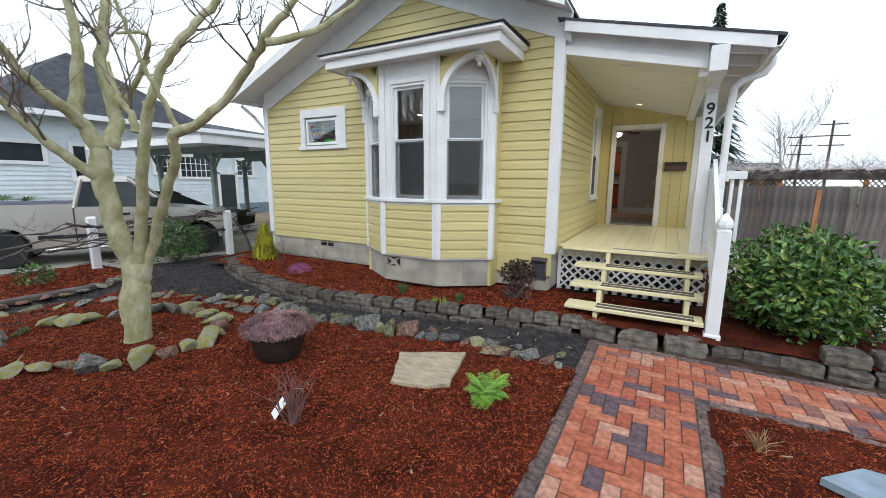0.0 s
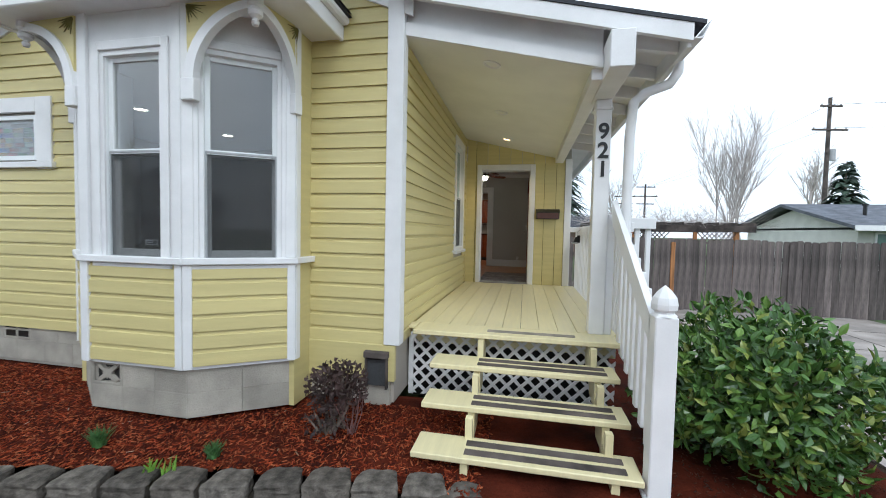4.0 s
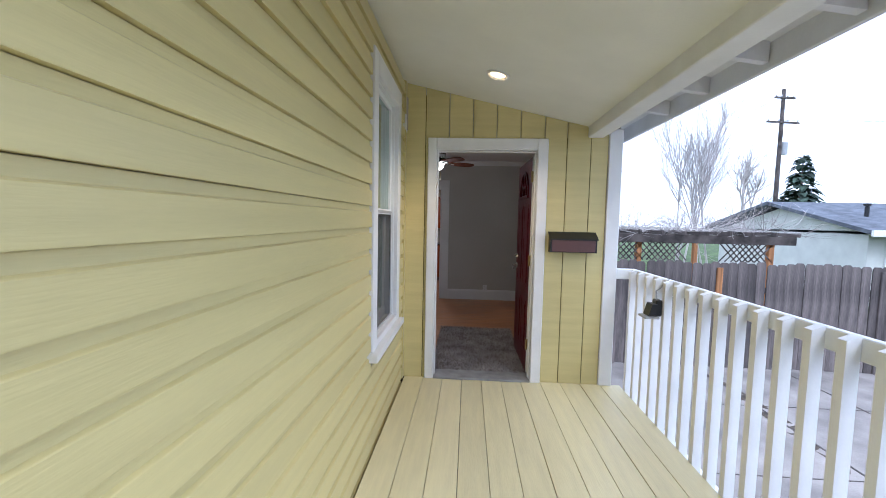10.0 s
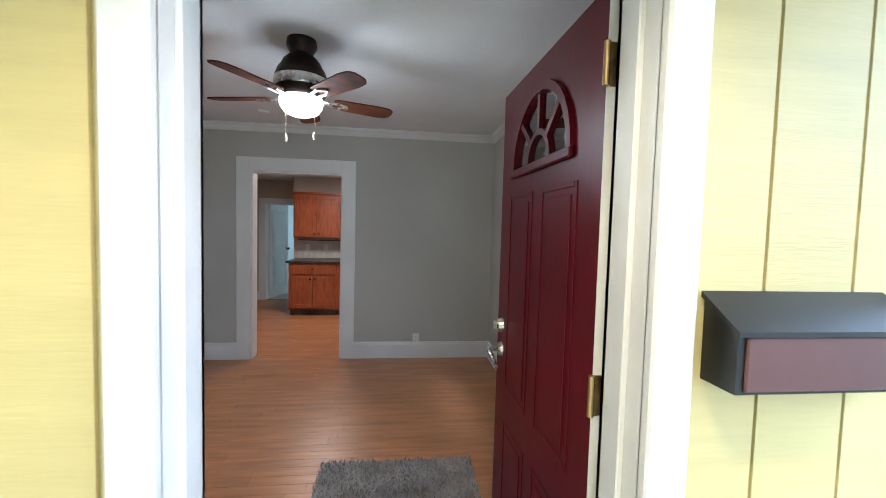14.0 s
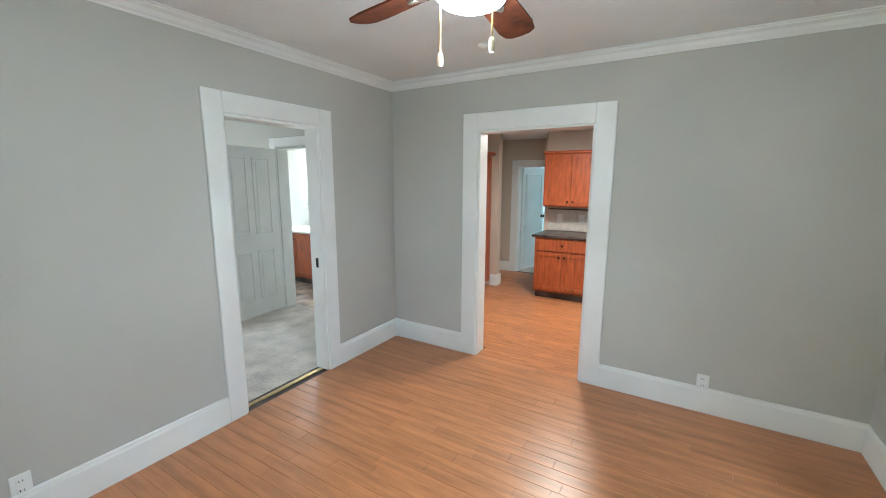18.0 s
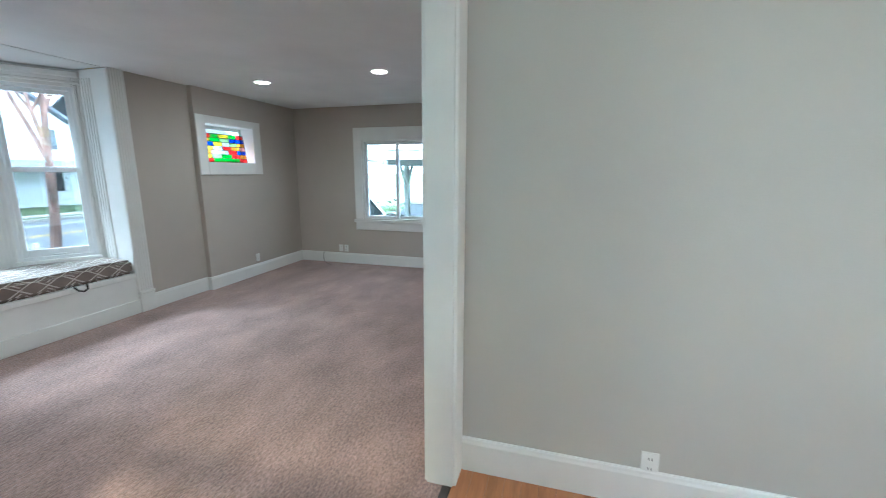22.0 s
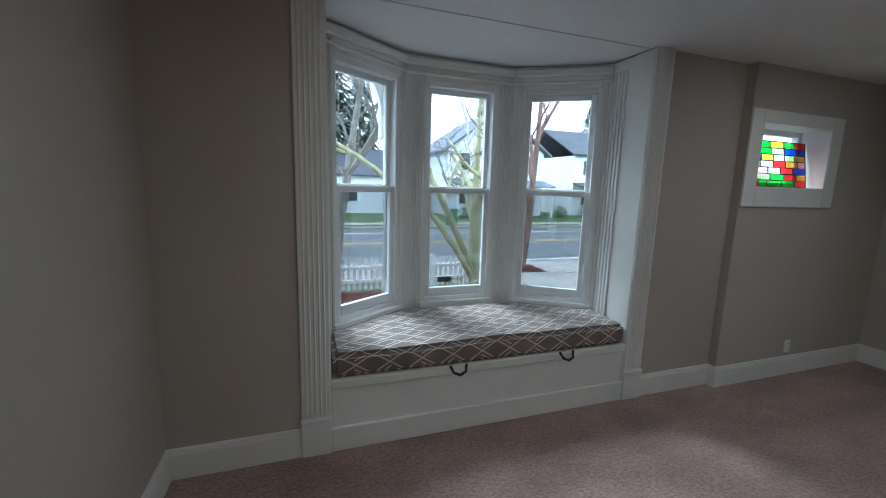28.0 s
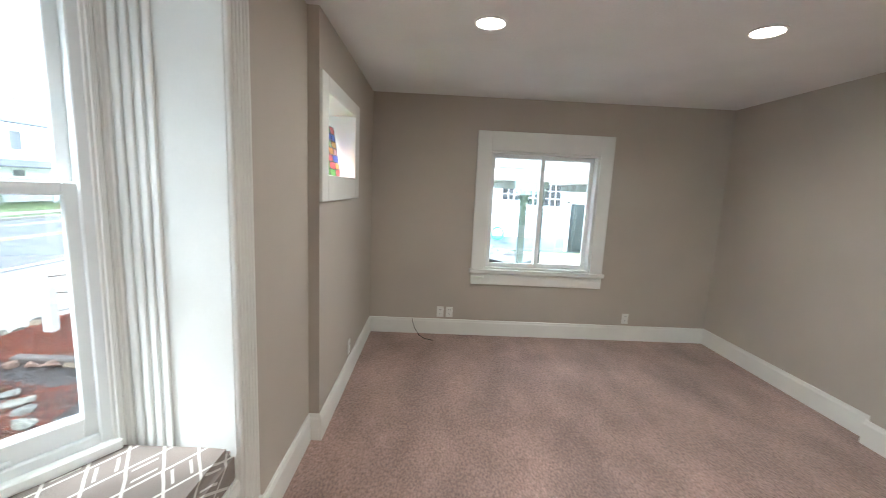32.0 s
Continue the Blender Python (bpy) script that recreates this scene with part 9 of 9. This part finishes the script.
for i in range(26):
    grow(s, Vector((-7.85, rw.uniform(-5, 0.9), rw.uniform(0.5, 1.0))), Vector((rw.uniform(-1, 1), rw.uniform(-1, 1), rw.uniform(-0.5, 0.7))), rw.uniform(0.3, 0.7), 0.007, 1, rw)
s.tube([(-7.85, -2.0, -0.03), (-7.8, -1.9, 0.4), (-7.9, -1.6, 0.8)], [0.05, 0.04, 0.03], 7)
s.tube([(-7.8, 0.6, -0.03), (-7.85, 0.5, 0.4), (-7.8, 0.2, 0.8)], [0.035, 0.03, 0.02], 7)
part("cane", plain(s, "cane"), OLDWOOD, vine)

CHAMP = material("champagne_car_paint", (0.50, 0.47, 0.43), 0.3, 0.04, 2, metal=0.5, coat=0.6)
CARBLACK = material("black_car_paint", (0.012, 0.012, 0.014), 0.2, 0.05, 2, coat=0.8)
CARGLASS = material("tinted_car_glass", (0.02, 0.03, 0.032), 0.06, 0.1, 2)
TYRE = material("black_tyre_rubber", (0.02, 0.02, 0.02), 0.8, 0.15, 9)
LAMP = material("amber_lamp_lens", (0.6, 0.22, 0.04), 0.2, 0.05, 9)
REDLAMP = material("red_lamp_lens", (0.45, 0.02, 0.02), 0.2, 0.05, 9)


def wheel(parent, x, y, r, out):
    w = part("wheel", Shape().lathe([(r * 0.6, -0.09), (r * 0.93, -0.1), (r, -0.06), (r, 0.06), (r * 0.93, 0.1), (r * 0.6, 0.09)], 0, 0, 0, 24, pose(x, y, r, 90)), TYRE, parent, smooth=True)
    rim = Shape().lathe([(r * 0.62, -0.1), (r * 0.64, 0.06), (r * 0.5, 0.03), (r * 0.12, 0.02), (r * 0.1, 0.05), (0.001, 0.055)], 0, 0, 0, 20, pose(x, y, r, 90 * out))
    for k in range(6):
        a = radians(60 * k)
        c = Vector((x + math.cos(a) * r * 0.33, y - out * 0.045, r + math.sin(a) * r * 0.33))
        rim.box(-r * 0.24, -0.02, -r * 0.07, r * 0.24, 0.02, r * 0.07, Matrix.Translation(c) @ Matrix.Rotation(-a, 4, "Y"))
    part("rim", rim, NICKEL, w, "silver alloy rim")


def arch(xc, r, z):
    """Wheel arch, front to back along the lower edge."""
    return [(xc + r * math.cos(radians(a)), z + r * math.sin(radians(a))) for a in range(0, 181, 20)][::-1]


def glasshouse(lower, upper, y0, y1, inset, z0, z1):
    """A tapering cabin: four corners below and four above."""
    a, b = lower
    c, d = upper
    s = Shape()
    s.add([(a, y0, z0), (b, y0, z0), (b, y1, z0), (a, y1, z0), (c, y0 + inset, z1), (d, y0 + inset, z1), (d, y1 - inset, z1), (c, y1 - inset, z1)],
          [(0, 3, 2, 1), (4, 5, 6, 7), (0, 1, 5, 4), (1, 2, 6, 5), (2, 3, 7, 6), (3, 0, 4, 7)])
    return s


# pickup: local x forward, right side at y = 0
pk = thing("pickup_truck", "champagne-coloured compact pickup truck parked on the driveway", "truck", m=pose(-9.85, -3.28, -0.03, 0, 0, 62.8))
W = 1.75
body = [(-1.1, 0.55), (-0.42, 0.42)] + arch(0, 0.41, 0.40) + [(0.42, 0.36), (2.86, 0.36)] + arch(3.29, 0.42, 0.40) + [(3.75, 0.40), (4.08, 0.48), (4.12, 0.80), (4.0, 1.02), (2.75, 1.16), (1.08, 1.20), (1.06, 1.26), (-1.1, 1.26)]
part("body", Shape().prism(body, "y", 0.0, W), CHAMP, pk, smooth=True)
part("bed_lining", Shape().box(-1.02, 0.07, 1.255, 1.0, W - 0.07, 1.268), material("dark_blue_bed_cover", (0.02, 0.025, 0.06), 0.6, 0.2, 6), pk, "dark blue bed cover")
part("cab", glasshouse((1.12, 2.72), (1.25, 2.02), 0.03, W - 0.03, 0.12, 1.18, 1.78), CARGLASS, pk, "tinted cab windows")
part("roof", glasshouse((1.16, 2.10), (1.24, 2.0), 0.10, W - 0.10, 0.04, 1.72, 1.84), CHAMP, pk)
for y, sg in ((0.03, 1), (W - 0.03, -1)):
    for (xa, xb) in ((1.10, 1.25), (1.78, 1.72), (2.74, 2.04)):
        part("pillar", Shape().tube([(xa, y - sg * 0.012, 1.17), (xb, y + sg * 0.105, 1.77)], 0.045, 6), CHAMP, pk)
for xa, xb, zt in ((1.08, 1.10, 1.24), (1.76, 1.775, 1.17), (2.7, 2.715, 1.14)):
    part("door_seam", Shape().box(xa, -0.004, 0.45, xb, 0.0, zt), BLACK, pk)
part("side_trim", Shape().cbox(0.5, -0.02, 0.55, 2.8, 0.0, 0.63, 0.008), BLACK, pk)
part("door_handle", Shape().cbox(1.85, -0.03, 1.0, 2.02, 0.0, 1.05, 0.008), BLACK, pk)
part("mirror", Shape().cbox(2.45, -0.2, 1.2, 2.6, -0.02, 1.38, 0.02), BLACK, pk)
part("bumper", Shape().cbox(4.05, 0.02, 0.45, 4.2, W - 0.02, 0.65, 0.03), GREYMETAL, pk)
part("bumper", Shape().cbox(-1.25, 0.05, 0.5, -1.08, W - 0.05, 0.66, 0.03), GREYMETAL, pk)
part("headlight", Shape().cbox(3.95, -0.006, 0.78, 4.13, 0.3, 0.95, 0.02), GREYMETAL, pk)
part("indicator", Shape().cbox(3.86, -0.01, 0.80, 3.96, 0.05, 0.95, 0.01), LAMP, pk, "amber indicator lamp")
part("brake_light", Shape().cbox(1.2, 0.75, 1.80, 1.24, 1.0, 1.85, 0.008), REDLAMP, pk, "red high brake light")
part("side_step", Shape().tube([(0.6, -0.06, 0.34), (2.7, -0.06, 0.34)], 0.035, 8), NICKEL, pk)
for x in (0.0, 3.29):
    wheel(pk, x, 0.11, 0.36, 1)
    wheel(pk, x, W - 0.11, 0.36, -1)

cr = thing("sedan", "black sedan parked under the carport", "car", m=pose(-12.2, -0.38, -0.03, 0, 0, 65))
cbody = [(-0.95, 0.45), (-0.38, 0.25)] + arch(0, 0.36, 0.33) + [(0.38, 0.22), (2.32, 0.22)] + arch(2.7, 0.36, 0.33) + [(3.1, 0.24), (3.55, 0.35), (3.6, 0.62), (3.4, 0.78), (2.25, 0.92), (-0.6, 0.98), (-0.98, 0.85)]
part("body", Shape().prism(cbody, "y", 0.0, 1.72), CARBLACK, cr, smooth=True)
part("cabin", glasshouse((-0.5, 2.4), (0.25, 1.45), 0.05, 1.67, 0.2, 0.9, 1.36), CARGLASS, cr, "tinted cabin windows")
part("roof", glasshouse((0.1, 1.6), (0.3, 1.4), 0.2, 1.52, 0.05, 1.33, 1.42), CARBLACK, cr)
part("headlight", Shape().cbox(3.3, -0.004, 0.58, 3.58, 0.3, 0.74, 0.02), GREYMETAL, cr)
for x in (0.0, 2.7):
    wheel(cr, x, 0.1, 0.32, 1)
    wheel(cr, x, 1.62, 0.32, -1)

GREENPOST = material("grey_green_paint", (0.22, 0.27, 0.26), 0.6, 0.08, 4)
carport = thing("carport", "flat-roofed white carport on grey-green posts", "carport")
part("roof", Shape().box(-13.6, -0.35, 2.64, -7.9, 7.4, 2.70), WHITE, carport)
part("fascia", Shape().cbox(-13.65, -0.40, 2.56, -7.86, -0.35, 2.76, 0.01).cbox(-7.9, -0.35, 2.56, -7.86, 7.4, 2.76, 0.01), WHITE, carport)
part("roof_edge", Shape().box(-13.65, -0.42, 2.755, -7.84, 7.4, 2.775), GREYMETAL, carport)
for y in (0.8, 2.6, 4.6, 6.8):
    part("beam", Shape().cbox(-13.5, y, 2.46, -8.0, y + 0.09, 2.64, 0.006), GREENPOST, carport)
for x, y in ((-9.5, 0.8), (-12.3, 0.85), (-9.5, 2.6), (-12.3, 3.7), (-9.5, 6.8), (-12.3, 6.8)):
    part("post", Shape().cbox(x - 0.06, y - 0.02, -0.04, x + 0.06, y + 0.10, 2.46, 0.006), GREENPOST, carport)
    for sg in (1, -1):
        part("brace", Shape().tube([(x, y + 0.04, 2.0), (x + sg * 0.42, y + 0.04, 2.46)], 0.04, 4), GREENPOST, carport)

WEST_M = Matrix.Translation((-0.296, 1.233, -0.368)) @ Matrix.Diagonal((1.21, 1.21, 1.21, 1))
west = thing("neighbour_house", "pale blue-white clapboard house with a dark hipped roof", "house", m=WEST_M)
part("wall", Shape().box(-24, -2.2, 0.0, -15.0, 8.2, 3.72), WHITEHOUSE, west)
SBOARD = Shape()
for i in range(22):
    z = 0.75 + i * 0.135
    SBOARD.add([(-15.0, -2.2, z), (-15.0, 8.2, z), (-14.978, 8.2, z), (-14.978, -2.2, z), (-15.0, -2.2, z + 0.133), (-15.0, 8.2, z + 0.133)], [(0, 1, 2, 3), (3, 2, 5, 4), (0, 3, 4), (1, 5, 2)])
part("siding", SBOARD, WHITEHOUSE, west, kind="stuff")
part("base", Shape().box(-24.0, -2.22, -0.05, -14.96, 8.22, 0.72), material("blue_grey_base_paint", (0.20, 0.25, 0.32), 0.7, 0.1, 3), west, "blue-grey painted base")
def hip(x0, x1, y0, y1, z0, z1, rx0, rx1, ry):
    r = Shape()
    r.add([(x0, y0, z0), (x1, y0, z0), (x1, y1, z0), (x0, y1, z0), (rx0, ry, z1), (rx1, ry, z1)], [(0, 1, 5, 4), (1, 2, 5), (2, 3, 4, 5), (3, 0, 4), (3, 2, 1, 0)])
    return r


part("roof", hip(-24.6, -14.4, -2.8, 8.8, 3.66, 4.6, -20.5, -18.5, 2.4), SHINGLE, west)
part("roof", hip(-24.0, -14.45, -2.3, 4.0, 3.70, 6.1, -21, -17.4, 0.8), SHINGLE, west)
part("fascia", Shape().box(-14.42, -2.82, 3.54, -14.36, 8.82, 3.70).box(-24.6, -2.84, 3.54, -14.42, -2.78, 3.70), WHITE, west)
for y, z, w, h, bars in ((-1.45, 2.25, 0.95, 0.5, 0), (-0.1, 1.75, 0.3, 1.0, 0), (3.5, 1.85, 1.15, 0.75, 6), (2.35, 2.0, 0.6, 0.6, 3), (5.6, 1.95, 0.7, 0.6, 3)):
    wall_window(west, pose(-14.98, y, z, 0, 0, 90), w, h, DARKPANE, bars, fw=0.11)
dr = part("door", Shape().cbox(-14.99, 4.45, 0.3, -14.93, 5.1, 1.95, 0.006), material("dark_green_door", (0.02, 0.03, 0.03), 0.4, 0.1, 5), west, "dark door")
part("frame", Shape().cbox(-15.0, 4.33, 0.3, -14.92, 4.44, 2.05, 0.006).cbox(-15.0, 5.11, 0.3, -14.92, 5.22, 2.05, 0.006).cbox(-15.0, 4.33, 1.96, -14.92, 5.22, 2.08, 0.006), WHITE, dr)
hose = thing("garden_hose", "coiled bright green hose on the neighbour's wall", "hose", m=pose(-18.35, 3.6, 0.64))
for i in range(4):
    part("coil", Shape().tube([(0.03 * i, 0.25 * math.cos(a * 0.3142), 0.25 * math.sin(a * 0.3142)) for a in range(21)], 0.02, 6), material("green_hose", (0.02, 0.35, 0.16), 0.4, 0.05, 5) if i == 0 else hose.children[0].data.materials[0], hose)
wf = thing("white_fence", "white board fence behind the carport", "fence")
for i in range(26):
    part("board", Shape().cbox(-15.0 + i * 0.34, 9.6, -0.05, -14.68 + i * 0.34, 9.63, 1.75, 0.004), WHITE, wf)
YH = material("pale_yellow_house_siding", (0.55, 0.48, 0.25), 0.6, 0.06, 3)
yh = thing("neighbour_house", "yellow house glimpsed beyond the carport", "house")
part("wall", Shape().box(-17.5, 19, -0.05, -7.0, 26, 4.2), YH, yh)
part("roof", Shape().prism([(18.4, 4.1), (22.5, 6.2), (26.6, 4.1)], "x", -18.0, -6.4), SHINGLE, yh)
wall_window(yh, pose(-14.6, 19.0, 2.2), 0.9, 1.3, DARKPANE, 2, fw=0.12)
wall_window(yh, pose(-11.2, 19.0, 2.2), 0.9, 1.3, DARKPANE, 2, fw=0.12)
bare_tree("bare_tree", -15, 33, 9, 8, PALETWIG, 0.2, 0.5, 4, 2)
conifer(-13.0, 36, 8.5, 2.4, 8)
PALM = material("palm_frond", (0.09, 0.17, 0.06), 0.5, 0.2, 5, random_island=0.3)
for px, py in ((-13.9, -2.6), (-14.6, -1.7), (-15.6, -1.9), (-14.9, -2.9)):
    pm = thing("fan_palm", "spiky green palm-like plant beside the neighbour's house", "palm", m=pose(px, py, -0.05))
    part("trunk", Shape().cyl((0, 0, 0), (0, 0, 0.9), 0.12, 0.10, 8), OLDWOOD, pm)
    for i in range(14):
        a = i * 2.4
        s = Shape()
        d = Vector((math.cos(a), math.sin(a), 0.7 - 0.09 * i))
        base = Vector((0, 0, 0.9))
        hub = base + d.normalized() * 0.45
        s.tube([base, hub], 0.012, 4)
        for k in range(-5, 6):
            q = Matrix.Rotation(radians(k * 14), 3, d.cross(Vector((0, 0, 1))).cross(d).normalized()) @ d.normalized()
            leaf(s, hub, q, Vector((0, 0, 1)), 0.5, 0.04, 0.1, 0.25)
        part("frond", plain(s, "frond"), PALM, pm)

# ---- street side ----
picket = thing("picket_fence", "low white picket fence along the front bed", "fence")
PK = Shape().prism([(-0.035, 0), (0.035, 0), (0.035, 0.62), (0.045, 0.64), (0.03, 0.67), (0.0, 0.75), (-0.03, 0.67), (-0.045, 0.64), (-0.035, 0.62)], "y", 0, 0.02).mesh("picket")
PK.materials.append(WHITE)
i = 0
x = -5.6
while x < 0.6:
    ob = new("picket", PK)
    ob.parent = picket
    ob.matrix_basis = pose(x, -6.32, 0.03)
    x += 0.125
part("rail", Shape().box(-5.7, -6.30, 0.2, 0.65, -6.26, 0.27).box(-5.7, -6.30, 0.5, 0.65, -6.26, 0.57), WHITE, picket)
for x in (-5.68, -3.6, -1.5, 0.6):
    part("post", Shape().cbox(x - 0.045, -6.26, -0.03, x + 0.045, -6.17, 0.8, 0.01), WHITE, picket)
bl = thing("white_bollard", "short white square post beside the driveway", "post", m=pose(-7.6, -4.8, -0.03))
part("shaft", Shape().cbox(-0.07, -0.07, 0, 0.07, 0.07, 0.72, 0.01), WHITE, bl)
REDBARK = material("reddish_furrowed_bark", (0.21, 0.125, 0.095), 0.95, 0.3, 5, 0.8, 25, stretch=(1, 1, 0.3))
bare_tree("street_tree", -6.9, -7.9, 9.5, 12, REDBARK, 0.13, 0.5, 4, 1, "street tree with reddish furrowed bark and bare limbs")
sheet("mulch_ring", [(-7.5, -8.4), (-6.3, -8.4), (-6.3, -7.4), (-7.5, -7.4)], 0.0, MULCHBASE, "bark mulch round a street tree", "mulch", 0.05)
bare_tree("street_tree", -1.5, -7.95, 9.5, 13, material("grey_street_bark", (0.22, 0.20, 0.175), 0.95, 0.25, 5, 0.6, 25), 0.15, 0.6, 4, 1, "street tree with a fine net of bare twigs", kids=5)
sheet("drive_apron", [(-8.0, -9.0), (-7.95, -5.2), (-6.3, -5.45), (-5.9, -6.3), (-5.8, -9.0)], -0.012, DRIVE, "pale concrete driveway apron", "driveway", 0.05)
HWHITE = material("white_house_siding", (0.74, 0.75, 0.76), 0.6, 0.04, 2)
GREENSIGN = material("green_bin_plastic", (0.03, 0.16, 0.07), 0.5, 0.1, 4)


def far_house(x, y, w, d, h, rise, roof, wall, label, cols, rows, gable_front=True, porch=False):
    b = thing("house", label, "house", m=pose(x, y, -0.06))
    part("wall", Shape().box(-w / 2, -d, 0, w / 2, 0, h), wall, b)
    if gable_front:
        part("gable", Shape().prism([(-w / 2, h), (w / 2, h), (0, h + rise)], "y", -d, 0.0), wall, b)
        part("roof", Shape().prism([(-w / 2 - 0.5, h - 0.25), (0, h + rise + 0.05), (0, h + rise + 0.25), (-w / 2 - 0.5, h - 0.05)], "y", -d - 0.4, 0.5).prism([(w / 2 + 0.5, h - 0.25), (0, h + rise + 0.05), (0, h + rise + 0.25), (w / 2 + 0.5, h - 0.05)], "y", -d - 0.4, 0.5), roof, b)
    else:
        part("roof", Shape().prism([(-d - 0.5, h), (-d / 2, h + rise), (0.5, h), (0.5, h + 0.12), (-d / 2, h + rise + 0.14), (-d - 0.5, h + 0.12)], "x", -w / 2 - 0.5, w / 2 + 0.5), roof, b)
    for r in range(rows):
        for c in range(cols):
            wall_window(b, pose(-w / 2 + (c + 0.5) * w / cols, 0.0, 1.0 + r * 2.8, 0, 0, 180), 0.9, 1.35, DARKPANE, 0, fw=0.12)
    if porch:
        part("porch_roof", Shape().prism([(0, 2.9), (2.2, 2.5), (2.2, 2.62), (0, 3.1)], "x", -w / 2, w / 2), roof, b)
        for c in range(4):
            u = -w / 2 + 0.2 + c * (w - 0.4) / 3
            part("porch_post", Shape().cbox(u - 0.08, 1.95, 0, u + 0.08, 2.11, 2.5, 0.01), WHITE, b)
    return b


far_house(-16.5, -29, 9, 9, 5.4, 3.2, SLATE, HWHITE, "white two-storey house with a grey gabled roof across the street", 3, 2, True, True)
far_house(-31, -30, 12, 10, 5.6, 2.8, SHINGLE, HWHITE, "white two-storey house with a dark roof across the street", 4, 2, False, True)
far_house(-48, -31, 10, 10, 4.0, 2.6, SLATE, HWHITE, "white house farther along the street", 4, 1, False)
far_house(-4.5, -31, 9, 9, 3.0, 2.4, SHINGLE, HWHITE, "low white house with a dark roof across the street", 3, 1, False)
far_house(9, -30, 10, 9, 3.2, 2.6, SLATE, NWALL, "cream house across the street", 3, 1, False)
brn = thing("brown_fence", "brown board fence across the street", "fence")
for i in range(30):
    part("board", Shape().box(-1.0 + i * 0.2, -25.0, -0.06, -0.81 + i * 0.2, -24.97, 1.7), FENCEWOOD, brn)
for k, (x, y, r) in enumerate([(-24, -26.5, 0.8), (-26.5, -26, 0.7), (-21.5, -26.8, 0.6), (-13.0, -26.4, 0.7), (-36, -27, 0.9)]):
    leafy_bush("round_shrub", "grey-green rounded shrub in the yard across the street", (x, y, 0.4), (r, r * 0.8, 0.55), 260, 0.16, SHRUBLEAF, 40 + k, stems=3)
bn = thing("waste_bin", "green wheeled waste bin across the street", "bin", m=pose(-9.5, -21.0, -0.06))
part("body", Shape().prism([(-0.25, 0), (0.25, 0), (0.32, 0.95), (-0.32, 0.95)], "y", -0.3, 0.3), GREENSIGN, bn)
part("lid", Shape().cbox(-0.34, -0.34, 0.95, 0.34, 0.34, 1.04, 0.03), GREENSIGN, bn)
walk_far = sheet("pavement_far", [(-90, -22.6), (90, -22.6), (90, -21.2), (-90, -21.2)], -0.03, DRIVE, "pale pavement across the street", "pavement")
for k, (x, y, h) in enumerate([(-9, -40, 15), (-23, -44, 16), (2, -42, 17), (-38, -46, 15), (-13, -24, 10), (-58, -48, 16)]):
    bare_tree("bare_tree", x, y, h, 50 + k, PALETWIG, 0.24, 0.5, 4, 1, kids=4)
for k, (x, y, h) in enumerate([(-44, -52, 17), (14, -46, 18), (-28, -58, 18), (-3.5, -37, 17), (1.0, -36, 19), (-6.5, -41, 15)]):
    conifer(x, y, h, 3.6, 60 + k)

# ---- brick paving, last ----
paving = thing("brick_path", "red brick garden path in a herringbone bond with dark edging bricks", "path", kind="structure")
SAND = material("dark_joint_sand", (0.10, 0.085, 0.075), 0.95, 0.3, 12, 0.6, 90)
part("sand_bed", Shape().box(0.79, -5.7, -0.07, 1.88, -1.31, -0.010).box(1.88, -2.24, -0.07, 5.2, -1.31, -0.010), SAND, paving)
CELL = 0.1065


def paver(lx, ly, mat):
    me = Shape().cbox(-lx / 2, -ly / 2, -0.055, lx / 2, ly / 2, 0.0, 0.005).mesh("brick")
    me.materials.append(mat)
    return me


J = 0.005
PH, PV, P1 = paver(2 * CELL - J, CELL - J, BRICK), paver(CELL - J, 2 * CELL - J, BRICK), paver(CELL - J, CELL - J, BRICK)
EH, EV = paver(0.205, 0.095, EDGEBRICK), paver(0.095, 0.205, EDGEBRICK)
rb = random.Random(77)


def brick(me, x, y):
    ob = new("brick", me)
    ob.parent = paving
    ob.matrix_basis = pose(x, y, rb.uniform(-0.003, 0.004), rb.uniform(-0.7, 0.7), rb.uniform(-0.7, 0.7), rb.uniform(-0.8, 0.8))


X0, Y0 = 0.905, -1.42


def inside(i, j):
    """Cells run east and south from the corner by the steps."""
    if i < 0 or j < 0:
        return False
    return (i < 8 and j < 40) or (i < 34 and j < 7)


def centre(i, j):
    return X0 + (i + 0.5) * CELL, Y0 - (j + 0.5) * CELL


for i in range(-1, 35):
    for j in range(-1, 41):
        d = (i - j) % 4
        if d == 0:
            me, b = PH, (i + 1, j)
        elif d == 3:
            me, b = PV, (i, j + 1)
        else:
            continue
        ins = [c for c in ((i, j), b) if inside(*c)]
        if len(ins) == 2:
            (xa, ya), (xb, yb) = centre(*ins[0]), centre(*ins[1])
            brick(me, (xa + xb) / 2, (ya + yb) / 2)
        elif ins:
            brick(P1, *centre(*ins[0]))
y = -1.43
while y > -5.6:
    brick(EV, 0.847, y - 0.105)
    if y < -2.2:
        brick(EV, X0 + 8 * CELL + 0.053, y - 0.105)
    y -= 0.211
x = 0.80
while x < 4.5:
    brick(EH, x + 0.105, Y0 + 0.055)
    if x > 1.72:
        brick(EH, x + 0.105, Y0 - 7 * CELL - 0.055)
    x += 0.211
